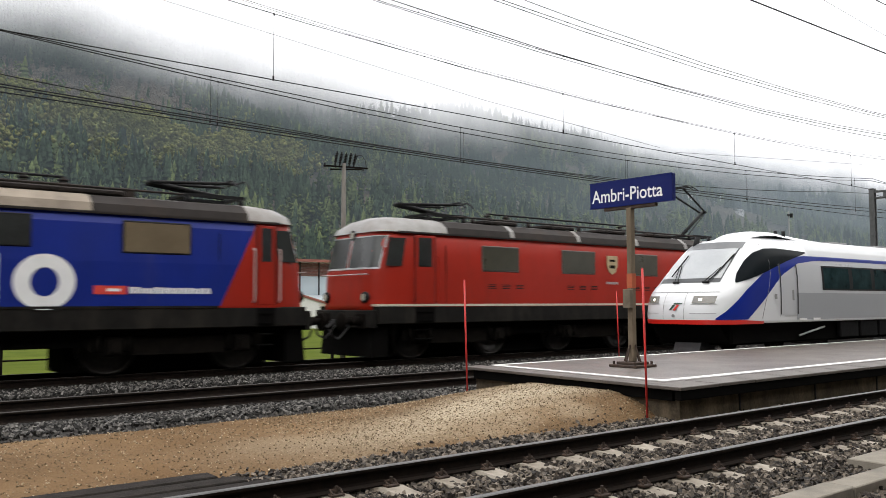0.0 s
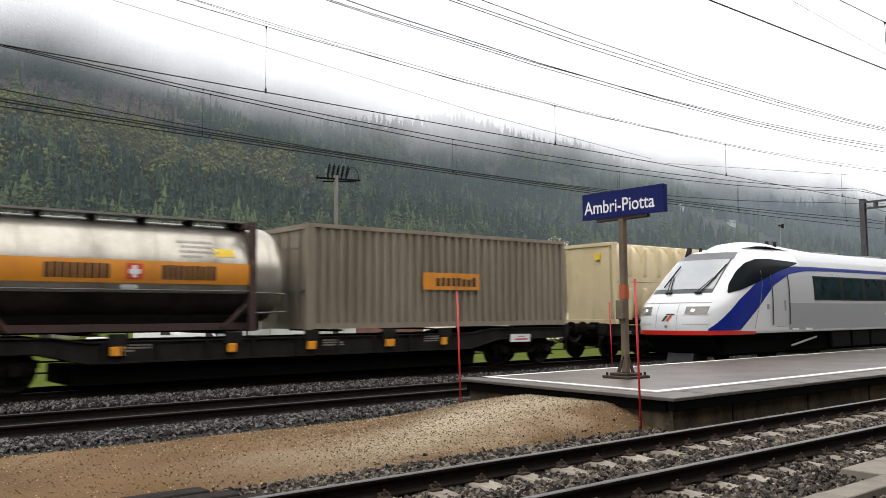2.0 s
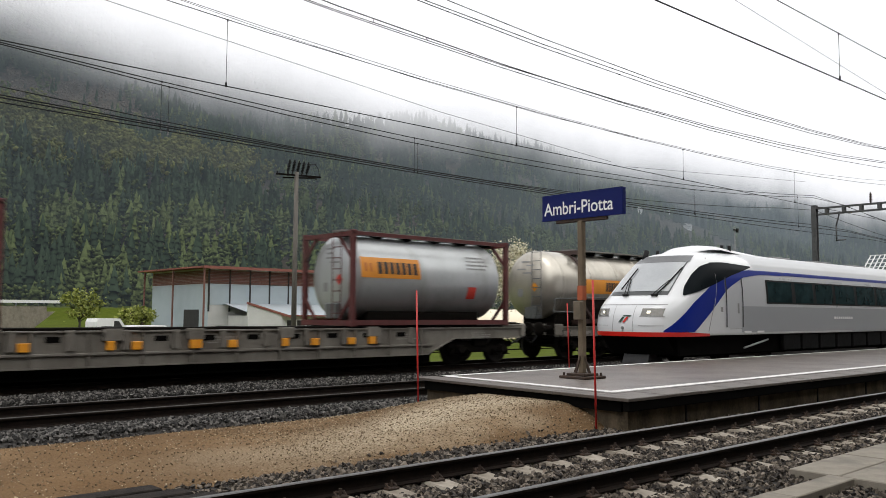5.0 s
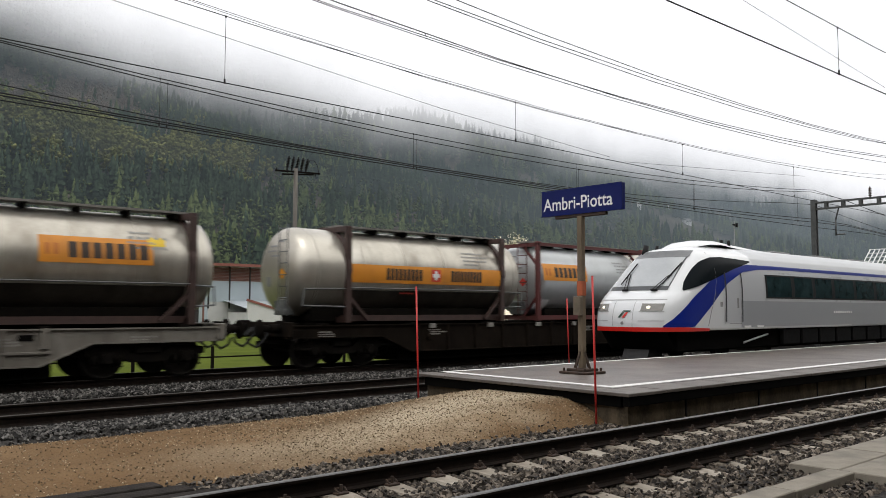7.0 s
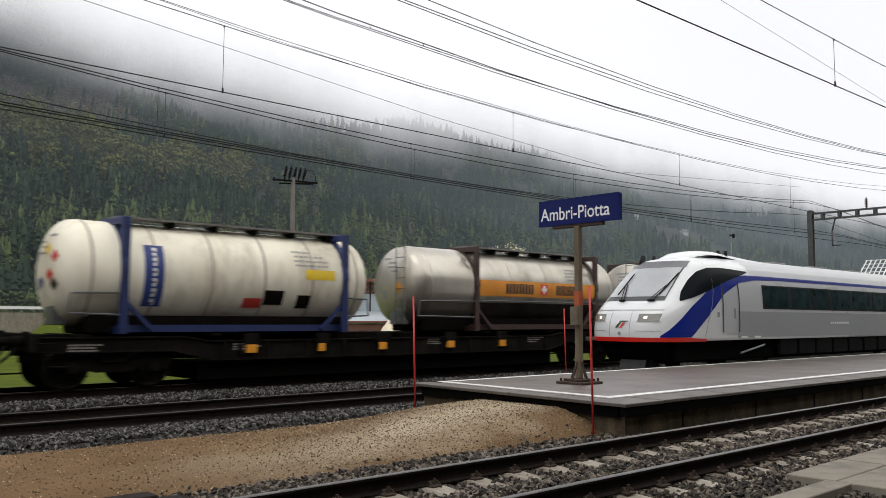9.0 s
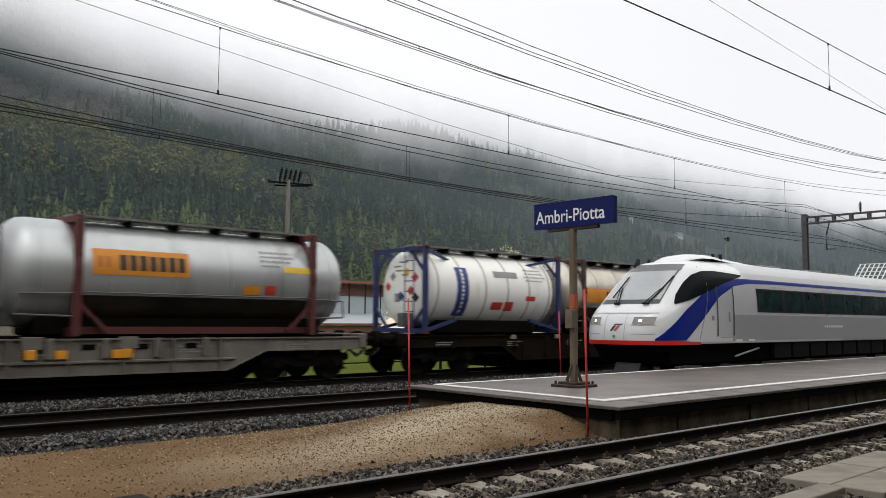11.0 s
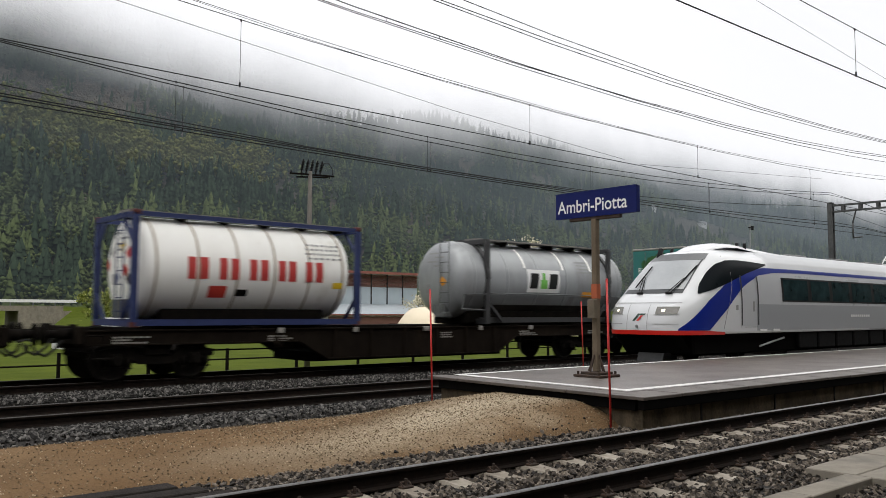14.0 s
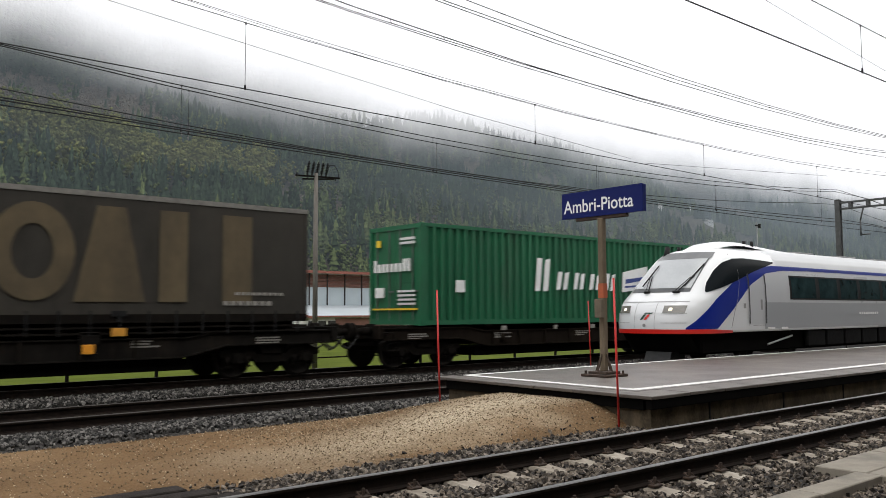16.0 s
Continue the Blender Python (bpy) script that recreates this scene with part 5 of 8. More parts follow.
def company_letters():
    """Red company lettering on the white tank, as plain block shapes; and the white panel of the grey one."""
    for t, s in TRAIN:
        if t.get("label", "").startswith("clean white tank"):
            for i in range(5):
                x = -1.75 + i * 0.78
                m = M()
                for dx0, dx1, z0, z1 in ((0.0, 0.2, 1.1, 1.6), (0.29, 0.5, 1.1, 1.6)):
                    p = on_barrel(x + dx0, x + dx1, z0, z1, 0.012, 4, BR)
                    m.add(p.v, p.f, 0, True)
                part("company_lettering", m, LETTER_RED, t, "large red block lettering")
        if t.get("label", "").startswith("grey tank container with a white"):
            for x in (-1.32, 0.52, 1.95):
                part("reflective_strip", on_barrel(x, x + 0.1, 1.75, 2.36, 0.012, 6), WHITE_TANK, t, "pale strip round the barrel")
            p = part("company_panel", on_barrel(-1.2, 0.36, 1.0, 1.72, 0.012, 8), PAINT_WHITE, t, "white company panel")
            for x0, x1, z0, z1 in ((-1.06, -0.68, 1.12, 1.6), (-0.16, 0.24, 1.12, 1.6)):
                q = on_barrel(x0, x1, z0, z1, 0.017, 4)
                part("company_mark", M().add([(x + 0.18 * (z - 1.36), y, z) for x, y, z in q.v], q.f, 0, True), BLACK, p, "black slanted company mark")
            m = M()
            for x0, x1, z0, z1 in ((-0.58, -0.26, 1.12, 1.4), (-0.49, -0.35, 1.4, 1.62)):
                q = on_barrel(x0, x1, z0, z1, 0.017, 4)
                m.add(q.v, q.f, 0, True)
            part("company_mark", m, mat("leaf_green_mark", (0.16, 0.5, 0.08), (0.13, 0.4, 0.06), 0.5), p, "green company mark")


company_letters()


def box_container(s0, s1, height, paint, label, seed, ribs=0.28, near=-1.219):
    """A corrugated steel box container with corner posts, rails and doors at its front end."""
    rg = random.Random(seed)
    h = (s1 - s0) / 2
    t = ride(thing("box_container", label, "shipping container", pose(0, 0, 0), "box containers on the train"), (s0 + s1) / 2)
    t["lift"] = FLOOR_Z
    for y, d in ((near, 1), (-near, -1)):
        m = M()
        n = int((2 * h - 0.3) / ribs)
        w = (2 * h - 0.3) / n
        pts = []
        for i in range(n):
            x = -h + 0.15 + i * w
            pts += [(x, 0.004), (x + w * 0.32, 0.004), (x + w * 0.44, 0.085), (x + w * 0.88, 0.085)]
        pts.append((h - 0.15, 0.004))
        vs = [(x, y + d * e, z) for z in (0.14, height - 0.1) for x, e in pts]
        k = len(pts)
        m.add(vs, [(i, i + 1, k + i + 1, k + i) for i in range(k - 1)])
        part("side_wall", m, paint, t)
    part("roof", M().box(-h + 0.1, h - 0.1, -1.15, 1.15, height - 0.05, height - 0.02), paint, t)
    for y in (near, -near):
        d = 1 if y < 0 else -1
        part("top_rail", M().box(-h, h, min(y, y + d * 0.07), max(y, y + d * 0.07), height - 0.1, height), paint, t)
        part("bottom_rail", M().box(-h, h, min(y, y + d * 0.07), max(y, y + d * 0.07), 0.02, 0.16), paint, t)
        for x in (-h, h):
            sx = 1 if x < 0 else -1
            part("corner_post", M().box(min(x, x + sx * 0.15), max(x, x + sx * 0.15), min(y, y + d * 0.12) - 0.002, max(y, y + d * 0.12) + 0.002, 0.1, height - 0.1), paint, t)
            for z in (0, height - 0.118):
                part("corner_casting", M().box(min(x, x + sx * 0.178), max(x, x + sx * 0.178), min(y, y + d * 0.162) - 0.004, max(y, y + d * 0.162) + 0.004, z, z + 0.118, b=0.01), paint, t)
    for x, e in ((-h, 1), (h, -1)):
        part("end_sill", M().box(min(x, x + e * 0.08), max(x, x + e * 0.08), -1.1, 1.1, 0.02, 0.18).box(min(x, x + e * 0.08), max(x, x + e * 0.08), -1.1, 1.1, height - 0.14, height - 0.01), paint, t)
    for y0, y1 in ((-1.09, -0.01), (0.01, 1.09)):
        m = M()
        k = 5
        z0, z1 = 0.18, height - 0.14
        for i in range(k):
            a = z0 + (z1 - z0) * i / k
            m.box(-h + 0.04, -h + 0.07, y0, y1, a + 0.015, a + (z1 - z0) / k - 0.015)
        m.box(-h + 0.055, -h + 0.08, y0, y1, z0, z1)
        d_ = part("door", m, paint, t)
        for y in (y0 + 0.25, y1 - 0.25):
            part("locking_bar", M().rod((-h + 0.01, y, 0.12), (-h + 0.01, y, height - 0.1), 0.018, 6).box(-h - 0.01, -h + 0.03, y - 0.2, y + 0.02, 0.95, 1.0), GALV if rg.random() < 2 else paint, d_)
    part("end_wall", M().box(h - 0.06, h - 0.02, -1.1, 1.1, 0.18, height - 0.12), paint, t)
    return t


BOX_GREY = mat("taupe_container_paint", (0.255, 0.215, 0.16), (0.185, 0.155, 0.115), 0.55, 0, 1.5, 40, 0.06, dirt=(0.14, 0.105, 0.075), dirt_amt=0.35, streak=0.7)
BOX_GREEN = mat("green_container_paint", (0.004, 0.115, 0.047), (0.003, 0.08, 0.034), 0.5, 0, 1.5, 40, 0.05, dirt=(0.03, 0.07, 0.04), dirt_amt=0.2, streak=0.7)
c = box_container(40.95, 50.33, 2.66, BOX_GREY, "taupe grey corrugated bulk container with an orange plate", 1, 0.27)
p = part("company_plate", M().box(-1.05, 1.02, -1.232, -1.222, 1.05, 1.52), BAND, c, "orange company plate")
part("company_lettering", bars(M(), -0.62, 0.9, 1.15, 1.42, -1.238, 8, 0.72, 0, random.Random(3)), LETTER_DARK, p, "dark company name bars")
c = box_container(259.2, 272.9, 2.9, BOX_GREEN, "green corrugated high-cube container with white lettering", 2, 0.30)
p = M()
for i, (x0, x1, z0, z1) in enumerate(((-2.2, -1.45, 1.02, 2.08), (-1.2, -0.55, 1.08, 1.68), (-0.35, 0.25, 1.1, 1.66), (0.45, 1.1, 1.1, 1.64), (1.28, 1.88, 1.08, 1.68))):
    for k in range(2):
        w = (x1 - x0) / 2
        p.prism([(x0 + k * w, z0), (x0 + k * w + w * 0.62, z0 + 0.03), (x0 + k * w + w * 0.62 + 0.12, z1), (x0 + k * w + 0.12, z1 - 0.05 * k)], -1.226, -1.222)
part("company_lettering", p, PAINT_WHITE, c, "white brush-stroke company lettering shapes")
p = part("company_panel", M().prism([(2.25, 1.05), (3.7, 1.2), (3.75, 2.0), (2.3, 1.75)], -1.232, -1.222), PAINT_WHITE, c, "white company panel")
part("company_mark", M().prism([(2.45, 1.35), (3.55, 1.5), (3.55, 1.62), (2.45, 1.5)], -1.238, -1.232).prism([(2.4, 1.2), (3.6, 1.28), (3.6, 1.34), (2.4, 1.27)], -1.238, -1.232), BLUE_MARK, p)
part("data_plate", M().box(-5.55, -5.2, -1.232, -1.222, 0.95, 1.3), PAINT_WHITE, c, "white data plate")
m = M()
rg = random.Random(9)
for z in (2.45, 2.33):
    for y in np.arange(-0.95, -0.3, 0.1):
        m.box(-6.87, -6.83, y, y + 0.07, z, z + 0.07)
for z in (0.95, 0.83, 0.71, 0.59):
    for y in np.arange(-0.95, -0.2, 0.09):
        m.box(-6.87, -6.83, y, y + 0.06, z, z + 0.06)
m.box(-6.87, -6.83, 0.5, 0.9, 0.8, 1.1)
part("door_text", m, PAINT_WHITE, c, "white data text bars")
m = M()
for i in range(9):
    y = 0.98 - i * 0.2
    m.box(-6.87, -6.83, y - 0.12, y, 1.55, 1.55 + (0.36 if i in (0, 7, 8) else 0.24))
part("company_lettering", m, PAINT_WHITE, c, "white brush-stroke company lettering shapes")
part("warning_stripe", M().box(-6.87, -6.83, -1.05, 1.05, 0.44, 0.49), YELLOW, c)
part("warning_label", M().prism([(-6.87, 2.3), (-6.85, 2.3), (-6.85, 2.5), (-6.87, 2.5)], 0.65, 0.85), YELLOW, c, "yellow warning label")

CREAM_BULK = mat("cream_bulk_paint", (0.62, 0.52, 0.33), (0.49, 0.40, 0.235), 0.5, 0, 1.2, 40, 0.05, dirt=(0.27, 0.20, 0.12), dirt_amt=0.28, streak=0.7)


def bulk_container(s0, s1, label, seed):
    """A bulk silo container with rounded flanks and stubby pressed ribs above and below."""
    h = (s1 - s0) / 2
    t = ride(thing("bulk_container", label, "bulk container", pose(0, 0, 0), "bulk containers on the train"), (s0 + s1) / 2)
    t["lift"] = FLOOR_Z
    H = 2.78
    sec = [(-0.75, 0.12), (-1.02, 0.3), (-1.16, 0.75), (-1.19, 1.4), (-1.17, 2.0), (-1.08, 2.45), (-0.9, 2.68), (-0.5, 2.76), (0.5, 2.76), (0.9, 2.68), (1.08, 2.45), (1.17, 2.0), (1.19, 1.4), (1.16, 0.75), (1.02, 0.3), (0.75, 0.12)]
    part("shell", M().loft([[(x, y, z) for y, z in sec] for x in (-h + 0.12, -h + 1, 0, h - 1, h - 0.12)], 0, True, True, True), CREAM_BULK, t)
    for x in (-h, h):
        e = 1 if x < 0 else -1
        m = M()
        a, b = min(x, x + e * 0.16), max(x, x + e * 0.16)
        for y in (-1.219, 1.099):
            m.box(a, b, y, y + 0.12, 0, H, b=0.012)
        m.box(a, b, -1.1, 1.1, 0.0, 0.16, b=0.01).box(a, b, -1.1, 1.1, H - 0.12, H, b=0.01)
        part("end_frame", m, CREAM_BULK, t)
        part("end_panel", M().box(min(x + e * 0.05, x + e * 0.1), max(x + e * 0.05, x + e * 0.1), -0.98, 0.98, 0.14, H - 0.12, b=0.02), CREAM_BULK, t)
        for y in (-1.219, 1.057):
            for z in (0, H - 0.118):
                part("corner_casting", M().box(min(x, x + e * 0.178), max(x, x + e * 0.178), y - 0.004, y + 0.166, z - 0.001, z + 0.119, b=0.01), CREAM_BULK, t)
    n = 10
    for i in range(n):
        x = -h + 0.85 + (2 * h - 1.7) * i / (n - 1)
        for sgn in (-1, 1):
            m = M()
            ring = lambda w, pts: [[(x - w, sgn * yi, z), (x - w * 0.62, sgn * yo, z), (x + w * 0.62, sgn * yo, z), (x + w, sgn * yi, z)] for yi, yo, z in pts]
            up = [(1.175, 1.18, 1.60), (1.172, 1.205, 1.68), (1.165, 1.225, 1.82), (1.12, 1.235, 2.3), (1.02, 1.23, 2.58), (0.88, 1.17, 2.72), (0.6, 0.75, 2.79)]
            m.loft(ring(0.15, up), 0, False, False)
            part("rib", m, CREAM_BULK, t)
            low = [(1.175, 1.185, 1.24), (1.165, 1.215, 1.15), (1.12, 1.215, 0.7), (1.04, 1.215, 0.42), (0.94, 1.2, 0.2), (0.9, 1.18, 0.14)]
            part("rib", M().loft(ring(0.13, low), 0, False, False), CREAM_BULK, t)
    part("panel_joint", M().box(-h + 0.16, h - 0.16, -1.196, -1.185, 1.425, 1.437), mat("brown_plate", (0.15, 0.10, 0.06), (0.1, 0.07, 0.04), 0.6), t)
    part("underbody", M().box(-h + 0.3, h - 0.3, -1.0, 1.0, 0.02, 0.2), STEEL_DARK, t)
    part("data_label", M().box(h - 0.75, h - 0.3, -1.215, -1.185, 1.7, 2.05), YELLOW, t, "yellow data label")
    part("data_label", M().box(h - 1.15, h - 0.9, -1.205, -1.16, 1.95, 2.08), GREY_MARK, t, "grey data label")
    part("nameplate", M().box(h - 0.75, h - 0.35, -1.2, -1.15, 0.55, 0.85), mat("brown_plate", (0.15, 0.10, 0.06), (0.1, 0.07, 0.04), 0.6), t, "brown maker plates")
    part("walkway", M().box(-h + 0.1, h - 0.1, -0.5, 0.1, H, H + 0.05), WALKWAY, t)
    part("end_sign", M().prism([(-h - 0.012, 2.2), (-h + 0.05, 2.2), (-h + 0.05, 2.42), (-h - 0.012, 2.42)], -0.6, -0.35), YELLOW, t, "yellow warning triangle")
    return t


bulk_container(52.8, 62.03, "cream ribbed bulk silo container", 1)
bulk_container(62.12, 71.45, "cream ribbed bulk silo container with yellow label", 2)

TARP = mat("dark_tarpaulin", (0.040, 0.037, 0.031), (0.024, 0.022, 0.019), 0.7, 0, 1.3, 50, 0.15, spec=0.2, dirt=(0.055, 0.048, 0.038), dirt_amt=0.3, streak=0.5)
TARP_LETTER = mat("faded_tan_lettering", (0.125, 0.098, 0.058), (0.085, 0.066, 0.040), 0.7, 0, 1.5, 50, 0.1, spec=0.2, dirt=(0.045, 0.037, 0.028), dirt_amt=0.4)


def trailer():
    """A curtain-sided semi-trailer, carried in the pocket of its wagon."""
    t = ride(thing("semi_trailer", "curtain-sided trailer with faded tan lettering and painted doors", "semi-trailer", pose(0, 0, 0)), (241.7 + 255.5) / 2)
    t["lift"] = 0.98
    h = 6.9
    W = 1.255
    H = 3.16
    m = M()
    n = 46
    vs = []
    for z in (0.52, 1.2, 2.2, H - 0.1):
        for i in range(n + 1):
            x = -h + 0.1 + (2 * h - 0.2) * i / n
            vs.append((x, -W + 0.012 * noise.noise(Vector((x * 1.6, z * 0.4, 2))) + 0.006 * math.sin(x * 9), z))
    fs = [(j * (n + 1) + i, j * (n + 1) + i + 1, (j + 1) * (n + 1) + i + 1, (j + 1) * (n + 1) + i) for j in range(3) for i in range(n)]
    m.add(vs, fs, 0, True)
    part("curtain", m, TARP, t, "dark weathered tarpaulin curtain")
    part("curtain", M().box(-h + 0.1, h - 0.1, W - 0.02, W, 0.52, H - 0.1), TARP, t)
    part("roof", M().box(-h, h, -W - 0.01, W + 0.01, H - 0.1, H - 0.02, b=0.02), mat("roof_grey", (0.3, 0.29, 0.26), (0.2, 0.19, 0.17), 0.6), t)
    part("roof_rail", M().box(-h, h, -W - 0.02, -W + 0.02, H - 0.13, H - 0.02), WALKWAY, t)
    part("headboard", M().box(h - 0.08, h, -W, W, 0.4, H - 0.1), TARP, t)
    part("side_rave", M().box(-h, h, -W - 0.01, W, 0.36, 0.545), STEEL_DARK, t)
    for z in (0.12, 0.24):
        part("guard_rail", M().box(-h, h, -W - 0.015, -W + 0.02, z, z + 0.04), STEEL_DARK, t)
    st = M()
    for x in np.arange(-h + 0.5, h, 0.62):
        st.box(x - 0.02, x + 0.02, -W - 0.03, -W, 0.1, 0.62)
    part("strap", st, BLACK, t)
    part("chassis", M().box(-h, h, -0.6, 0.6, 0.05, 0.36), STEEL_DARK, t)
    for x in (-2.3, 2.25):
        part("lifting_plate", M().box(x - 0.15, x + 0.15, -W - 0.045, -W - 0.02, 0.08, 0.26), mat("amber_plate", (0.62, 0.30, 0.03), (0.45, 0.2, 0.02), 0.6), t, "amber lifting plate")
        part("lashing_hook", M().box(x - 0.16, x + 0.16, -W - 0.05, -W - 0.02, 0.5, 0.62).box(x - 0.04, x + 0.04, -W - 0.05, -W - 0.02, 0.38, 0.52), BLACK, t)
    # plain blocks in place of the faded company name, 2 m high
    L = M()
    z0, z1 = 0.81, 2.84
    depth = 0

    def block(pts):
        nonlocal depth
        depth += 1
        y = -W - 0.018 - 0.0012 * depth
        L.prism(pts, y, y + 0.006)
    for x, w in ((-5.6, 1.5), (-4.0, 1.6), (-2.25, 1.65)):
        block([(x, z0), (x + 0.52, z0), (x + 0.52, z1), (x, z1)])
        block([(x + 0.68, z0 + 0.9), (x + w, z0 + 0.9), (x + w, z1), (x + 0.68, z1)])
    n = 28
    ro = [(0.5 + 0.82 * math.cos(2 * math.pi * i / n), (z0 + z1) / 2 + 1.0 * math.sin(2 * math.pi * i / n)) for i in range(n)]
    ri = [(0.5 + 0.40 * math.cos(2 * math.pi * i / n), (z0 + z1) / 2 + 0.56 * math.sin(2 * math.pi * i / n)) for i in range(n)]
    yy = -W - 0.03
    L.add([(x, yy, z) for x, z in ro + ri], [(i, (i + 1) % n, n + (i + 1) % n, n + i) for i in range(n)])
    block([(1.3, z0), (2.8, z0), (2.35, z1), (1.75, z1)])
    block([(3.1, z0), (3.75, z0), (3.75, z1), (3.1, z1)])
    block([(4.6, z0), (5.35, z0), (5.35, z1), (4.6, z1)])
    part("company_lettering", L, TARP_LETTER, t, "huge faded tan block lettering")
    # painted rear doors
    for y0, y1 in ((-1.22, -0.005), (0.005, 1.22)):
        d = part("rear_door", M().box(-h - 0.03, -h + 0.03, y0, y1, 0.42, H - 0.12, b=0.008), mat("teal_door_paint", (0.016, 0.13, 0.15), (0.025, 0.16, 0.13), 0.45, 0, 0.8, 30, 0.03), t, "teal painted rear door")
        part("lower_panel", M().box(-h - 0.036, -h - 0.028, y0 + 0.02, y1 - 0.02, 0.45, 1.80), mat("green_door_paint", (0.014, 0.075, 0.02), (0.025, 0.10, 0.025), 0.5, 0, 1.2, 40, 0.03), d, "green painted lower panel")
        part("lock_bar", M().rod((-h - 0.05, (y0 + y1) / 2, 0.45), (-h - 0.05, (y0 + y1) / 2, H - 0.15), 0.014, 6), GALV, d)
    tree = M()
    rgd = random.Random(4)
    for i in range(110):
        a, r_ = rgd.uniform(0, 6.28), rgd.uniform(0, 1) ** 0.5
        yy, zz = r_ * math.cos(a) * 0.72, 2.46 + r_ * math.sin(a) * 0.40
        tree.lathe_x([(-h - 0.042 - 0.0002 * i, rgd.uniform(0.05, 0.13)), (-h - 0.036, 0.02)], yy, zz, 6, 0, False)
    tree.box(-h - 0.042, -h - 0.036, -0.06, 0.06, 1.75, 2.2)
    part("painted_tree", tree, mat("dark_green_paint", (0.012, 0.06, 0.014), (0.03, 0.11, 0.02), 0.6), t, "dark green painted tree shape")
    pale = mat("pale_yellow_letter", (0.62, 0.62, 0.32), (0.55, 0.55, 0.28), 0.5)
    W1 = M()
    for k in range(6):
        yy = 1.02 - k * 0.34
        W1.box(-h - 0.044, -h - 0.037, yy - 0.27, yy, 1.26, 1.66)
    part("company_lettering", W1, pale, t, "pale yellow company name blocks")
    W2 = M()
    for z, y1 in ((0.86, -0.6), (0.72, -0.1)):
        for yy in np.arange(y1, 0.7, 0.12):
            W2.box(-h - 0.044, -h - 0.037, yy, yy + 0.09, z, z + 0.07)
    part("small_text", W2, pale, t, "line of small pale text bars")
    # the slogan on the doors faces -x and reads along -y
    lettering("Für unsere Umwelt!", 0.29, mat("white_door_lettering", (0.75, 0.77, 0.72), (0.66, 0.68, 0.62), 0.5), "slogan", t,
              Matrix(((0, 0, -1, -h - 0.068), (-1, 0, 0, 0.0), (0, 1, 0, 2.24), (0, 0, 0, 1))), 0.001, 0.80)
    part("data_text", bars(bars(M(), 4.9, 6.2, 0.98, 1.05, -W - 0.05, 9, 0.7), 4.6, 5.9, 0.74, 0.84, -W - 0.05, 7, 0.75), PALE_MARK, t, "pale stencilled data text bars")
    part("bumper", M().box(-h + 0.05, -h + 0.15, -1.2, 1.2, 0.0, 0.14).box(-h + 0.03, -h + 0.06, -1.15, -0.8, 0.02, 0.12, 1).box(-h + 0.03, -h + 0.06, 0.8, 1.15, 0.02, 0.12, 1), [STEEL_DARK, HAZARD_RED], t)


trailer()
tagged(part("side_box", M().box(203.0 - 207.45, 204.9 - 207.45, -1.2, -0.8, 0.35, 0.92, b=0.02), WORN_WOOD, [t for t, s in TRAIN if t.get("label", "").startswith("black container wagon")][0]), "worn wooden side box")


# ---------------------------------------------------------------- electric locomotives
LOCO_RED = mat("loco_red_paint", (0.31, 0.017, 0.0075), (0.25, 0.0145, 0.0065), 0.42, 0, 1.0, 40, 0.03, spec=0.2, dirt=(0.15, 0.018, 0.010), dirt_amt=0.3, streak=0.5)
LOCO_BLUE = mat("loco_blue_paint", (0.0045, 0.018, 0.195), (0.004, 0.015, 0.15), 0.4, 0, 1.0, 40, 0.03, spec=0.25, dirt=(0.03, 0.035, 0.12), dirt_amt=0.25, streak=0.5)
LOCO_GREY = mat("loco_skirt_grey", (0.013, 0.012, 0.0105), (0.007, 0.0065, 0.006), 0.8, 0, 2, 40, 0.08, dirt=(0.035, 0.03, 0.025), dirt_amt=0.4, spec=0.1)
LOCO_ROOF = mat("loco_roof_dark", (0.030, 0.025, 0.023), (0.018, 0.015, 0.014), 0.6, 0.0, 2, 40, 0.08, dirt=(0.045, 0.03, 0.022), dirt_amt=0.3, spec=0.12)
ROOF_PALE = mat("loco_roof_pale", (0.27, 0.265, 0.26), (0.17, 0.16, 0.15), 0.5, 0.1, 2, 40, 0.08, dirt=(0.14, 0.11, 0.09), dirt_amt=0.4)
CAB_GLASS = mat("cab_glass", (0.03, 0.033, 0.032), (0.015, 0.016, 0.016), 0.12, 0, 1.5, 20, 0, spec=0.5)
BODY_GLASS = mat("engine_room_glass", (0.055, 0.052, 0.036), (0.035, 0.034, 0.025), 0.3, 0, 1.5, 30, 0, spec=0.3)
TAN_GLASS = glass("dusty_window", (0.16, 0.125, 0.08))
ALU = mat("aluminium_trim", (0.42, 0.42, 0.42), (0.32, 0.32, 0.32), 0.4, 0.5, 6, 50, 0.03)
LAMP = mat("unlit_lamp", (0.35, 0.34, 0.3), (0.28, 0.27, 0.24), 0.2, 0, 3, 30, 0, coat=0.5)


def loco_section(x, cx0, cx1, w, zb, zt, inset):
    """A ring of the body at x: flat sides leaning in at the top."""
    return [(x, -w + inset, zb), (x, -w + inset, 1.48), (x, -w + inset, 2.4), (x, -w + 0.05 + inset, 3.2), (x, -w + 0.14 + inset, zt - 0.08), (x, -w + 0.26 + inset, zt),
            (x, w - 0.26 - inset, zt), (x, w - 0.14 - inset, zt - 0.08), (x, w - 0.05 - inset, 3.2), (x, w - inset, 2.4), (x, w - inset, 1.48), (x, w - inset, zb)]


def nose_x(z):
    """How far the cab front leans back over the floor, by height."""
    if z < 2.35:
        return 0.07 * smooth(1.3, 2.35, z)
    return 0.07 + 0.24 * (z - 2.35) / 1.1


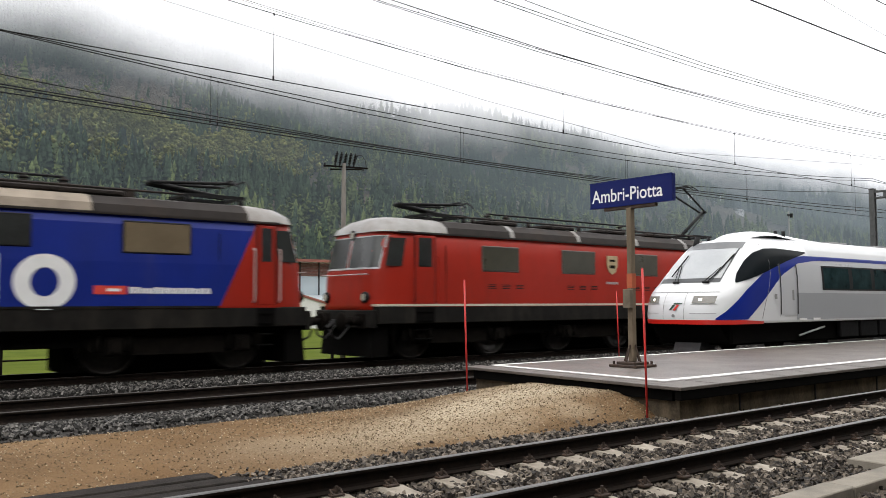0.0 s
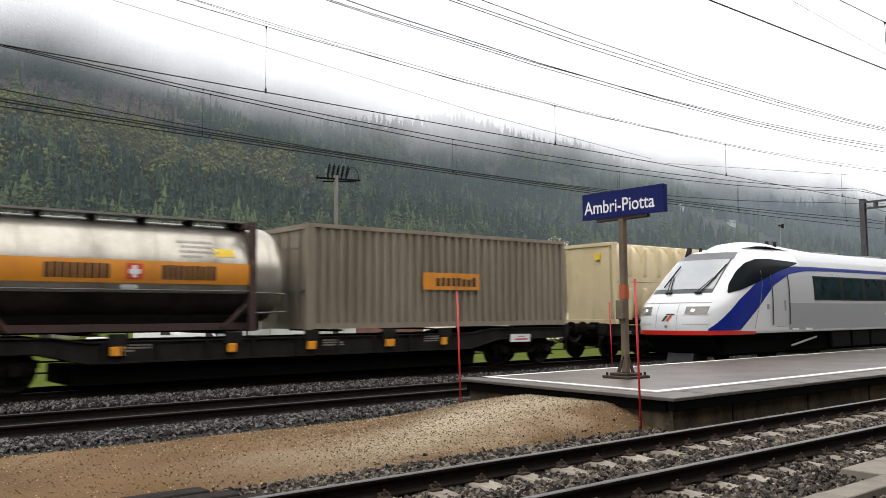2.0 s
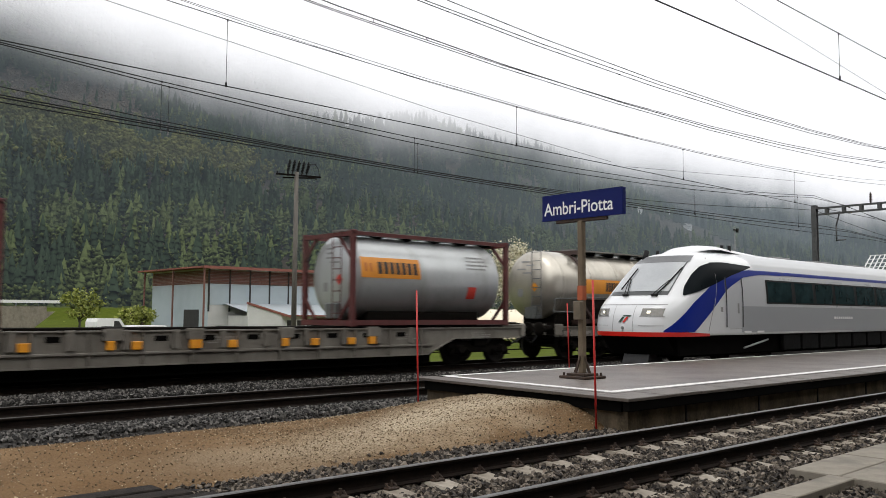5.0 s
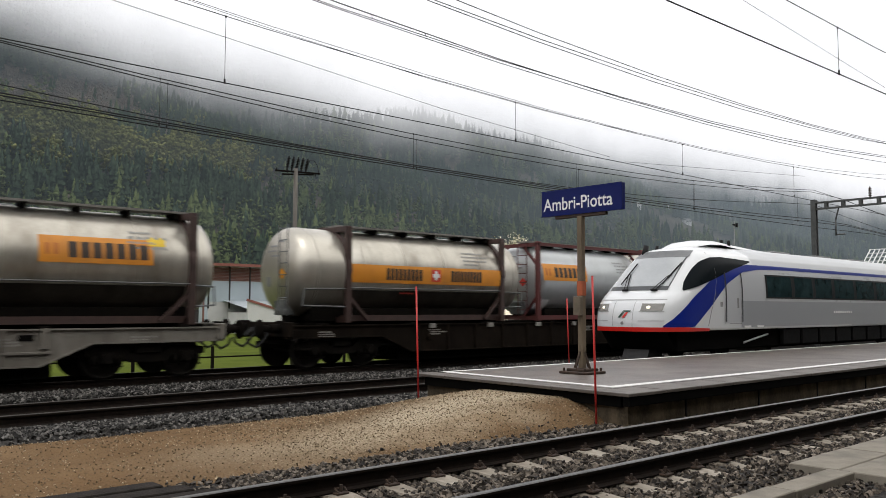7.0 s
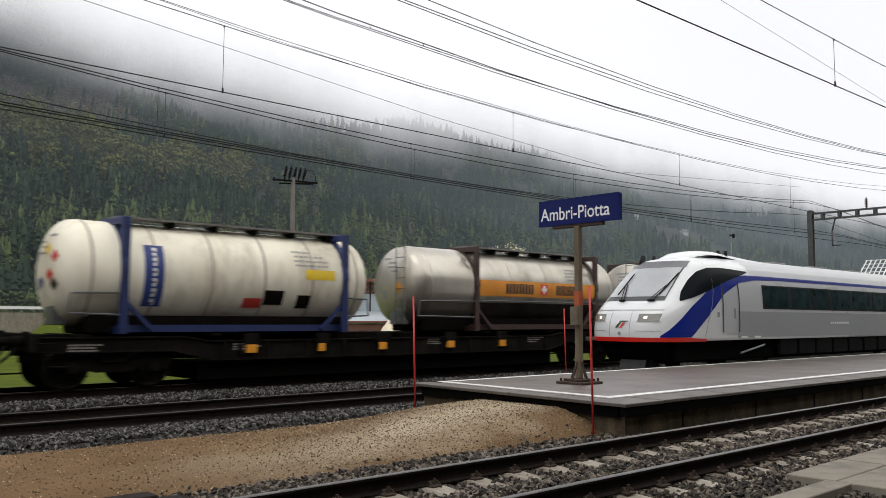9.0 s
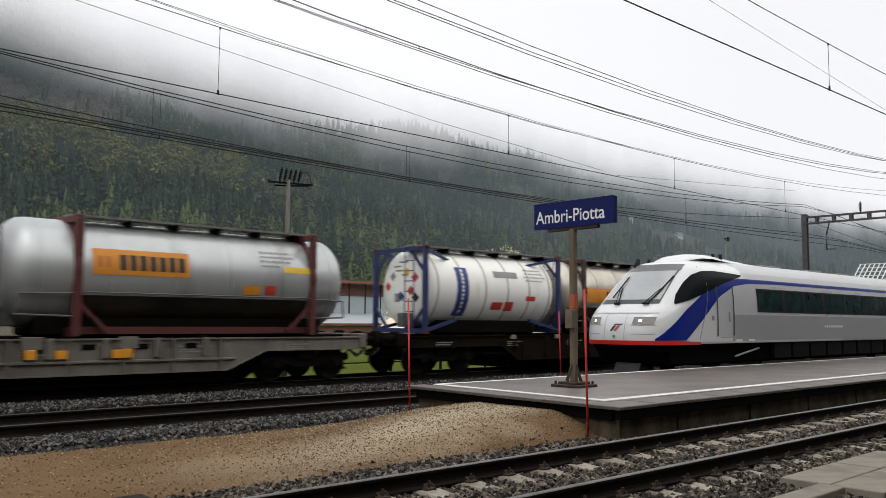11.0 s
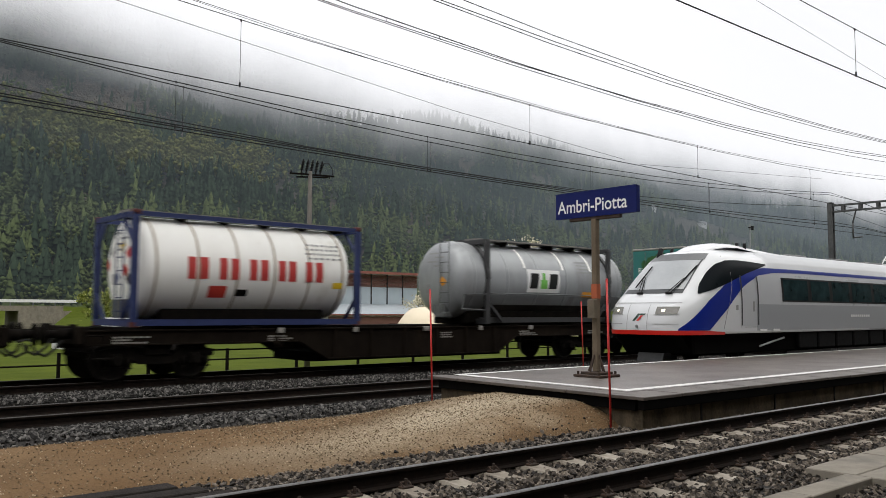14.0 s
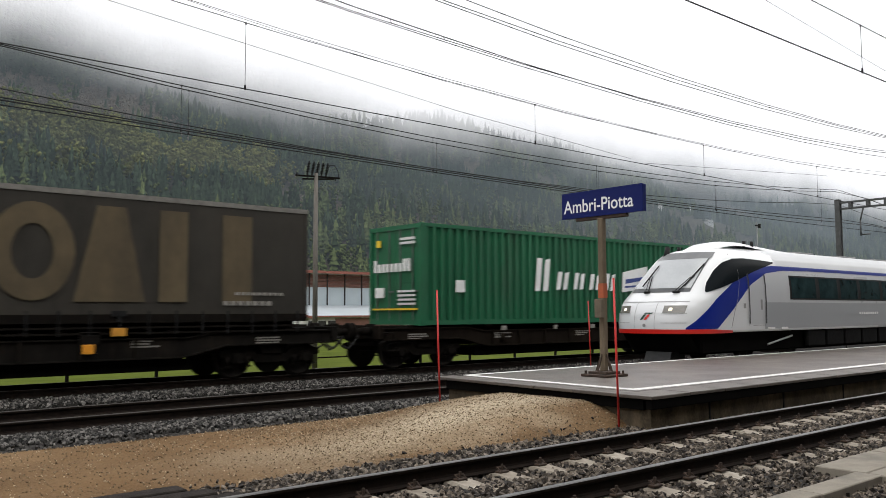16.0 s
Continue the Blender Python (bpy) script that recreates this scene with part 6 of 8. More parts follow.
def locomotive(s0, s1, label, skin, roof_cab, windows, doors, blue=False):
    """An electric locomotive from s0 to s1 over its body."""
    c = (s0 + s1) / 2
    h = (s1 - s0) / 2
    t = ride(thing("electric_locomotive", label, "locomotive", pose(0, 0, 0), "locomotives of the freight train"), c)
    W = 1.47
    levels = [1.30, 1.48, 1.9, 2.32, 2.4, 2.8, 3.2, 3.42, 3.5]
    inw = {1.30: 0, 1.48: 0, 1.9: 0, 2.32: 0, 2.4: 0.0, 2.8: 0.02, 3.2: 0.05, 3.42: 0.14, 3.5: 0.26}

    def ring(z):
        w = W - inw[z]
        nx = nose_x(z)
        pts = []
        for e in (-1, 1):
            f = h - nx
            q = [(f - 0.95, w), (f - 0.5, w - 0.03), (f - 0.18, w - 0.16), (f - 0.04, w - 0.42), (f, w * 0.45), (f, 0)]
            side = [(e * a, -b) for a, b in q]
            pts.append(side)
        a = pts[0] + [(x, -y) for x, y in pts[0][::-1][1:]]      # front end, -y round to +y
        b = pts[1] + [(x, -y) for x, y in pts[1][::-1][1:]]
        return [(x, y, z) for x, y in a + b[::-1]]
    m = M().loft([ring(z) for z in levels], 0, True, True, True)
    body = part("body", m, skin, t)
    # sheet-metal joints
    jt = M()
    for x in (-h + 1.35, -h + 2.35, h - 2.35, h - 1.35):
        jt.box(x - 0.008, x + 0.008, -W - 0.004, -W + 0.01, 1.5, 3.1)
    part("panel_joint", jt, LOCO_GREY, body)
    # roof: pale cab roofs, dark ribbed middle
    rb = 1.65 if blue else 2.55
    for e in (-1, 1):
        rm = M()
        st = []
        for z, w, nx in ((3.42, W - 0.10, nose_x(3.42) - 0.06), (3.6, W - 0.17, nose_x(3.5) + 0.02), (3.78, W - 0.42, nose_x(3.5) + 0.25), (3.88, W - 0.85, nose_x(3.5) + 0.5)):
            f = h - nx
            back = h - rb
            q = [(back, w), (f - 0.5, w), (f - 0.16, w - 0.14), (f - 0.03, w - 0.45), (f, 0)]
            side = [(e * a, -b) for a, b in q]
            st.append([(x, y, z) for x, y in side + [(x, -y) for x, y in side[::-1][1:]]])
        rm.loft(st, 0, True, False)
        rm.add(st[-1], [tuple(range(len(st[-1])))])
        part("cab_roof", rm, roof_cab, t, "pale weathered cab roof")
    rr = [(-W + 0.10, 3.42), (-W + 0.16, 3.62), (-W + 0.40, 3.80), (-W + 0.8, 3.87), (W - 0.8, 3.87), (W - 0.40, 3.80), (W - 0.16, 3.62), (W - 0.10, 3.42)]
    part("roof", M().loft([[(x, y, z) for y, z in rr] for x in (-h + rb - 0.05, 0, h - rb + 0.05)], 0, False, False), LOCO_ROOF, t)
    for x in () if blue else (s - c for s in (17.13, 20.04, 22.97, 25.77)):
        part("roof_strap", M().loft([[(x + d, y * 1.004, z + 0.012) for y, z in rr] for d in (-0.09, 0.09)], 0, False, False), ROOF_PALE, t, "pale roof joint strip")
    part("gutter", M().box(-h + 0.8, h - 0.8, -W + 0.04, -W + 0.10, 3.39, 3.44).box(-h + 0.8, h - 0.8, W - 0.10, W - 0.04, 3.39, 3.44), LOCO_ROOF, t)
    # skirt and line
    part("skirt", M().box(-h + 0.12, h - 0.12, -W - 0.004, W + 0.004, 0.98, 1.44, b=0.02), LOCO_GREY, t)
    if not blue:
        part("white_line", M().box(-h + 0.1, h - 0.1, -W - 0.012, W + 0.012, 1.44, 1.50), mat("cream_line", (0.6, 0.54, 0.44), (0.45, 0.4, 0.32), 0.6), t, "cream waist line")
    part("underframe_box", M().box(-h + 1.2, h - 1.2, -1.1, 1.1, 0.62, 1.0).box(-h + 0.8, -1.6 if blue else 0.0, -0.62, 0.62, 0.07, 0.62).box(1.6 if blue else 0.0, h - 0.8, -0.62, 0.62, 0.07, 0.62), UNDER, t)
    # engine-room windows
    for x0, x1, z0, z1 in windows:
        f = part("window_frame", M().box(x0 - 0.04, x1 + 0.04, -W - 0.012, -W + 0.03, z0 - 0.04, z1 + 0.04, b=0.02), mat("dull_window_frame", (0.10, 0.09, 0.08), (0.06, 0.055, 0.05), 0.6) if not blue else BLACK, t)
        part("window_pane", M().box(x0, x1, -W - 0.02, -W - 0.01, z0, z1), BODY_GLASS if not blue else TAN_GLASS if x0 > 0 else CAB_GLASS, f, "dusty engine-room pane")
    for x0, x1, z0, z1 in (windows if not blue else windows[:0]):
        for dx in (0.2, 0.75, 1.3):
            if x0 + dx < x1 + 0.5:
                lv = part("louvre", M().box(x0 + dx - 0.02, x0 + dx + 0.32, -W - 0.005, -W + 0.01, z0 - 0.53, z0 - 0.385), LOCO_RED, t)
                for k in range(3):
                    part("slot", M().box(x0 + dx, x0 + dx + 0.3, -W - 0.009, -W + 0.01, z0 - 0.42 - k * 0.05, z0 - 0.395 - k * 0.05), BLACK, lv)
    # cab doors with windows, rails and steps
    for x0, x1 in doors:
        d = part("cab_door", M().box(x0, x1, -W - 0.010, -W + 0.03, 1.5, 3.34, b=0.01), LOCO_RED, t)
        part("door_window", M().box(x0 + 0.1, x1 - 0.1, -W - 0.016, -W - 0.006, 2.5, 3.28, b=0.004), CAB_GLASS, d)
        part("door_joint", M().box(x0 - 0.015, x0, -W - 0.012, -W + 0.02, 1.5, 3.34).box(x1, x1 + 0.015, -W - 0.012, -W + 0.02, 1.5, 3.34), BLACK, d)
        for x in (x0 - 0.09, x1 + 0.09):
            part("handrail", M().path([(x, -W, 1.55), (x, -W - 0.07, 1.6), (x, -W - 0.07, 2.75), (x, -W, 2.8)], 0.022 if blue else 0.014, 6), mat("pale_handrail", (0.45, 0.32, 0.30), (0.36, 0.25, 0.23), 0.5) if blue else LOCO_RED, t)
        s = M()
        for z in (0.55, 0.8, 1.05, 1.28):
            s.box(x0 + 0.05, x1 - 0.05, -W - 0.03, -W + 0.15, z, z + 0.03)
        part("steps", s, UNDER, t)
        part("step_well", M().box(x0, x1, -W - 0.006, -W + 0.02, 1.0, 1.42), UNDER, t)
    # cab fronts
    for e in (-1, 1):
        def face(y0, y1, z0, z1, off, n=6):
            def f(u, v):
                z = z0 + (z1 - z0) * v
                y = y0 + (y1 - y0) * u
                ay = abs(y)
                w = W - 0.05 * smooth(2.4, 3.2, z)
                back = 0.0 if ay < w * 0.45 else 0.04 * ((ay - w * .45) / (w - 0.42 - w * .45)) if ay < w - 0.42 else 0.04 + 0.14 * ((ay - (w - 0.42)) / 0.26) if ay < w - 0.16 else 0.18 + 0.32 * ((ay - (w - 0.16)) / 0.13)
                return (e * (h - nose_x(z) - back + off), y, z)
            return M().sheet(f, n, 4)
        part("windscreen", face(-1.28, -0.06, 2.46, 3.30, 0.012, 12), CAB_GLASS, t, "tall cab windscreen")
        part("windscreen", face(0.06, 1.28, 2.46, 3.30, 0.012, 12), CAB_GLASS, t, "tall cab windscreen")
        for sy in (-1, 1):
            q = M().sheet(lambda u, v: (e * (h - nose_x(2.5 + 0.75 * v) - 0.25 - 0.50 * u), sy * (W - 0.05 * smooth(2.4, 3.2, 2.5 + 0.75 * v) + 0.012 - 0.06 * (1 - u) ** 2), 2.5 + 0.75 * v), 5, 4)
            part("corner_window", q, CAB_GLASS, t)
        tr = M()
        for y0, y1, z0, z1 in ((-1.3, 1.3, 2.42, 2.47), (-1.3, 1.3, 3.29, 3.32), (-0.06, -0.03, 2.47, 3.29), (0.03, 0.06, 2.47, 3.29), (-1.3, -1.27, 2.47, 3.29), (1.27, 1.3, 2.47, 3.29)):
            q = face(y0, y1, z0, z1, 0.015, 12)
            tr.add(q.v, q.f)
        part("windscreen_trim", tr, ALU, t)
        part("wiper", M().rod((e * (h - 0.2), -0.5, 2.45), (e * (h - 0.42), -0.62, 3.0), 0.012, 5).rod((e * (h - 0.2), 0.5, 2.45), (e * (h - 0.42), 0.38, 3.0), 0.012, 5), BLACK, t)
        for y, z in ((-0.95, 1.68), (0.95, 1.68), (0.0, 3.36)):
            x = h - nose_x(z)
            lp = part("headlight", M().lathe_x([(e * (x - 0.25), 0.16), (e * (x + 0.02), 0.15), (e * (x + 0.05), 0.13)] if e > 0 else [(e * (x + 0.05), 0.13), (e * (x + 0.02), 0.15), (e * (x - 0.25), 0.16)], y, z, 14), BLACK, t)
            part("lens", M().lathe_x([(e * (x + 0.04), 0.105), (e * (x + 0.06), 0.09)] if e > 0 else [(e * (x + 0.06), 0.09), (e * (x + 0.04), 0.105)], y, z, 14), LAMP, lp)
        part("buffer_beam", M().box(min(e * (h - 0.1), e * (h + 0.05)), max(e * (h - 0.1), e * (h + 0.05)), -1.42, 1.42, 0.88, 1.34, b=0.02), LOCO_GREY, t)
        for y in (-0.87, 0.87):
            add("buffer", BUFFER, t, pose(e * (h + 0.05), y, 1.06, 0, 0, 0 if e > 0 else 180))
        couple(t, pose(e * (h + 0.05), 0, 1.04, 0, 0, 0 if e > 0 else 180))
        part("snow_plough", M().prism([(e * (h - 0.55), 0.12), (e * (h - 0.02), 0.12), (e * (h - 0.1), 0.9), (e * (h - 0.55), 0.9)], -1.25, 1.25), UNDER, t)
        part("cab_handrail", M().path([(e * (h - 0.02), -1.1, 2.28), (e * (h + 0.05), -1.1, 2.28), (e * (h + 0.05), 1.1, 2.28), (e * (h - 0.02), 1.1, 2.28)], 0.016, 6), ALU, t)
    # bogies
    bx = (-h + 3.1, 0, h - 3.1) if not blue else (-h + 3.1, h - 3.1)
    for x in bx:
        b = part("bogie", M().prism([(-2.0, 0.55), (-2.0, 0.8), (2.0, 0.8), (2.0, 0.55), (0.9, 0.42), (-0.9, 0.42)], -1.16, -1.04).prism([(-2.0, 0.55), (-2.0, 0.8), (2.0, 0.8), (2.0, 0.55), (0.9, 0.42), (-0.9, 0.42)], 1.04, 1.16).box(-0.4, 0.4, -1.1, 1.1, 0.4, 0.75), STEEL_DARK, t, at=pose(x, 0, 0))
        for dx in (-1.45, 1.45):
            w = add("wheelset", WHEEL_63, b, pose(dx, 0, 0.63))
            WHEELS.append((w, dx, 0.63))
            part("axle_box", M().box(dx - 0.2, dx + 0.2, -1.28, -1.05, 0.42, 0.82, b=0.04).rod((dx, -1.28, 0.62), (dx, -1.34, 0.62), 0.13, 12).rod((dx - 0.32, -1.16, 0.5), (dx - 0.32, -1.16, 0.85), 0.09, 10).rod((dx + 0.32, -1.16, 0.5), (dx + 0.32, -1.16, 0.85), 0.09, 10), STEEL_DARK, b)
        for e in (-1, 1):
            part("sand_pipe", M().rod((e * 1.9, -0.9, 0.9), (e * 2.05, -0.78, 0.12), 0.03, 6), STEEL_DARK, b)
    # roof gear
    eq = M()
    for x in np.linspace(-h + 4.2, h - 4.2, 9):
        eq.rod((x, -0.45, 3.87), (x, -0.45, 4.03), 0.07, 8)
    eq.rod((-h + 4.2, -0.45, 4.06), (h - 4.2, -0.45, 4.06), 0.03, 6)
    for x in np.linspace(-h + 5.0, h - 5.0, 4):
        eq.box(x - 0.7, x + 0.7, -0.85, 0.75, 3.86, 3.98, b=0.03)
        eq.box(x + 0.9, x + 1.15, -0.3, 0.3, 3.86, 4.12, b=0.03)
    part("roof_gear", eq, LOCO_ROOF, t, "dark roof conductors and resistor boxes")
    for y in (-0.98, 0.98):
        rail = M().rod((-h + 3.0, y, 3.99), (h - 3.0, y, 3.99), 0.025, 6)
        for x in np.arange(-h + 3.2, h - 3.0, 1.3):
            rail.rod((x, y, 3.76), (x, y, 3.99), 0.02, 5)
        part("roof_rail", rail, LOCO_ROOF, t, "dark pipe along the roof edge")
    for x in (-h + 5.3, -h + 6.1, h - 6.1, h - 5.3):
        ins = M().rod((x, 0.1, 3.86), (x, 0.1, 4.3), 0.05, 8)
        for k in range(5):
            ins.rod((x, 0.1, 3.93 + 0.07 * k), (x, 0.1, 3.965 + 0.07 * k), 0.12, 10)
        part("insulator", ins, LOCO_ROOF, t, "ribbed dark roof insulator")
    part("busbar", M().rod((-h + 5.3, 0.1, 4.3), (h - 5.3, 0.1, 4.3), 0.03, 6), BLACK, t)
    if blue:
        part("roof_cover", M().loft([[(x, y * 1.003, z + 0.008) for y, z in rr] for x in (-h + 3.4, 1.9)], 0, False, False), mat("tan_roof_cover", (0.26, 0.215, 0.165), (0.17, 0.135, 0.10), 0.6, 0, 2, 40, 0.08, dirt=(0.07, 0.05, 0.04), dirt_amt=0.4), t, "tan weathered roof cover")
    return t


def pantograph(t, x, up, e=1):
    """A single-arm current collector; e: which way its knee points."""
    p = part("pantograph", M().box(x - 0.75, x + 0.75, -0.55, -0.47, 4.02, 4.1).box(x - 0.75, x + 0.75, 0.47, 0.55, 4.02, 4.1).box(x - 0.72, x - 0.62, -0.5, 0.5, 4.02, 4.1).box(x + 0.62, x + 0.72, -0.5, 0.5, 4.02, 4.1)
             .rod((x - 0.65, -0.5, 3.86), (x - 0.65, -0.5, 4.03), 0.07, 8).rod((x + 0.65, -0.5, 3.86), (x + 0.65, -0.5, 4.03), 0.07, 8).rod((x - 0.65, 0.5, 3.86), (x - 0.65, 0.5, 4.03), 0.07, 8).rod((x + 0.65, 0.5, 3.86), (x + 0.65, 0.5, 4.03), 0.07, 8), BLACK, t, "dark pantograph base")
    if up:
        knee, head = (x + e * 1.0, 5.1), (x - e * 0.85, 5.88)
    else:
        knee, head = (x + e * 1.4, 4.34), (x - e * 0.5, 4.42)
    part("lower_arm", M().rod((x - e * 0.45, 0, 4.1), (knee[0], 0, knee[1]), 0.065, 8).rod((x - e * 0.1, 0, 4.08), (knee[0] + e * 0.1, 0, knee[1] - 0.06), 0.02, 6), BLACK, p)
    part("upper_arm", M().rod((knee[0], -0.12, knee[1]), (head[0], -0.4, head[1]), 0.04, 8).rod((knee[0], 0.12, knee[1]), (head[0], 0.4, head[1]), 0.04, 8).rod((knee[0], -0.15, knee[1]), (knee[0], 0.15, knee[1]), 0.05, 8), BLACK, p)
    hd = M()
    for dx in (-0.16, 0.16):
        hd.path([(head[0] + dx, -0.95, head[1] - 0.14), (head[0] + dx, -0.7, head[1] + 0.03), (head[0] + dx, 0.7, head[1] + 0.03), (head[0] + dx, 0.95, head[1] - 0.14)], 0.022, 6)
    hd.rod((head[0] - 0.16, -0.4, head[1]), (head[0] + 0.16, -0.4, head[1]), 0.018, 6).rod((head[0] - 0.16, 0.4, head[1]), (head[0] + 0.16, 0.4, head[1]), 0.018, 6)
    part("collector_head", hd, BLACK, p)


c6 = (12.14 + 29.95) / 2
re6 = locomotive(12.14, 29.95, "red six-axle electric locomotive with dark roof", LOCO_RED, ROOF_PALE,
                 [(a - c6, b - c6, 2.45, 3.12) for a, b in ((15.85, 17.25), (19.17, 20.65), (22.43, 23.9), (25.66, 27.1))],
                 [(13.43 - c6, 14.1 - c6), (28.74 - c6, 29.3 - c6)])
pantograph(re6, 15.3 - c6, False, -1)
pantograph(re6, 27.9 - c6, True, 1)
sh = M().prism([(21.51 - c6 + dx, z) for dx, z in ((-0.26, 3.05), (0.26, 3.05), (0.26, 2.72), (0.16, 2.52), (0.0, 2.44), (-0.16, 2.52), (-0.26, 2.72))], -1.49, -1.47)
sp = part("crest", sh, mat("crest_cream", (0.42, 0.34, 0.2), (0.3, 0.22, 0.12), 0.5), re6, "cream heraldic crest shape")
part("crest_mark", M().box(21.38 - c6, 21.64 - c6, -1.497, -1.491, 2.86, 2.93).box(21.38 - c6, 21.64 - c6, -1.497, -1.491, 2.64, 2.74), STEEL_DARK, sp)
part("number_bars", bars(M(), 21.2 - c6, 21.8 - c6, 2.12, 2.2, -1.478, 5, 0.7), ALU, re6, "metal number shown as bars")

c4 = (-3.75 + 10.25) / 2
re4 = locomotive(-3.75, 10.25, "blue and red four-axle electric locomotive with white lettering", LOCO_RED, ROOF_PALE,
                 [(5.78 - c4, 7.2 - c4, 2.62, 3.24), (2.5 - c4, 3.95 - c4, 2.68, 3.26)], [(8.83 - c4, 9.3 - c4), (-2.8 - c4, -2.33 - c4)], blue=True)
W4 = -1.474
q = [(-2.0, 1.47), (7.93, 1.47), (8.35, 2.4), (8.85, 3.40), (-2.4, 3.40)]
bl = M()
for zz0, zz1, in ((1.47, 1.9), (1.9, 2.4), (2.4, 2.8), (2.8, 3.2), (3.2, 3.40)):
    wy = lambda z: W4 - 0.004 + (0.05 * max(0, z - 2.4) / 0.8 if z < 3.2 else 0.05 + 0.09 * (z - 3.2) / 0.22)
    xr = lambda z: 7.93 + (z - 1.47) * 0.476
    bl.add([(-2.2 - c4, wy(zz0), zz0), (xr(zz0) - c4, wy(zz0), zz0), (xr(zz1) - c4, wy(zz1), zz1), (-2.2 - c4, wy(zz1), zz1)], [(0, 1, 2, 3)])
part("blue_livery", bl, LOCO_BLUE, re4, "deep blue side livery")
ring = M()
for (cx, rx, rz, x_) in ((4.25, 0.58, 0.56, 0), (2.75, 0.58, 0.56, 0)):
    n = 28
    o = [(cx - c4 + rx * math.cos(2 * math.pi * i / n), W4 - 0.01, 1.96 + rz * math.sin(2 * math.pi * i / n)) for i in range(n)]
    i_ = [(cx - c4 + rx * 0.46 * math.cos(2 * math.pi * i / n), W4 - 0.01, 1.96 + rz * 0.52 * math.sin(2 * math.pi * i / n)) for i in range(n)]
    ring.add(o + i_, [(i, (i + 1) % n, n + (i + 1) % n, n + i) for i in range(n)])
ring.box(3.18 - c4, 3.42 - c4, W4 - 0.012, W4 - 0.006, 1.3, 2.5)
part("company_lettering", ring, PAINT_WHITE, re4, "large white ring-shaped lettering")
lg = part("company_mark", M().box(5.18 - c4, 5.85 - c4, W4 - 0.012, W4 - 0.006, 1.72, 1.9), HAZARD_RED, re4, "red company mark")
part("company_mark_white", M().box(5.45 - c4, 5.72 - c4, W4 - 0.016, W4 - 0.012, 1.78, 1.84), PAINT_WHITE, lg)
part("operator_bars", bars(M(), 5.9 - c4, 7.7 - c4, 1.74, 1.88, W4 - 0.012, 14, 0.75, 0, random.Random(2)), PAINT_WHITE, re4, "white operator name bars")
part("rub_strip", M().box(-3.0 - c4, 7.9 - c4, W4 - 0.012, W4, 1.425, 1.475), LOCO_GREY, re4)
pantograph(re4, 8.2 - c4, False, -1)
pantograph(re4, -0.6 - c4, False, 1)


# ---------------------------------------------------------------- white tilting train
TRAIN_WHITE = mat("white_train_paint", (0.68, 0.692, 0.708), (0.655, 0.667, 0.683), 0.22, 0, 0.8, 40, 0.01, coat=0.4, dirt=(0.55, 0.54, 0.53), dirt_amt=0.1)
TRAIN_SILVER = mat("silver_train_paint", (0.30, 0.312, 0.328), (0.292, 0.304, 0.32), 0.34, 0, 0.5, 40, 0.0, coat=0.3)
TRAIN_BLUE = mat("blue_train_stripe", (0.004, 0.020, 0.235), (0.0035, 0.017, 0.20), 0.35, 0, 0.8, 40, 0.01, coat=0.05, spec=0.25)
TRAIN_RED = mat("red_train_stripe", (0.66, 0.022, 0.014), (0.58, 0.02, 0.013), 0.3, 0, 0.8, 40, 0.01, coat=0.3)
COACH_GLASS = mat("coach_glass", (0.006, 0.009, 0.011), (0.004, 0.006, 0.008), 0.3, 0, 1.5, 20, 0, spec=0.03)
# Lighter teal mottling stands in for reflections in the panes.
PANE_GLASS = mat("teal_pane", (0.003, 0.010, 0.012), (0.022, 0.046, 0.050), 0.12, 0, 2.2, 5, 0, spec=0.06)
# Pale base colour carries the sky's reflection on the windscreen.
SCREEN_GLASS = mat("windscreen_glass", (0.36, 0.38, 0.39), (0.27, 0.285, 0.295), 0.08, 0, 0.8, 20, 0, spec=0.8, coat=0.8)
HEADLAMP = glow("lit_headlamp", (1.0, 0.93, 0.75), 1.2)
ETR_X, NOSE_L, NOSE_P = 19.36, 1.6, 3.0


def etr_front(z):
    """How far behind the tip the centre line of the nose lies, by height."""
    rows = ((0.4, 0.25), (0.95, 0.02), (1.2, 0.0), (1.5, 0.06), (1.7, 0.16), (1.85, 0.30), (1.93, 0.40), (2.07, 0.60), (2.5, 1.10), (3.0, 1.66), (3.25, 1.95), (3.34, 2.25), (3.40, 2.65), (3.45, 3.2), (3.49, 3.9), (3.52, 4.8))
    for (a, b), (c_, d) in zip(rows, rows[1:]):
        if z <= c_:
            return b + (d - b) * max(0.0, (z - a) / (c_ - a))
    return rows[-1][1]


def etr_half(z):
    rows = ((0.4, 1.25), (0.7, 1.36), (1.0, 1.40), (1.6, 1.415), (2.2, 1.41), (2.6, 1.37), (2.9, 1.30), (3.1, 1.20), (3.25, 1.04), (3.36, 0.83), (3.44, 0.58), (3.49, 0.33), (3.52, 0.0))
    for (a, b), (c_, d) in zip(rows, rows[1:]):
        if z <= c_:
            return b + (d - b) * max(0.0, (z - a) / (c_ - a))
    return 0.0


def etr_y(x, z):
    """Half width at x behind the tip and height z."""
    u = min(1.0, max(0.0, (x - etr_front(z)) / NOSE_L))
    return etr_half(z) * (1 - (1 - u) ** NOSE_P) ** (1 / NOSE_P) if u < 1 else etr_half(z)


def etr_x(y, z):
    """Place behind the tip of the surface at y and z."""
    q = min(1.0, abs(y) / max(1e-4, etr_half(z)))
    return etr_front(z) + NOSE_L * (1 - (1 - q ** NOSE_P) ** (1 / NOSE_P))


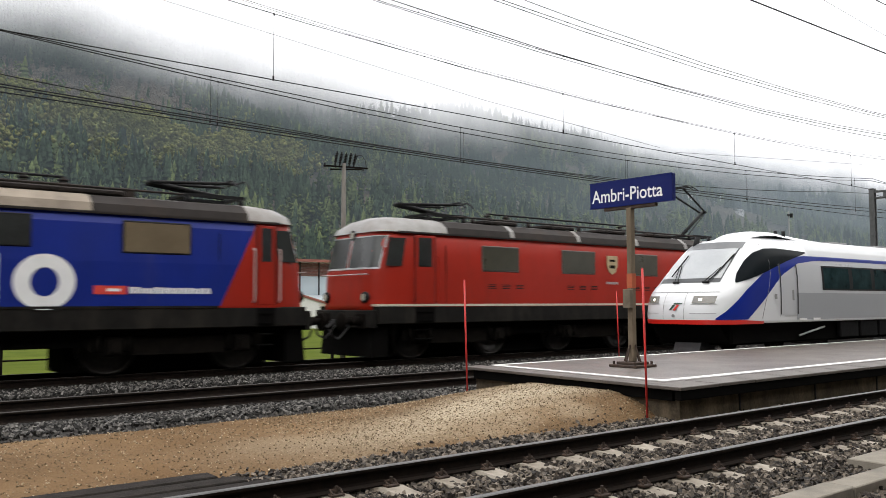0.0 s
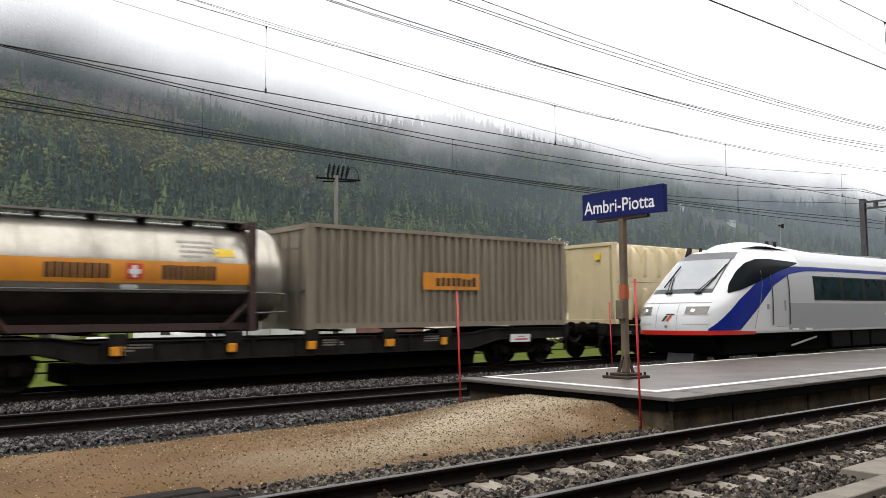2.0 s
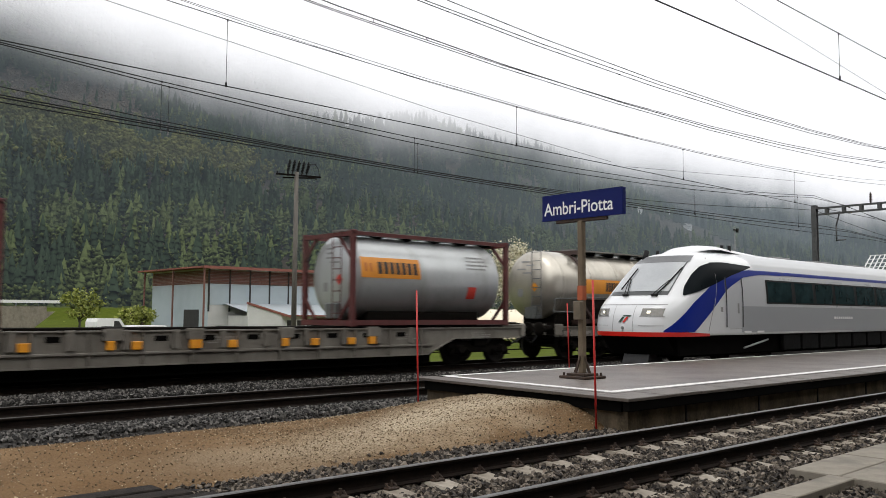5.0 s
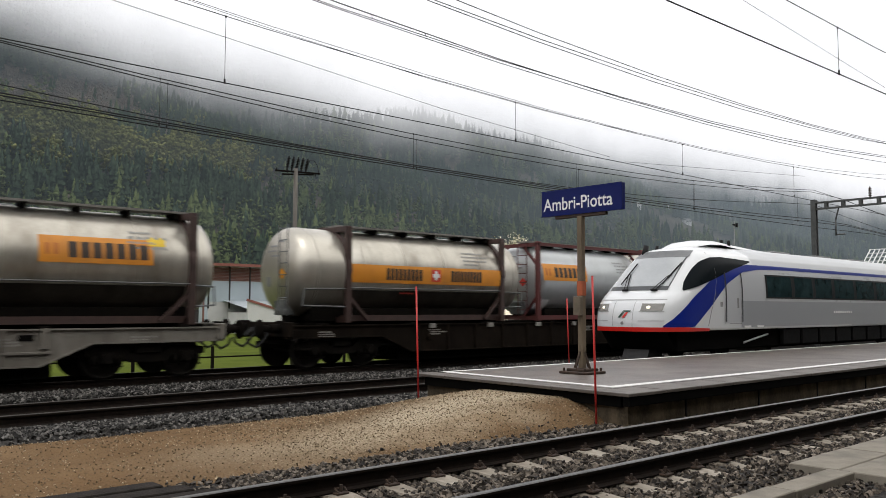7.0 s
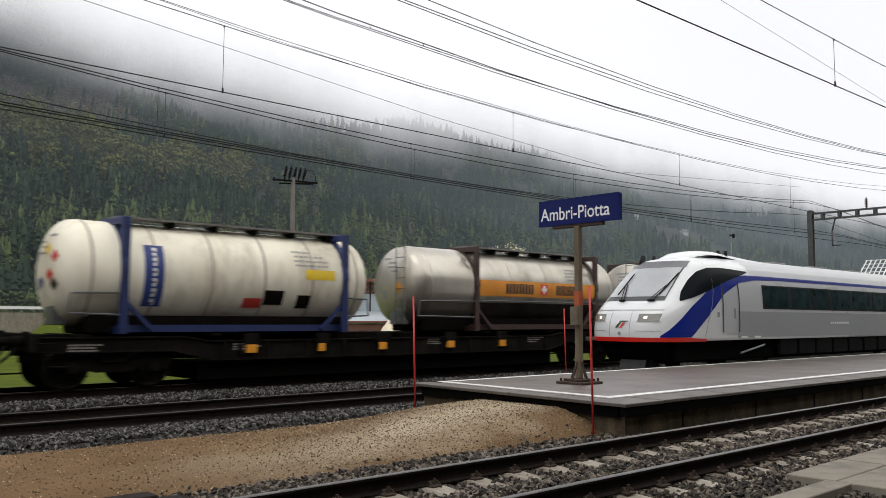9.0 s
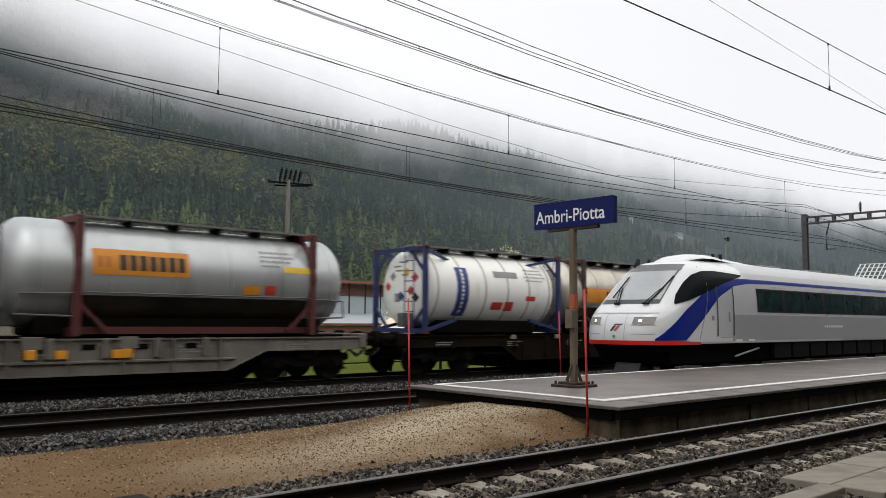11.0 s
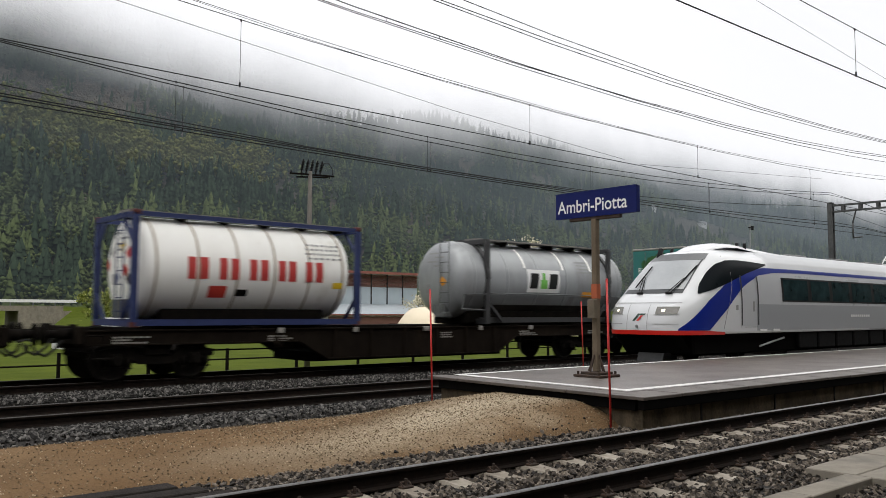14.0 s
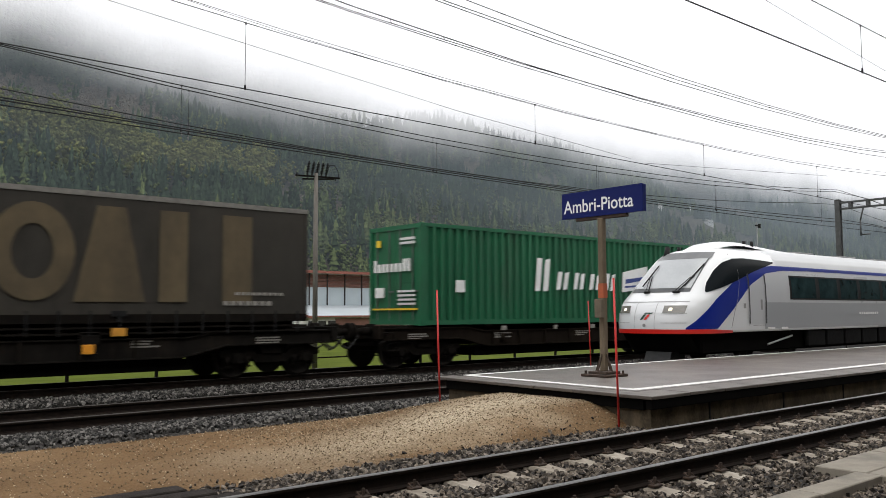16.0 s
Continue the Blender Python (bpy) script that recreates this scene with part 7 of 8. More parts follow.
def side_patch(outline_lo, outline_hi, x0, x1, n, off, sgn=-1, nv=6):
    """A patch on the flank between two height curves over x."""
    return M().sheet(lambda u, v: (lambda x, z: (x, sgn * (etr_y(x, z) + off), z))(x0 + (x1 - x0) * u, outline_lo(x0 + (x1 - x0) * u) + (outline_hi(x0 + (x1 - x0) * u) - outline_lo(x0 + (x1 - x0) * u)) * v), n, nv)


def lerp_rows(rows):
    def f(x):
        if x <= rows[0][0]:
            return rows[0][1]
        for (a, b), (c_, d) in zip(rows, rows[1:]):
            if x <= c_:
                return b + (d - b) * (x - a) / (c_ - a)
        return rows[-1][1]
    return f


def tilting_train():
    t = thing("tilting_train", "white and silver tilting train with blue sweep stopped at the platform", "train", pose(ETR_X, MIDDLE, 0))
    LEN = 26.3
    zs = [0.95, 1.03, 1.2, 1.4, 1.5, 1.6, 1.7, 1.78, 1.85, 1.93, 2.0, 2.07, 2.2, 2.4, 2.6, 2.8, 3.0, 3.13, 3.25, 3.33, 3.40, 3.45, 3.485, 3.51, 3.519]
    us = [0, 0.004, 0.015, 0.04, 0.08, 0.14, 0.22, 0.32, 0.45, 0.6, 0.8, 1.0]

    def ring(z):
        f = etr_front(z)
        pts = [(f + NOSE_L * u, etr_y(f + NOSE_L * u, z)) for u in us] + [(12.0, etr_half(z)), (LEN, etr_half(z))]
        return [(x, -y, z) for x, y in pts[::-1]] + [(x, y, z) for x, y in pts[1:]]
    m = M().loft([ring(z) for z in zs], 0, True, False)
    m.add(ring(0.95), [tuple(range(len(ring(0.95))))])
    for i, f in enumerate(m.f):
        c_ = [m.v[j] for j in f]
        if min(p[0] for p in c_) > 3.3 and max(p[2] for p in c_) < 2.01:
            m.k[i] = 1
    body = part("body", m, [TRAIN_WHITE, TRAIN_SILVER], t)
    pale = mat("pale_silver_paint", (0.48, 0.493, 0.512), (0.47, 0.483, 0.502), 0.3, 0, 0.5, 40, 0.0, coat=0.3)
    part("side_panel", side_patch(lambda x: 1.02, lambda x: 1.80, 4.0, LEN, 6, 0.005), TRAIN_SILVER, body, "silver lower side")
    part("side_panel", side_patch(lambda x: 1.80, lambda x: 2.72, 3.9, LEN, 6, 0.004), pale, body, "pale silver upper side")
    # Greyer than the white body: the roof's shading is put into its paint.
    roof_paint = mat("toned_roof_paint", (0.47, 0.48, 0.497), (0.455, 0.465, 0.48), 0.4, 0, 0.8, 40, 0.0)
    for sgn in (-1, 1):
        part("roof_panel", side_patch(lambda x: 2.72, lambda x: 3.519, 5.0, LEN, 6, 0.003, sgn, 24), roof_paint, body, "silver grey roof")
    # stripes
    part("red_stripe", M().sheet(lambda u, v: (lambda y, z: (etr_x(y, z) - 0.008 if abs(y) < 1.2 else etr_x(y, z), y * 1.006, z))(-1.36 + 2.72 * u, 0.93 + 0.12 * v), 60, 2), TRAIN_RED, t, "red nose stripe")
    part("red_stripe", side_patch(lambda x: 0.93, lambda x: 1.05 - 0.04 * max(0.0, x - 1.0), 0.75, 2.2, 12, 0.008), TRAIN_RED, t)
    lo = lerp_rows(((0.2, 1.05), (1.42, 1.06), (2.3, 1.64), (3.2, 2.29), (4.2, 2.66), (5.2, 2.77), (7.0, 2.80), (LEN, 2.79)))
    hi = lerp_rows(((0.2, 1.06), (0.3, 1.08), (0.8, 1.46), (1.4, 1.88), (2.4, 2.42), (3.4, 2.76), (4.6, 2.90), (6.0, 2.91), (LEN, 2.88)))
    part("blue_stripe", side_patch(lo, hi, 0.32, LEN, 120, 0.012), TRAIN_BLUE, t, "deep blue sweeping stripe")
    # windscreen
    def screen(z0, z1, w0, w1, off):
        def f(u, v):
            z = z0 + (z1 - z0) * v
            y = (w0 + (w1 - w0) * v) * (2 * u - 1)
            return (etr_x(y, z) - off, y, z + off * 0.6)
        return f
    part("windscreen", M().sheet(screen(2.18, 3.04, 0.935, 0.87, 0.018), 24, 10), SCREEN_GLASS, t, "large raked windscreen with the sky's reflection in its pale colour")
    part("screen_surround", M().sheet(screen(2.07, 3.06, 0.965, 0.90, 0.010), 24, 10), mat("screen_grey", (0.05, 0.054, 0.058), (0.04, 0.043, 0.046), 0.4), t, "dark grey windscreen surround")
    part("screen_surround", M().sheet(screen(3.055, 3.25, 0.93, 0.86, 0.010), 24, 2), mat("screen_grey_top", (0.14, 0.145, 0.15), (0.11, 0.115, 0.12), 0.4), t, "grey upper windscreen band")
    def on_screen(y, z):
        return (etr_x(y, z) - 0.06, y, z + 0.02)
    for base, reach, low_end, high_end in ((-0.70, -0.85, -0.77, -0.90), (0.22, 0.45, 0.57, 0.48)):
        w = M().rod(on_screen(base, 2.08), on_screen(reach, 2.52), 0.015, 6).rod(on_screen(base + 0.10, 2.08), on_screen(reach + 0.06, 2.48), 0.011, 6)
        w.beam(on_screen(low_end, 2.24), on_screen(high_end, 2.86), 0.026, 0.026)
        w.rod(on_screen(reach, 2.52), on_screen((low_end + high_end) / 2, 2.55), 0.016, 5)
        w.rod(on_screen(base - 0.05, 2.06), on_screen(base + 0.13, 2.06), 0.035, 8)
        part("wiper", w, BLACK, t)
    # cab side window
    lo2 = lerp_rows(((1.1, 2.06), (1.6, 2.17), (2.4, 2.38), (3.5, 2.69), (4.9, 3.0)))
    hi2 = lerp_rows(((1.1, 2.10), (1.25, 2.3), (1.7, 2.68), (2.1, 2.92), (2.6, 3.05), (3.2, 3.08), (4.0, 3.06), (4.9, 3.02)))
    part("cab_side_window", side_patch(lo2, hi2, 1.1, 4.85, 40, 0.016), COACH_GLASS, t, "black wedge-shaped cab window")
    part("panel_joint", M().path([(x, -(etr_y(x, z) + 0.018), z) for x, z in ((2.62, 3.2), (2.62, 2.7), (2.60, 2.35), (2.48, 1.9), (2.28, 1.5), (2.12, 1.08))], 0.007, 5), GREY_MARK, t)
    part("notice", side_patch(lambda x: 1.62, lambda x: 1.76, 2.78, 2.92, 2, 0.012), GREY_MARK, t)
    # door
    d = part("door", side_patch(lambda x: 1.15, lambda x: 2.62, 3.08, 4.0, 4, 0.008), pale, t, "pale silver cab door")
    for x in (3.06, 4.0):
        part("door_joint", side_patch(lambda q: 1.12, lambda q: 2.6, x, x + 0.01, 1, 0.014), GREY_MARK, d)
        part("door_handrail", M().path([(x, -(etr_y(x, z) + 0.05), z) for z in (2.62, 2.3, 1.9, 1.5, 1.18)], 0.016, 6), mat("handrail_grey", (0.06, 0.062, 0.065), None, 0.4), d)
    part("door_handle", side_patch(lambda x: 1.58, lambda x: 1.88, 3.74, 3.85, 2, 0.016), GREY_MARK, d)
    part("door_sill", side_patch(lambda x: 1.12, lambda x: 1.135, 3.3, 4.0, 2, 0.014), GREY_MARK, d)
    # window band with panes
    wb = part("window_band", side_patch(lambda x: 1.89, lambda x: 2.63, 5.55, LEN - 1.0, 8, 0.012), BLACK, t, "dark continuous window band")
    x = 5.66
    while x < LEN - 2:
        w = 1.62 if int(x * 10) % 3 else 1.3
        part("pane", side_patch(lambda q: 1.94, lambda q: 2.58, x, x + w, 2, 0.017), PANE_GLASS, wb, "teal tinted coach pane")
        x += w + 0.24
    # nose panels, lamps, badge
    for y0, y1 in ((-1.12, -0.5), (0.5, 1.12)):
        s = 1 if y0 > 0 else -1
        def lamp(u, v, o=0.014):
            z = 1.50 + 0.2 * v
            y = y0 + 0.04 + (y1 - y0 - 0.08) * u
            y = s * (abs(y) * (1 + 0.02 * v))
            return (etr_x(y, z) - o, y, z)
        hl = part("headlight", M().sheet(lamp, 10, 3), mat("lamp_housing", (0.2, 0.19, 0.17), (0.12, 0.115, 0.1), 0.15, 0, 8, 60, 0, coat=0.8), t, "clear headlamp unit")
        def bulb(u, v, o=0.02):
            z = 1.565 + 0.07 * v
            y = s * (0.70 + 0.09 * u)
            return (etr_x(y, z) - o, y, z)
        part("lamp", M().sheet(bulb, 5, 3), HEADLAMP, hl, "lit warm headlamp")
        jl = M()
        for z in (1.22, 1.47):
            jl.add(M().sheet(lambda u, v: (etr_x(y0 + (y1 - y0) * u, z + 0.012 * v) - 0.010, y0 + (y1 - y0) * u, z + 0.012 * v), 10, 1).v, M().sheet(lambda u, v: (0, 0, 0), 10, 1).f)
        part("panel_joint", jl, GREY_MARK, t)
    jl = M()
    for y in (-0.33, 0.33):
        jl.add(M().sheet(lambda u, v: (etr_x(y, 1.06 + 0.72 * v) - 0.010, y + 0.012 * u, 1.06 + 0.72 * v), 1, 8).v, M().sheet(lambda u, v: (0, 0, 0), 1, 8).f)
    jl.add(M().sheet(lambda u, v: (etr_x(-1.1 + 2.2 * u, 1.80 + 0.015 * v) - 0.012, -1.1 + 2.2 * u, 1.80 + 0.015 * v), 24, 1).v, M().sheet(lambda u, v: (0, 0, 0), 24, 1).f)
    part("hood_joint", jl, GREY_MARK, t)
    green = mat("badge_green", (0.02, 0.06, 0.04), None, 0.4)
    for y0, y1, z0, z1, lean, mt in ((0.03, -0.24, 1.475, 1.51, 0.04, green), (0.15, 0.07, 1.31, 1.46, 0.12, green), (0.02, -0.06, 1.31, 1.46, 0.12, TRAIN_RED)):
        part("operator_badge", M().sheet(lambda u, v: (etr_x(0.05, z0 + (z1 - z0) * v) - 0.018, y0 + (y1 - y0) * u - lean * v, z0 + (z1 - z0) * v), 4, 3), mt, t, "slanted coloured operator badge shape")
    part("coupler_cap", M().rod((0.02, 0, 1.16), (-0.02, 0, 1.16), 0.045, 12), GREY_MARK, t)
    # roof: fairing, rails, lattice screen, horns
    rf = []
    for x, w, z in ((2.25, 0.3, 3.30), (2.6, 0.5, 3.44), (3.1, 0.6, 3.59), (3.7, 0.62, 3.67), (4.4, 0.6, 3.69), (5.1, 0.52, 3.66), (6.2, 0.42, 3.61), (7.4, 0.3, 3.56), (8.8, 0.12, 3.53)):
        rf.append([(x, w * math.cos(math.pi * i / 10), z - 0.16 + 0.16 * math.sin(math.pi * i / 10)) for i in range(11)])
    part("roof_fairing", M().loft(rf, 0, True, False), TRAIN_WHITE, t)
    part("horn", M().rod((5.0, -0.25, 3.56), (5.0, -0.25, 3.74), 0.055, 8).rod((5.1, -0.45, 3.5), (5.1, -0.45, 3.72), 0.055, 8), BLACK, t)
    part("horn", M().rod((2.0, 0.62, 3.1), (2.15, 0.62, 3.44), 0.08, 8).rod((2.5, 0.5, 3.3), (2.55, 0.5, 3.46), 0.05, 8), BLACK, t)
    for x0, x1 in ((8.3, 9.6), (11.6, 13.0), (14.6, 16.2)):
        part("roof_hatch", M().box(x0, x1, -0.3, 0.35, 3.46, 3.545, b=0.01), GREY_MARK, t)
    sc = M()
    for i in range(8):
        y = -0.75 + i * 0.2
        sc.beam((18.4, y, 3.46), (19.4, y, 4.20), 0.04, 0.03)
    for k in range(5):
        sc.beam((18.4 + 0.25 * k, -0.78, 3.46 + 0.185 * k), (18.4 + 0.25 * k, 0.7, 3.46 + 0.185 * k), 0.05, 0.03)
    part("lattice_screen", sc, PAINT_WHITE, t, "white lattice roof screen")
    # below the floor
    part("underfloor", M().box(1.0, LEN, -1.15, 1.15, 0.35, 0.98, b=0.05), UNDER, t)
    me = M().box(0, 1.2, -1.34, -1.2, 0.42, 0.94, b=0.03).mesh("equipment_case", mat("skirt_grey", (0.009, 0.009, 0.0095), (0.006, 0.006, 0.006), 0.8, spec=0.05))
    for k in range(14):
        add("equipment_case", me, t, pose(6.8 + k * 1.35, 0, 0))
    part("front_skirt", M().sheet(lambda u, v: (lambda y, z: (etr_x(y, 1.0) + 0.12 + 0.5 * (1 - v), y, z))(-1.1 + 2.2 * u, 0.42 + 0.54 * v), 24, 3), UNDER, t)
    part("obstacle_deflector", M().prism([(0.55, 0.16), (1.3, 0.16), (1.3, 0.5), (0.7, 0.5)], -0.42, 0.42), mat("plough_grey", (0.06, 0.06, 0.062), (0.03, 0.03, 0.031), 0.5), t, "grey obstacle deflector")
    for x in (5.2, LEN - 4.5):
        b = part("bogie", M().box(-0.3, 0.3, -1.1, 1.1, 0.4, 0.7, b=0.03), STEEL_DARK, t, at=pose(x, 0, 0))
        for y in (-1.12, 1.0):
            part("bogie_frame", M().prism([(-1.6, 0.42), (-1.6, 0.7), (1.6, 0.7), (1.6, 0.42), (0.6, 0.3), (-0.6, 0.3)], y, y + 0.12), STEEL_DARK, b)
        for dx in (-1.35, 1.35):
            add("wheelset", WHEEL_46, b, pose(dx, 0, 0.46))
        part("damper", M().rod((-0.8, -1.26, 0.55), (0.7, -1.26, 0.78), 0.03, 8), ALU, b, "bright damper strut")
    for x0 in (4.15, 4.95):
        part("step_plate", M().box(x0, x0 + 0.4, -1.43, -1.3, 1.0, 1.06), PAINT_WHITE, t)
    part("operator_bars", bars(M(), 10.4, 12.0, 1.42, 1.5, -1.432, 9, 0.7), PAINT_WHITE, t, "white operator name bars")
    return t


tilting_train()


# ---------------------------------------------------------------- beyond the tracks
ROOF_RED = mat("red_brown_fascia", (0.24, 0.075, 0.055), (0.18, 0.06, 0.045), 0.6, 0, 1, 20, 0.1)
LOUVRE = mat("brown_louvre", (0.19, 0.085, 0.065), (0.13, 0.06, 0.048), 0.7, 0, 1, 20, 0.1)
PANEL_BLUE = mat("pale_blue_panel", (0.40, 0.46, 0.50), (0.34, 0.40, 0.44), 0.45, 0, 0.5, 20, 0.03)
WALL_WHITE = mat("white_render", (0.58, 0.58, 0.57), (0.48, 0.48, 0.47), 0.8, 0, 0.6, 20, 0.1)
ROOF_PALEBLUE = mat("pale_sheet_roof", (0.42, 0.46, 0.49), (0.36, 0.40, 0.43), 0.45, 0, 0.4, 20, 0.05)
DARK_GAP = mat("dark_interior", (0.03, 0.03, 0.03), (0.02, 0.02, 0.02), 0.8)
CREAM_FILM = mat("cream_film", (0.78, 0.68, 0.52), (0.70, 0.60, 0.44), 0.55, 0, 0.3, 8, 0.1)


def hall():
    t = thing("industrial_hall", "long hall with brown louvres, pale panels and a red roof edge", "hall", pose(40, 80, -1.0))
    part("roof", M().box(-1.4, 27.4, -1.6, 15, 7.05, 7.22).box(-1.4, 27.4, -1.65, -1.55, 6.95, 7.24), ROOF_RED, t, "thin overhanging red-brown roof")
    part("wall", M().box(0, 26, 0.05, 14, 0, 7.05), WALL_WHITE, t)
    for i in range(11):
        x = i * 26 / 11
        part("post", M().box(x - 0.06, x + 0.06, -0.12, 0.06, 2.6, 7.0), DARK_GAP, t)
        part("panel", M().box(x + 0.08, x + 26 / 11 - 0.08, -0.04, 0.05, 3.3, 5.45), PANEL_BLUE, t)
        m = M()
        for k in range(9):
            m.box(x + 0.08, x + 26 / 11 - 0.08, -0.05 - 0.02 * (k % 2), 0.05, 5.5 + k * 0.155, 5.5 + k * 0.155 + 0.13)
        part("louvre", m, LOUVRE, t, "brown horizontal louvres")
    m = M()
    for k in range(9):
        m.box(-0.06 - 0.02 * (k % 2), 0.0, 0.1, 13.9, 5.5 + k * 0.155, 5.5 + k * 0.155 + 0.13)
    part("louvre", m, LOUVRE, t, "brown horizontal louvres")
    part("panel", M().box(-0.05, 0.0, 0.1, 13.9, 0.3, 5.45), PANEL_BLUE, t)
    for y in (-1.3, 6, 13.5):
        part("post", M().box(-1.2, -1.05, y, y + 0.15, 0, 7.0), LOUVRE, t, "slim brown column")
    part("door", M().box(-0.09, -0.04, 2.0, 5.5, 0, 2.8), DARK_GAP, t)
    return t


def annex():
    t = thing("low_annex", "low white annex with a pale sheet roof", "annex", pose(42.2, 74, -1.0))
    part("wall", M().box(0, 24, 0, 6, 0, 2.2), WALL_WHITE, t)
    part("roof", M().prism([(-0.5, 2.15), (24.5, 2.15), (24.5, 2.3), (-0.5, 2.3)], -0.6, 0.2), ROOF_RED, t)
    part("roof_sheet", M().add([(-0.5, -0.6, 2.3), (24.5, -0.6, 2.3), (24.5, 6.0, 3.45), (-0.5, 6.0, 3.45)], [(0, 1, 2, 3)]), ROOF_PALEBLUE, t, "pale blue-grey sheet roof")
    part("gable", M().prism([(-1.6, 0), (2.2, 0), (2.2, 2.3), (-1.6, 3.3)], -1.2, -0.9), WALL_WHITE, t)
    part("gable_trim", M().beam((-1.8, -1.25, 3.45), (3.2, -1.25, 2.1), 0.12, 0.22), ROOF_RED, t)
    for x in (3.5, 4.7, 5.9, 9.5, 12.0, 17.0):
        w = part("window", M().box(x, x + 0.9, -0.05, 0.02, 1.2, 1.75), DARK_GAP, t)
    part("canopy_shade", M().box(6.8, 24, -0.08, 0.0, 0.6, 2.0), LOUVRE, t)
    return t


def film_tunnel():
    t = thing("film_tunnel", "long low tunnel covered with cream film", "polytunnel", pose(47.5, 60, -0.97))
    rings = []
    for i in range(25):
        x = i * 23 / 24
        r = 1.0 if x > 2.2 else max(0.05, math.sin(math.pi / 2 * x / 2.2) ** 0.7)
        rings.append([(x, 2.9 * r * math.cos(math.pi * k / 14), (2.95 * r + 0.03 * math.sin(x * 3)) * math.sin(math.pi * k / 14)) for k in range(15)])
    part("film_cover", M().loft(rings, 0, True, False), CREAM_FILM, t)
    for x in (7.5, 8.3, 8.9):
        part("cover_fold", M().lathe_x([(x - 0.45, 0.02), (x - 0.2, 0.28), (x + 0.2, 0.28), (x + 0.45, 0.02)], -0.5, 2.95, 10), CREAM_FILM, t)
    return t


hall(), annex(), film_tunnel()


def line_pole():
    t = thing("line_pole", "tall weathered pole carrying a crossarm of insulators", "utility pole", pose(16.3, 25.95, -0.65))
    part("shaft", M().rod((0, 0, 0), (0, 0, 7.3), 0.105, 12, r2=0.075), mat("grey_pole_wood", (0.125, 0.112, 0.098), (0.08, 0.071, 0.062), 0.8, 0, 6, 50, 0.3, streak=0.8), t)
    part("crossarm", M().beam((-0.85, 0, 7.14), (1.05, 0, 7.22), 0.05, 0.06), STEEL_DARK, t)
    part("crossarm", M().beam((-0.4, 0.3, 7.09), (0.6, -0.3, 7.1), 0.05, 0.05), STEEL_DARK, t)
    for x in (-0.8, -0.35, 0.6, 0.85):
        part("pin", M().rod((x, 0, 7.1), (x, 0, 7.24), 0.03, 6), BLACK, t)
    for i in range(5):
        x = -0.38 + 0.2 * i
        m = M().rod((x, 0, 7.2), (x + 0.1, 0, 7.72), 0.03, 6)
        for k in range(6):
            m.rod((x + 0.02 + 0.014 * k, 0, 7.32 + 0.06 * k), (x + 0.02 + 0.014 * k, 0, 7.35 + 0.06 * k), 0.06, 8)
        part("insulator", m, BLACK, t, "dark ribbed insulator")
    part("jumper", M().path([(0.45, 0, 7.3), (0.6, 0, 7.66), (0.8, 0, 7.68), (0.95, 0, 7.5), (1.0, 0, 7.2)], 0.012, 5), BLACK, t)
    return t


line_pole()


def small_mast(x, y, h):
    t = thing("signal_mast", "slim distant mast with small fittings", "mast", pose(x, y, -1.0))
    part("shaft", M().rod((0, 0, 0), (0, 0, h), 0.09, 8, r2=0.07), GALV, t)
    part("fitting", M().box(-0.25, 0.25, -0.1, 0.1, h - 0.5, h - 0.35).box(0.5, 0.75, -0.12, 0.12, h - 0.7, h - 0.2).rod((0, 0, h - 0.4), (0.6, 0, h - 0.4), 0.03, 6), BLACK, t)


small_mast(96, 52, 13.5)


def fence():
    t = thing("rail_fence", "low dark fence of posts and one rail along the meadow", "fence", pose(0, 26.6, -0.66))
    me = M().box(-0.045, 0.045, -0.045, 0.045, -0.3, 0.92, b=0.008).mesh("post", STEEL_DARK)
    x = -14.0
    while x < 70:
        add("post", me, t, pose(x, 0, 0))
        x += 2.75
    part("rail", M().rod((-16, 0, 0.55), (70, 0, 0.55), 0.028, 6), STEEL_DARK, t)
    return t


fence()


def overpass():
    t = thing("road_overpass", "small pale concrete road overpass with a white guard rail", "overpass", pose(8, 110, -1.0))
    part("deck", M().box(-30, 24.5, -3, 3, 2.5, 3.1), CONCRETE, t)
    part("guard_rail", M().box(-30, 26, -3.1, -3.0, 3.5, 3.85), PAINT_WHITE, t)
    for x in np.arange(-29, 26, 2.5):
        part("rail_post", M().box(x, x + 0.1, -3.05, -2.95, 3.1, 3.6), GALV, t)
    part("abutment", M().prism([(19.5, 0), (22.5, 0), (25.5, 2.5), (19.5, 2.5)], -3, 3), CONCRETE, t)
    part("pier", M().box(15.2, 16.2, -2.5, 2.5, 0, 2.5), DARK_GAP, t)
    return t


overpass()


def van(x, y, l, h, label, paint):
    t = thing("parked_van", label, "van", pose(x, y, -0.93), "parked vans in the meadow")
    part("body", M().prism([(0, 0.35), (l, 0.35), (l, h * 0.62), (l - 0.45, h * 0.66), (l - 0.95, h), (0.1, h), (0, h * 0.9)], 0, 1.9), paint, t)
    part("window", M().prism([(l - 1.3, h * 0.65), (l - 0.65, h * 0.65), (l - 1.02, h * 0.93), (l - 1.3, h * 0.93)], -0.01, 0.005), DARK_GAP, t)
    for wx in (0.8, l - 0.9):
        part("wheel", M().lathe_y([(-0.02, 0.3), (0.0, 0.33), (0.2, 0.33), (0.22, 0.2)], wx, 0.33, 14), RUBBER, t)


van(18.0, 50, 2.3, 2.05, "white van parked far off in the meadow", PAINT_WHITE)
van(20.6, 51, 3.0, 1.6, "white car parked far off in the meadow", PAINT_WHITE)
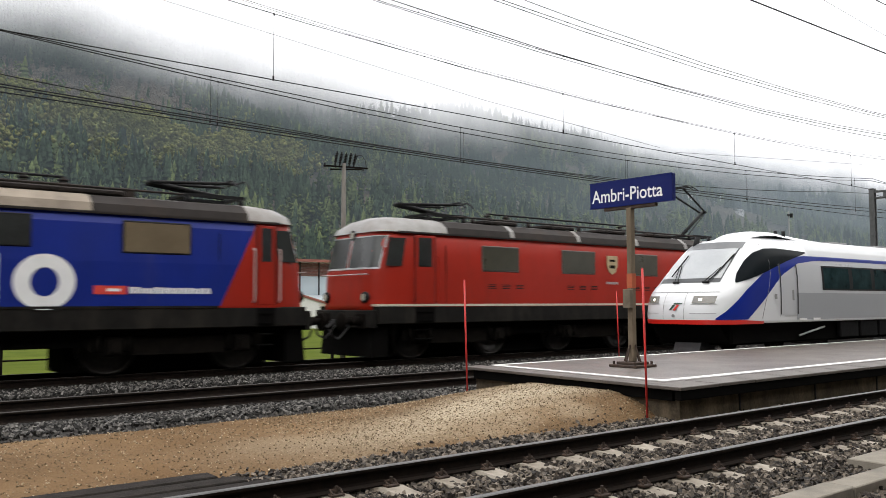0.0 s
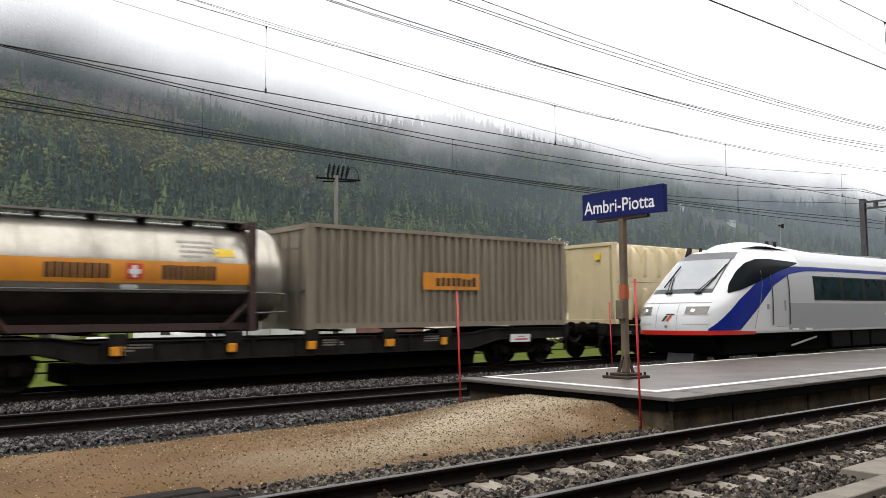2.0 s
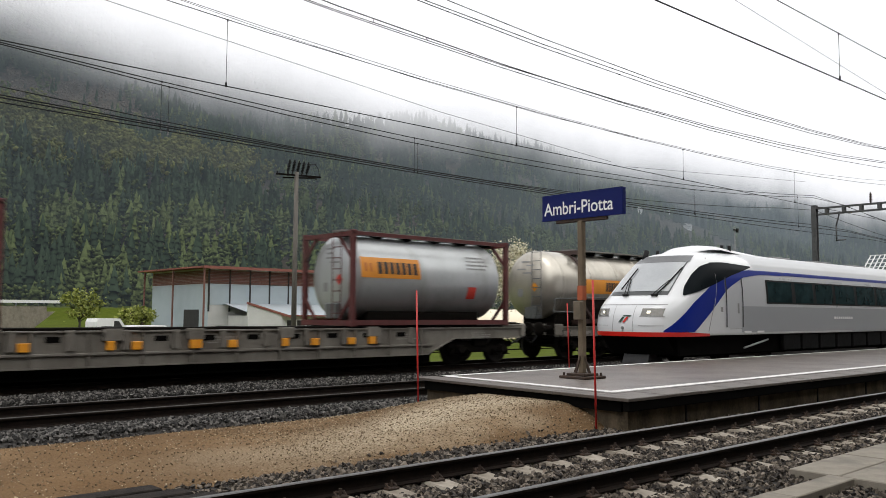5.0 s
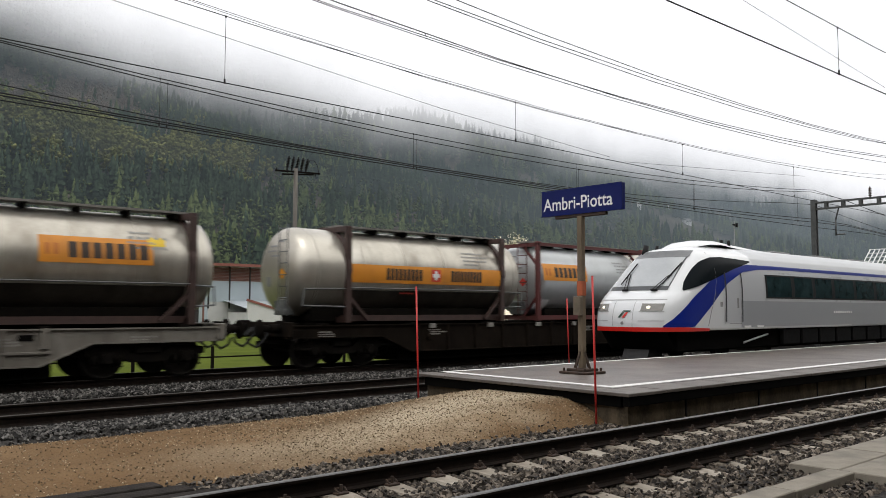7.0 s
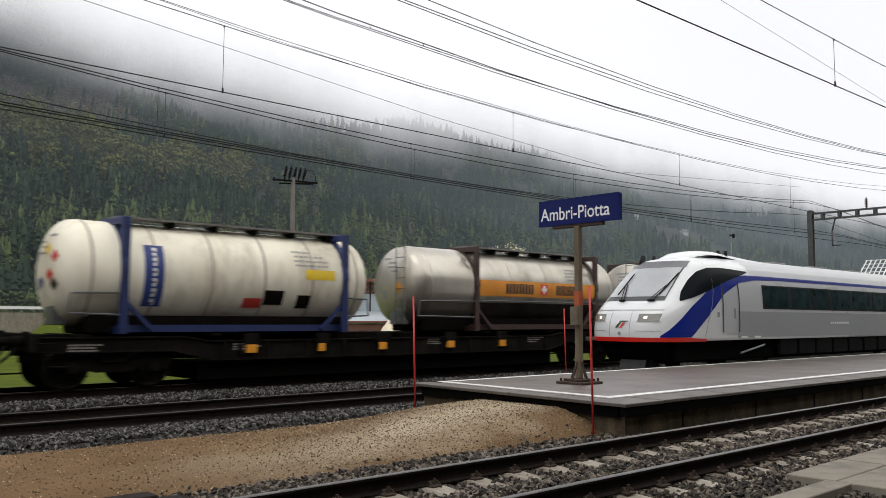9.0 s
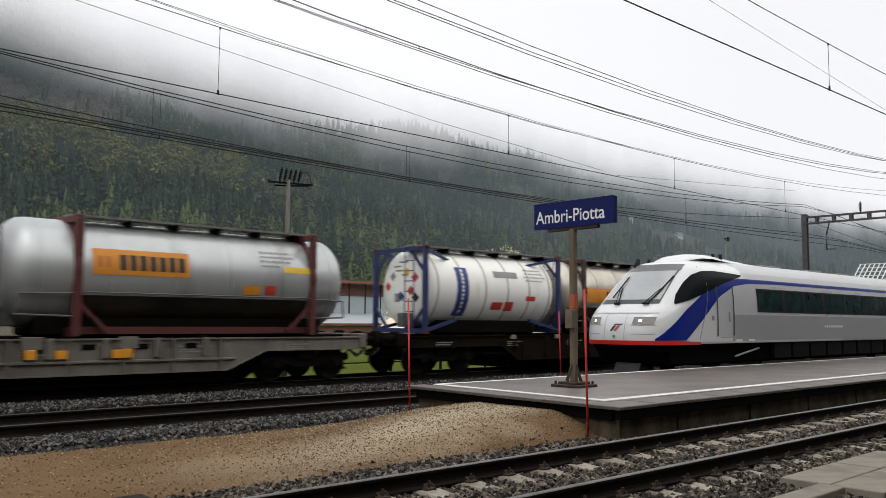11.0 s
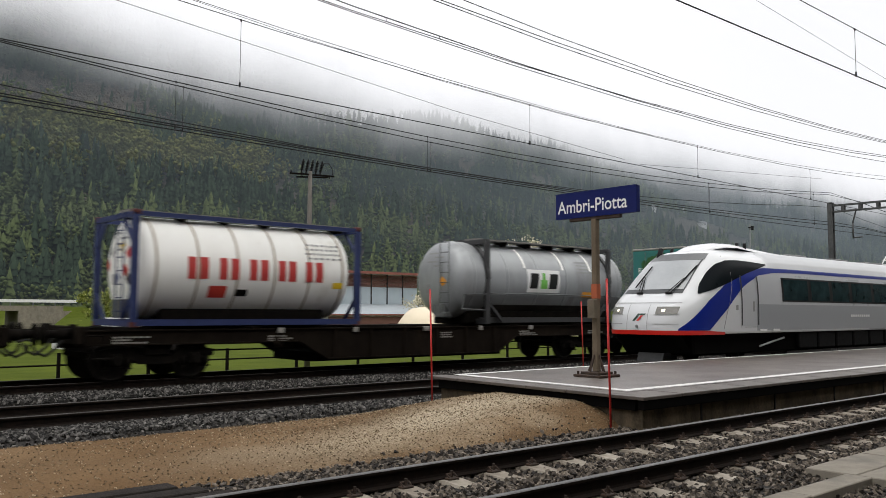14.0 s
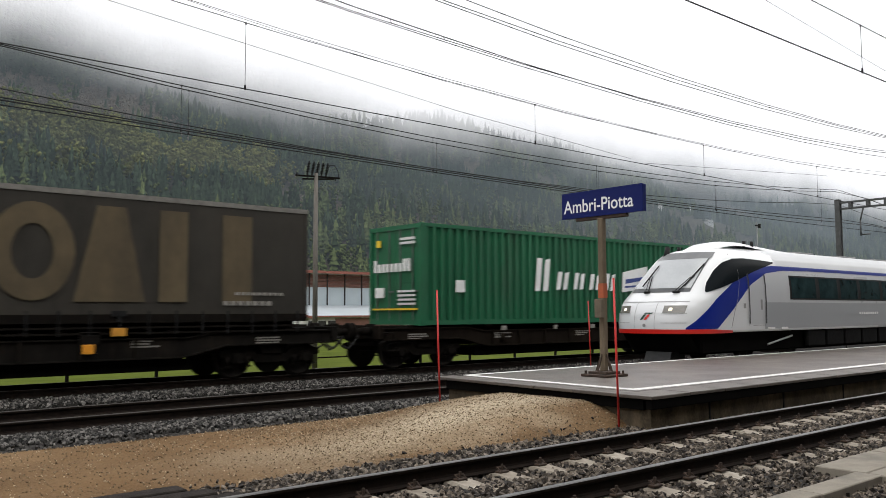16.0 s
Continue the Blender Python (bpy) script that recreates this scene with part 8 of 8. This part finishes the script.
van(14.6, 48, 2.4, 1.3, "pale trailer parked far off in the meadow", WALL_WHITE)


# ---------------------------------------------------------------- trees
LEAF_SPRING = mat("spring_leaf", (0.24, 0.26, 0.05), (0.13, 0.16, 0.03), 0.8, 0, 2, 20, 0.2, per="island")
BLOSSOM = mat("white_blossom", (0.66, 0.61, 0.50), (0.44, 0.42, 0.26), 0.8, 0, 2, 20, 0.2, per="island")
BARK = mat("bark", (0.06, 0.05, 0.04), (0.035, 0.03, 0.025), 0.9, 0, 8, 40, 0.4)


def leaf_cloud(rg, centres, n, size):
    V, F = [], []
    for i in range(n):
        c = centres[rg.integers(len(centres))]
        p = np.array(c[:3]) + rg.normal(size=3) * c[3] * 0.5
        u = rg.normal(size=3)
        u /= np.linalg.norm(u)
        w = np.cross(u, rg.normal(size=3))
        w /= np.linalg.norm(w)
        s = size * rg.uniform(0.6, 1.4)
        o = len(V)
        V += [tuple(p - u * s), tuple(p + w * s * 0.6), tuple(p + u * s), tuple(p - w * s * 0.6)]
        F.append((o, o + 1, o + 2, o + 3))
    return V, F


def leafy_tree(name, label, x, y, z, h, spread, leaf, leaves, size, seed, group=""):
    rg = np.random.default_rng(seed)
    t = thing(name, label, "tree", pose(x, y, z), group)
    m = M().rod((0, 0, -0.2), (0.05, 0, h * 0.35), 0.16, 8, r2=0.11)
    tips = []
    for i in range(13):
        a = rg.uniform(0, 6.28)
        z0 = h * rg.uniform(0.2, 0.45)
        q = (math.cos(a) * spread * rg.uniform(0.3, 0.75), math.sin(a) * spread * rg.uniform(0.3, 0.75), h * rg.uniform(0.45, 0.95))
        m.rod((0, 0, z0), q, 0.06, 5, r2=0.02)
        tips.append((*q, spread * 0.34))
        for k in range(3):
            r = (q[0] + rg.normal() * spread * 0.25, q[1] + rg.normal() * spread * 0.25, q[2] + abs(rg.normal()) * h * 0.07)
            m.rod(q, r, 0.02, 4, r2=0.008)
            tips.append((*r, spread * 0.22))
    part("trunk", m, BARK, t)
    V, F = leaf_cloud(rg, tips, leaves, size)
    part("crown", M().add(V, F), leaf, t)
    return t


leafy_tree("flowering_tree", "cherry tree in white blossom with loose crown", 50.7, 45, -0.95, 7.6, 3.9, BLOSSOM, 17000, 0.10, 1)
leafy_tree("shrub", "yellow-green spring bush in the meadow", 24.4, 60, -0.97, 3.0, 1.3, LEAF_SPRING, 1300, 0.12, 2, "meadow bushes")
leafy_tree("shrub", "yellow-green spring bush in the meadow", 34.0, 100, -0.97, 4.5, 2.2, LEAF_SPRING, 1200, 0.18, 4, "meadow bushes")
leafy_tree("flowering_tree", "blossoming tree behind the cream tunnel", 62.0, 72, -0.97, 5.0, 2.6, BLOSSOM, 1800, 0.14, 5)
leafy_tree("shrub", "yellow-green spring bush beside the tunnel", 66.0, 70, -0.97, 4.0, 2.6, LEAF_SPRING, 1800, 0.15, 6, "meadow bushes")

def foliage(name, dark, light, patch=0.012, spread=0.4):
    """Distant foliage: slow drifts of colour over the slope and a shade of its own for each clump."""
    m = bpy.data.materials.new(name)
    m.use_nodes = True
    n, l = m.node_tree.nodes, m.node_tree.links
    bs = n["Principled BSDF"]
    bs.inputs["Roughness"].default_value = 1.0
    bs.inputs["Specular IOR Level"].default_value = 0.0
    tc, geo = n.new("ShaderNodeTexCoord"), n.new("ShaderNodeNewGeometry")
    nz = n.new("ShaderNodeTexNoise")
    nz.inputs["Scale"].default_value = patch
    nz.inputs["Detail"].default_value = 3.0
    l.new(tc.outputs["Object"], nz.inputs["Vector"])
    drift = n.new("ShaderNodeMapRange")
    drift.inputs["From Min"].default_value, drift.inputs["From Max"].default_value = 0.32, 0.68
    drift.inputs["To Max"].default_value = 1.0 - spread
    l.new(nz.outputs["Fac"], drift.inputs["Value"])
    ad = n.new("ShaderNodeMath")
    ad.operation = "MULTIPLY_ADD"
    ad.inputs[1].default_value = spread
    l.new(geo.outputs["Random Per Island"], ad.inputs[0])
    l.new(drift.outputs[0], ad.inputs[2])
    mix = n.new("ShaderNodeMix")
    mix.data_type = "RGBA"
    mix.inputs[6].default_value = (*dark, 1)
    mix.inputs[7].default_value = (*light, 1)
    l.new(ad.outputs[0], mix.inputs[0])
    l.new(mix.outputs[2], bs.inputs["Base Color"])
    return m


SPRUCE = foliage("spruce_needles", (0.017, 0.027, 0.019), (0.042, 0.062, 0.037))
LARCH = foliage("fresh_larch_needles", (0.054, 0.074, 0.032), (0.100, 0.124, 0.048))
BROADLEAF = foliage("valley_broadleaf", (0.098, 0.108, 0.036), (0.175, 0.175, 0.058))
BARE = foliage("bare_brush", (0.095, 0.080, 0.067), (0.185, 0.155, 0.128), 0.03)


HOUSES = ((795, 485), (850, 545), (732, 503))


def forest():
    """The woods of the valley wall: spruce, fresh larch, rounded broadleaf crowns and bare brush, joined by kind."""
    rg = np.random.default_rng(11)
    out = {"spruce": ([], []), "larch": ([], []), "broad": ([], []), "bare": ([], [])}

    def cone(kind, x, y, z, h, r, tiers):
        """A ragged tree of drooping whorls that overlap."""
        V, F = out[kind]
        for k in range(tiers):
            z0 = 0.08 + 0.80 * k / tiers
            z1 = min(1.0, z0 + 1.55 / tiers)
            q = (1.0 - z0) ** 0.75
            b = len(V)
            a0 = rg.uniform(0, 6.28)
            rr = r * q * rg.uniform(0.62, 1.25, 6)
            dz = rg.uniform(-0.03, 0.03, 6)
            ox, oy = rg.normal(0, 0.05 * r, 2)
            for i in range(6):
                a = a0 + i * 1.0472
                V.append((x + ox + rr[i] * math.cos(a), y + oy + rr[i] * math.sin(a), z + h * (z0 + dz[i])))
            V.append((x, y, z + h * z1))
            F.extend((b + i, b + (i + 1) % 6, b + 6) for i in range(6))

    def crown(kind, x, y, z, h, lumps):
        V, F = out[kind]
        for c in range(lumps):
            u = (c + rg.uniform(0.1, 0.9)) / lumps
            spread = h * 0.23 * (1.15 - 0.75 * u * u)
            cx, cy, cz = x + rg.normal() * spread, y + rg.normal() * spread, z + h * (0.22 + 0.72 * u)
            r = h * rg.uniform(0.06, 0.115) * (1.25 - 0.4 * u)
            b = len(V)
            V.append((cx + rg.normal() * r * 0.25, cy, cz + r * rg.uniform(0.55, 0.95)))
            w = rg.uniform(0.65, 1.25, 10)
            for k in range(5):
                a = k * 1.2566 + c
                V.append((cx + r * math.cos(a) * w[k], cy + r * math.sin(a) * w[k], cz + r * (w[k + 5] - 0.95)))
            V.append((cx, cy, cz - r))
            F.extend([(b + 1 + k, b + 1 + (k + 1) % 5, b) for k in range(5)] + [(b + 1 + (k + 1) % 5, b + 1 + k, b + 6) for k in range(5)])

    for i in range(47000):
        x = 40 + 2700 * rg.random() ** 1.9
        y = 335 + (760 + 0.1 * x) * rg.random() ** 1.1
        z = terrain(x, y)
        if z > 330 or any(abs(x - hx) < 34 and -60 < y - hy < 14 for hx, hy in HOUSES):
            continue
        a = noise.noise(Vector((x * 0.011, y * 0.013, 7.0)))
        g = noise.noise(Vector((x * 0.022, y * 0.022, 2.0)))
        f = noise.noise(Vector((x * 0.05, y * 0.05, 9.0)))
        west = 1 - smooth(190, 290, x + 50 * a)
        low = 1 - smooth(50, 120, z + 25 * g)
        bare = smooth(104, 122, z + 18 * a) * (1 - smooth(165, 196, z + 20 * g)) * (1 - smooth(215, 275, x + 50 * a))
        leafy = west * smooth(52, 70, z + 20 * g) * (1 - smooth(106, 128, z + 16 * f)) * smooth(-0.45, 0.05, g + 0.6 * f)
        fresh = 0.75 * low * smooth(-0.25, 0.25, g + 0.5 * f) + 0.7 * smooth(0.02, 0.35, a + 0.6 * f) + 0.10
        pick = rg.random()
        if pick < 0.95 * bare:
            crown("bare", x, y, z, rg.uniform(4, 9), 7)
        elif rg.random() < 0.94 * min(1.0, 1.3 * leafy):
            crown("broad", x, y, z, rg.uniform(10, 18), 22)
        elif rg.random() < fresh:
            h = rg.uniform(10, 19)
            if x < 650 and rg.random() < 0.6:
                crown("larch", x, y, z, 0.85 * h, 13)
            else:
                cone("larch", x, y, z, h, h * rg.uniform(0.17, 0.25), 6)
        else:
            h = rg.uniform(11, 22) * (1 - 0.35 * max(bare, leafy))
            cone("spruce", x, y, z, h, h * rg.uniform(0.15, 0.22), 6)
    for kind, nm, mt, lb in (("spruce", "spruce_forest", SPRUCE, "dark spruce forest covering the valley wall"), ("larch", "larch_woods", LARCH, "fresh green larch woods low on the slope"),
                             ("broad", "broadleaf_woods", BROADLEAF, "yellow-green broadleaf woods on the slope"), ("bare", "bare_brush", BARE, "brown leafless brush on a stony slope")):
        V, F = out[kind]
        me = bpy.data.meshes.new(nm)
        me.from_pydata(V, [], F)
        me.materials.append(mt)
        me.polygons.foreach_set("use_smooth", [True] * len(F))
        tagged(new(nm, me), lb, "forest", kind="stuff")


forest()


def hillside_houses():
    for i, (x, y) in enumerate(HOUSES):
        z = terrain(x, y) + 2.0
        t = thing("hillside_house", "small pale house far up on the hillside", "house", pose(x, y, z, 0, 0, 20 * i - 15), "hillside houses")
        part("wall", M().box(-3.6, 3.6, -3.0, 3.0, -6, 3.0), PAINT_WHITE, t)
        part("roof", M().add([(-4.1, -3.6, 2.8), (4.1, -3.6, 2.8), (4.1, 0, 4.8), (-4.1, 0, 4.8), (4.1, 3.6, 2.8), (-4.1, 3.6, 2.8)], [(0, 1, 2, 3), (3, 2, 4, 5), (0, 3, 5), (1, 4, 2)]), (GREY_MARK, ROOF_RED, WALL_WHITE)[i % 3], t)
        for k in (-2, 0, 2):
            part("window", M().box(k - 0.4, k + 0.4, -3.06, -2.99, 0.8, 2.1), DARK_GAP, t)


hillside_houses()


# ---------------------------------------------------------------- cloud and haze
def ramp(n, l, value, a, b, to_a, to_b):
    r = n.new("ShaderNodeMapRange")
    r.interpolation_type = "SMOOTHSTEP"
    for k, v in (("From Min", a), ("From Max", b), ("To Min", to_a), ("To Max", to_b)):
        r.inputs[k].default_value = v
    l.new(value, r.inputs["Value"])
    return r.outputs[0]


def mist_material(name, colour, glow_rows, lo, hi, ragged, scale, most=1.0, along=None, fade=None, lift=None, far=None):
    """Mist on an upright sheet: clear below lo and thickest above hi (metres), with a ragged border. along: thickens with x; fade: thins out with height; lift: the border's rise with x; far: the brightening with x."""
    m = bpy.data.materials.new(name)
    m.use_nodes = True
    n, l = m.node_tree.nodes, m.node_tree.links
    n.clear()
    out = n.new("ShaderNodeOutputMaterial")
    mix = n.new("ShaderNodeMixShader")
    tr = n.new("ShaderNodeBsdfTransparent")
    em = n.new("ShaderNodeEmission")
    em.inputs["Color"].default_value = (*colour, 1)
    tc = n.new("ShaderNodeTexCoord")
    sp = n.new("ShaderNodeSeparateXYZ")
    nz = n.new("ShaderNodeTexNoise")
    nz.inputs["Scale"].default_value = scale
    nz.inputs["Detail"].default_value = 6.0
    nz.inputs["Roughness"].default_value = 0.55
    ad = n.new("ShaderNodeMath")
    ad.operation = "MULTIPLY_ADD"
    ad.inputs[1].default_value = ragged
    l.new(tc.outputs["Object"], sp.inputs[0])
    l.new(tc.outputs["Object"], nz.inputs["Vector"])
    l.new(nz.outputs["Fac"], ad.inputs[0])
    l.new(sp.outputs["Z"], ad.inputs[2])
    if lift:
        up = n.new("ShaderNodeMath")
        up.operation = "SUBTRACT"
        l.new(ad.outputs[0], up.inputs[0])
        l.new(ramp(n, l, sp.outputs["X"], *lift), up.inputs[1])
        ad = up
    a = ramp(n, l, ad.outputs[0], lo + ragged / 2, hi + ragged / 2, 0.0, most)
    for src, rows in ((sp.outputs["X"], along), (ad.outputs[0], fade)):
        if rows:
            mu = n.new("ShaderNodeMath")
            mu.operation = "MULTIPLY"
            l.new(a, mu.inputs[0])
            l.new(ramp(n, l, src, *rows), mu.inputs[1])
            a = mu.outputs[0]
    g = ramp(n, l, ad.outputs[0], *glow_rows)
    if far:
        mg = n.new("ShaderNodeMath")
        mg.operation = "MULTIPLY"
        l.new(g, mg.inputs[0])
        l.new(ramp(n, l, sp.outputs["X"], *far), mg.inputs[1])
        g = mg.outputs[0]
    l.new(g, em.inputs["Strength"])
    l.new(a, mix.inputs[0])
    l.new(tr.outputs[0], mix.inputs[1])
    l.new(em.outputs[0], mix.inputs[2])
    l.new(mix.outputs[0], out.inputs["Surface"])
    return m


def mist_sheet(name, label, y, z0, z1, material):
    me = bpy.data.meshes.new(name)
    me.from_pydata([(-1200, y, z0), (5000, y, z0), (5000, y, z1), (-1200, y, z1)], [], [(0, 1, 2, 3)])
    me.materials.append(material)
    ob = tagged(new(name, me), label, "mist", kind="structure")
    ob.visible_shadow = False
    return ob


def clouds():
    white = (0.97, 0.97, 1.0)
    mist_sheet("low_cloud_backdrop", "ragged low cloud along the valley wall", 430, 20, 1600, mist_material("low_cloud", white, (76, 165, 0.55, 1.38), 100, 172, 56, 0.0065, 0.98, None, None, (100, 280, 19, 3)))
    mist_sheet("low_cloud_backdrop", "ragged low cloud along the valley wall", 650, 40, 1600, mist_material("low_cloud", white, (130, 250, 0.48, 1.30), 142, 240, 80, 0.005, 0.96, None, None, (150, 420, 30, 9)))
    # Glowing see-through sheets paint the pale hazy air over the slope.
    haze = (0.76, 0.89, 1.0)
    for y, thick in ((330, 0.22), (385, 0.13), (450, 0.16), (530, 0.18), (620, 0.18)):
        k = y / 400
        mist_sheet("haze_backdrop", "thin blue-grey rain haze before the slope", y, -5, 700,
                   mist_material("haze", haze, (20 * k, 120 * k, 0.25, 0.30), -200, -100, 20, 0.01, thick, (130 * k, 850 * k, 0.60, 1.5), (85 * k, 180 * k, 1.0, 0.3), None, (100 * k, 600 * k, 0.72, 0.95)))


clouds()


# ---------------------------------------------------------------- what moves
RUN = [
    (0.0, 0.00), (0.5, 7.84), (1.0, 15.56), (1.5, 22.89), (2.0, 30.46), (2.5, 38.13),
    (3.0, 45.62), (3.5, 52.98), (4.0, 60.55), (4.5, 68.32), (5.0, 75.94), (5.5, 83.42),
    (6.0, 90.78), (6.5, 98.04), (7.0, 105.15), (7.5, 112.86), (8.0, 120.59), (8.5, 127.90),
    (9.0, 135.34), (9.5, 142.89), (10.0, 150.53), (10.5, 158.26), (11.0, 166.11), (11.5, 174.04),
    (12.0, 181.71), (12.5, 189.32), (13.0, 197.26), (13.5, 205.35), (14.0, 213.33), (14.5, 220.92),
    (15.0, 228.96), (15.5, 236.97), (16.0, 244.42),
]


def motions():
    """The freight train runs by to the left; its wheels turn."""
    for t, s in TRAIN:
        z = t.get("lift", 0.0)
        walk(t, [(sec, pose(s - d, FAR, z)) for sec, d in RUN])
        if "lift" in t:
            del t["lift"]
    secs = [k / FPS for k in range(16 * FPS + 1)]
    went = np.interp(secs, [a for a, b in RUN], [b for a, b in RUN])
    for w, dx, r in WHEELS:
        walk(w, [(sec, pose(dx, 0, r, 0, -math.degrees(d / r), 0)) for sec, d in zip(secs, went)])


motions()
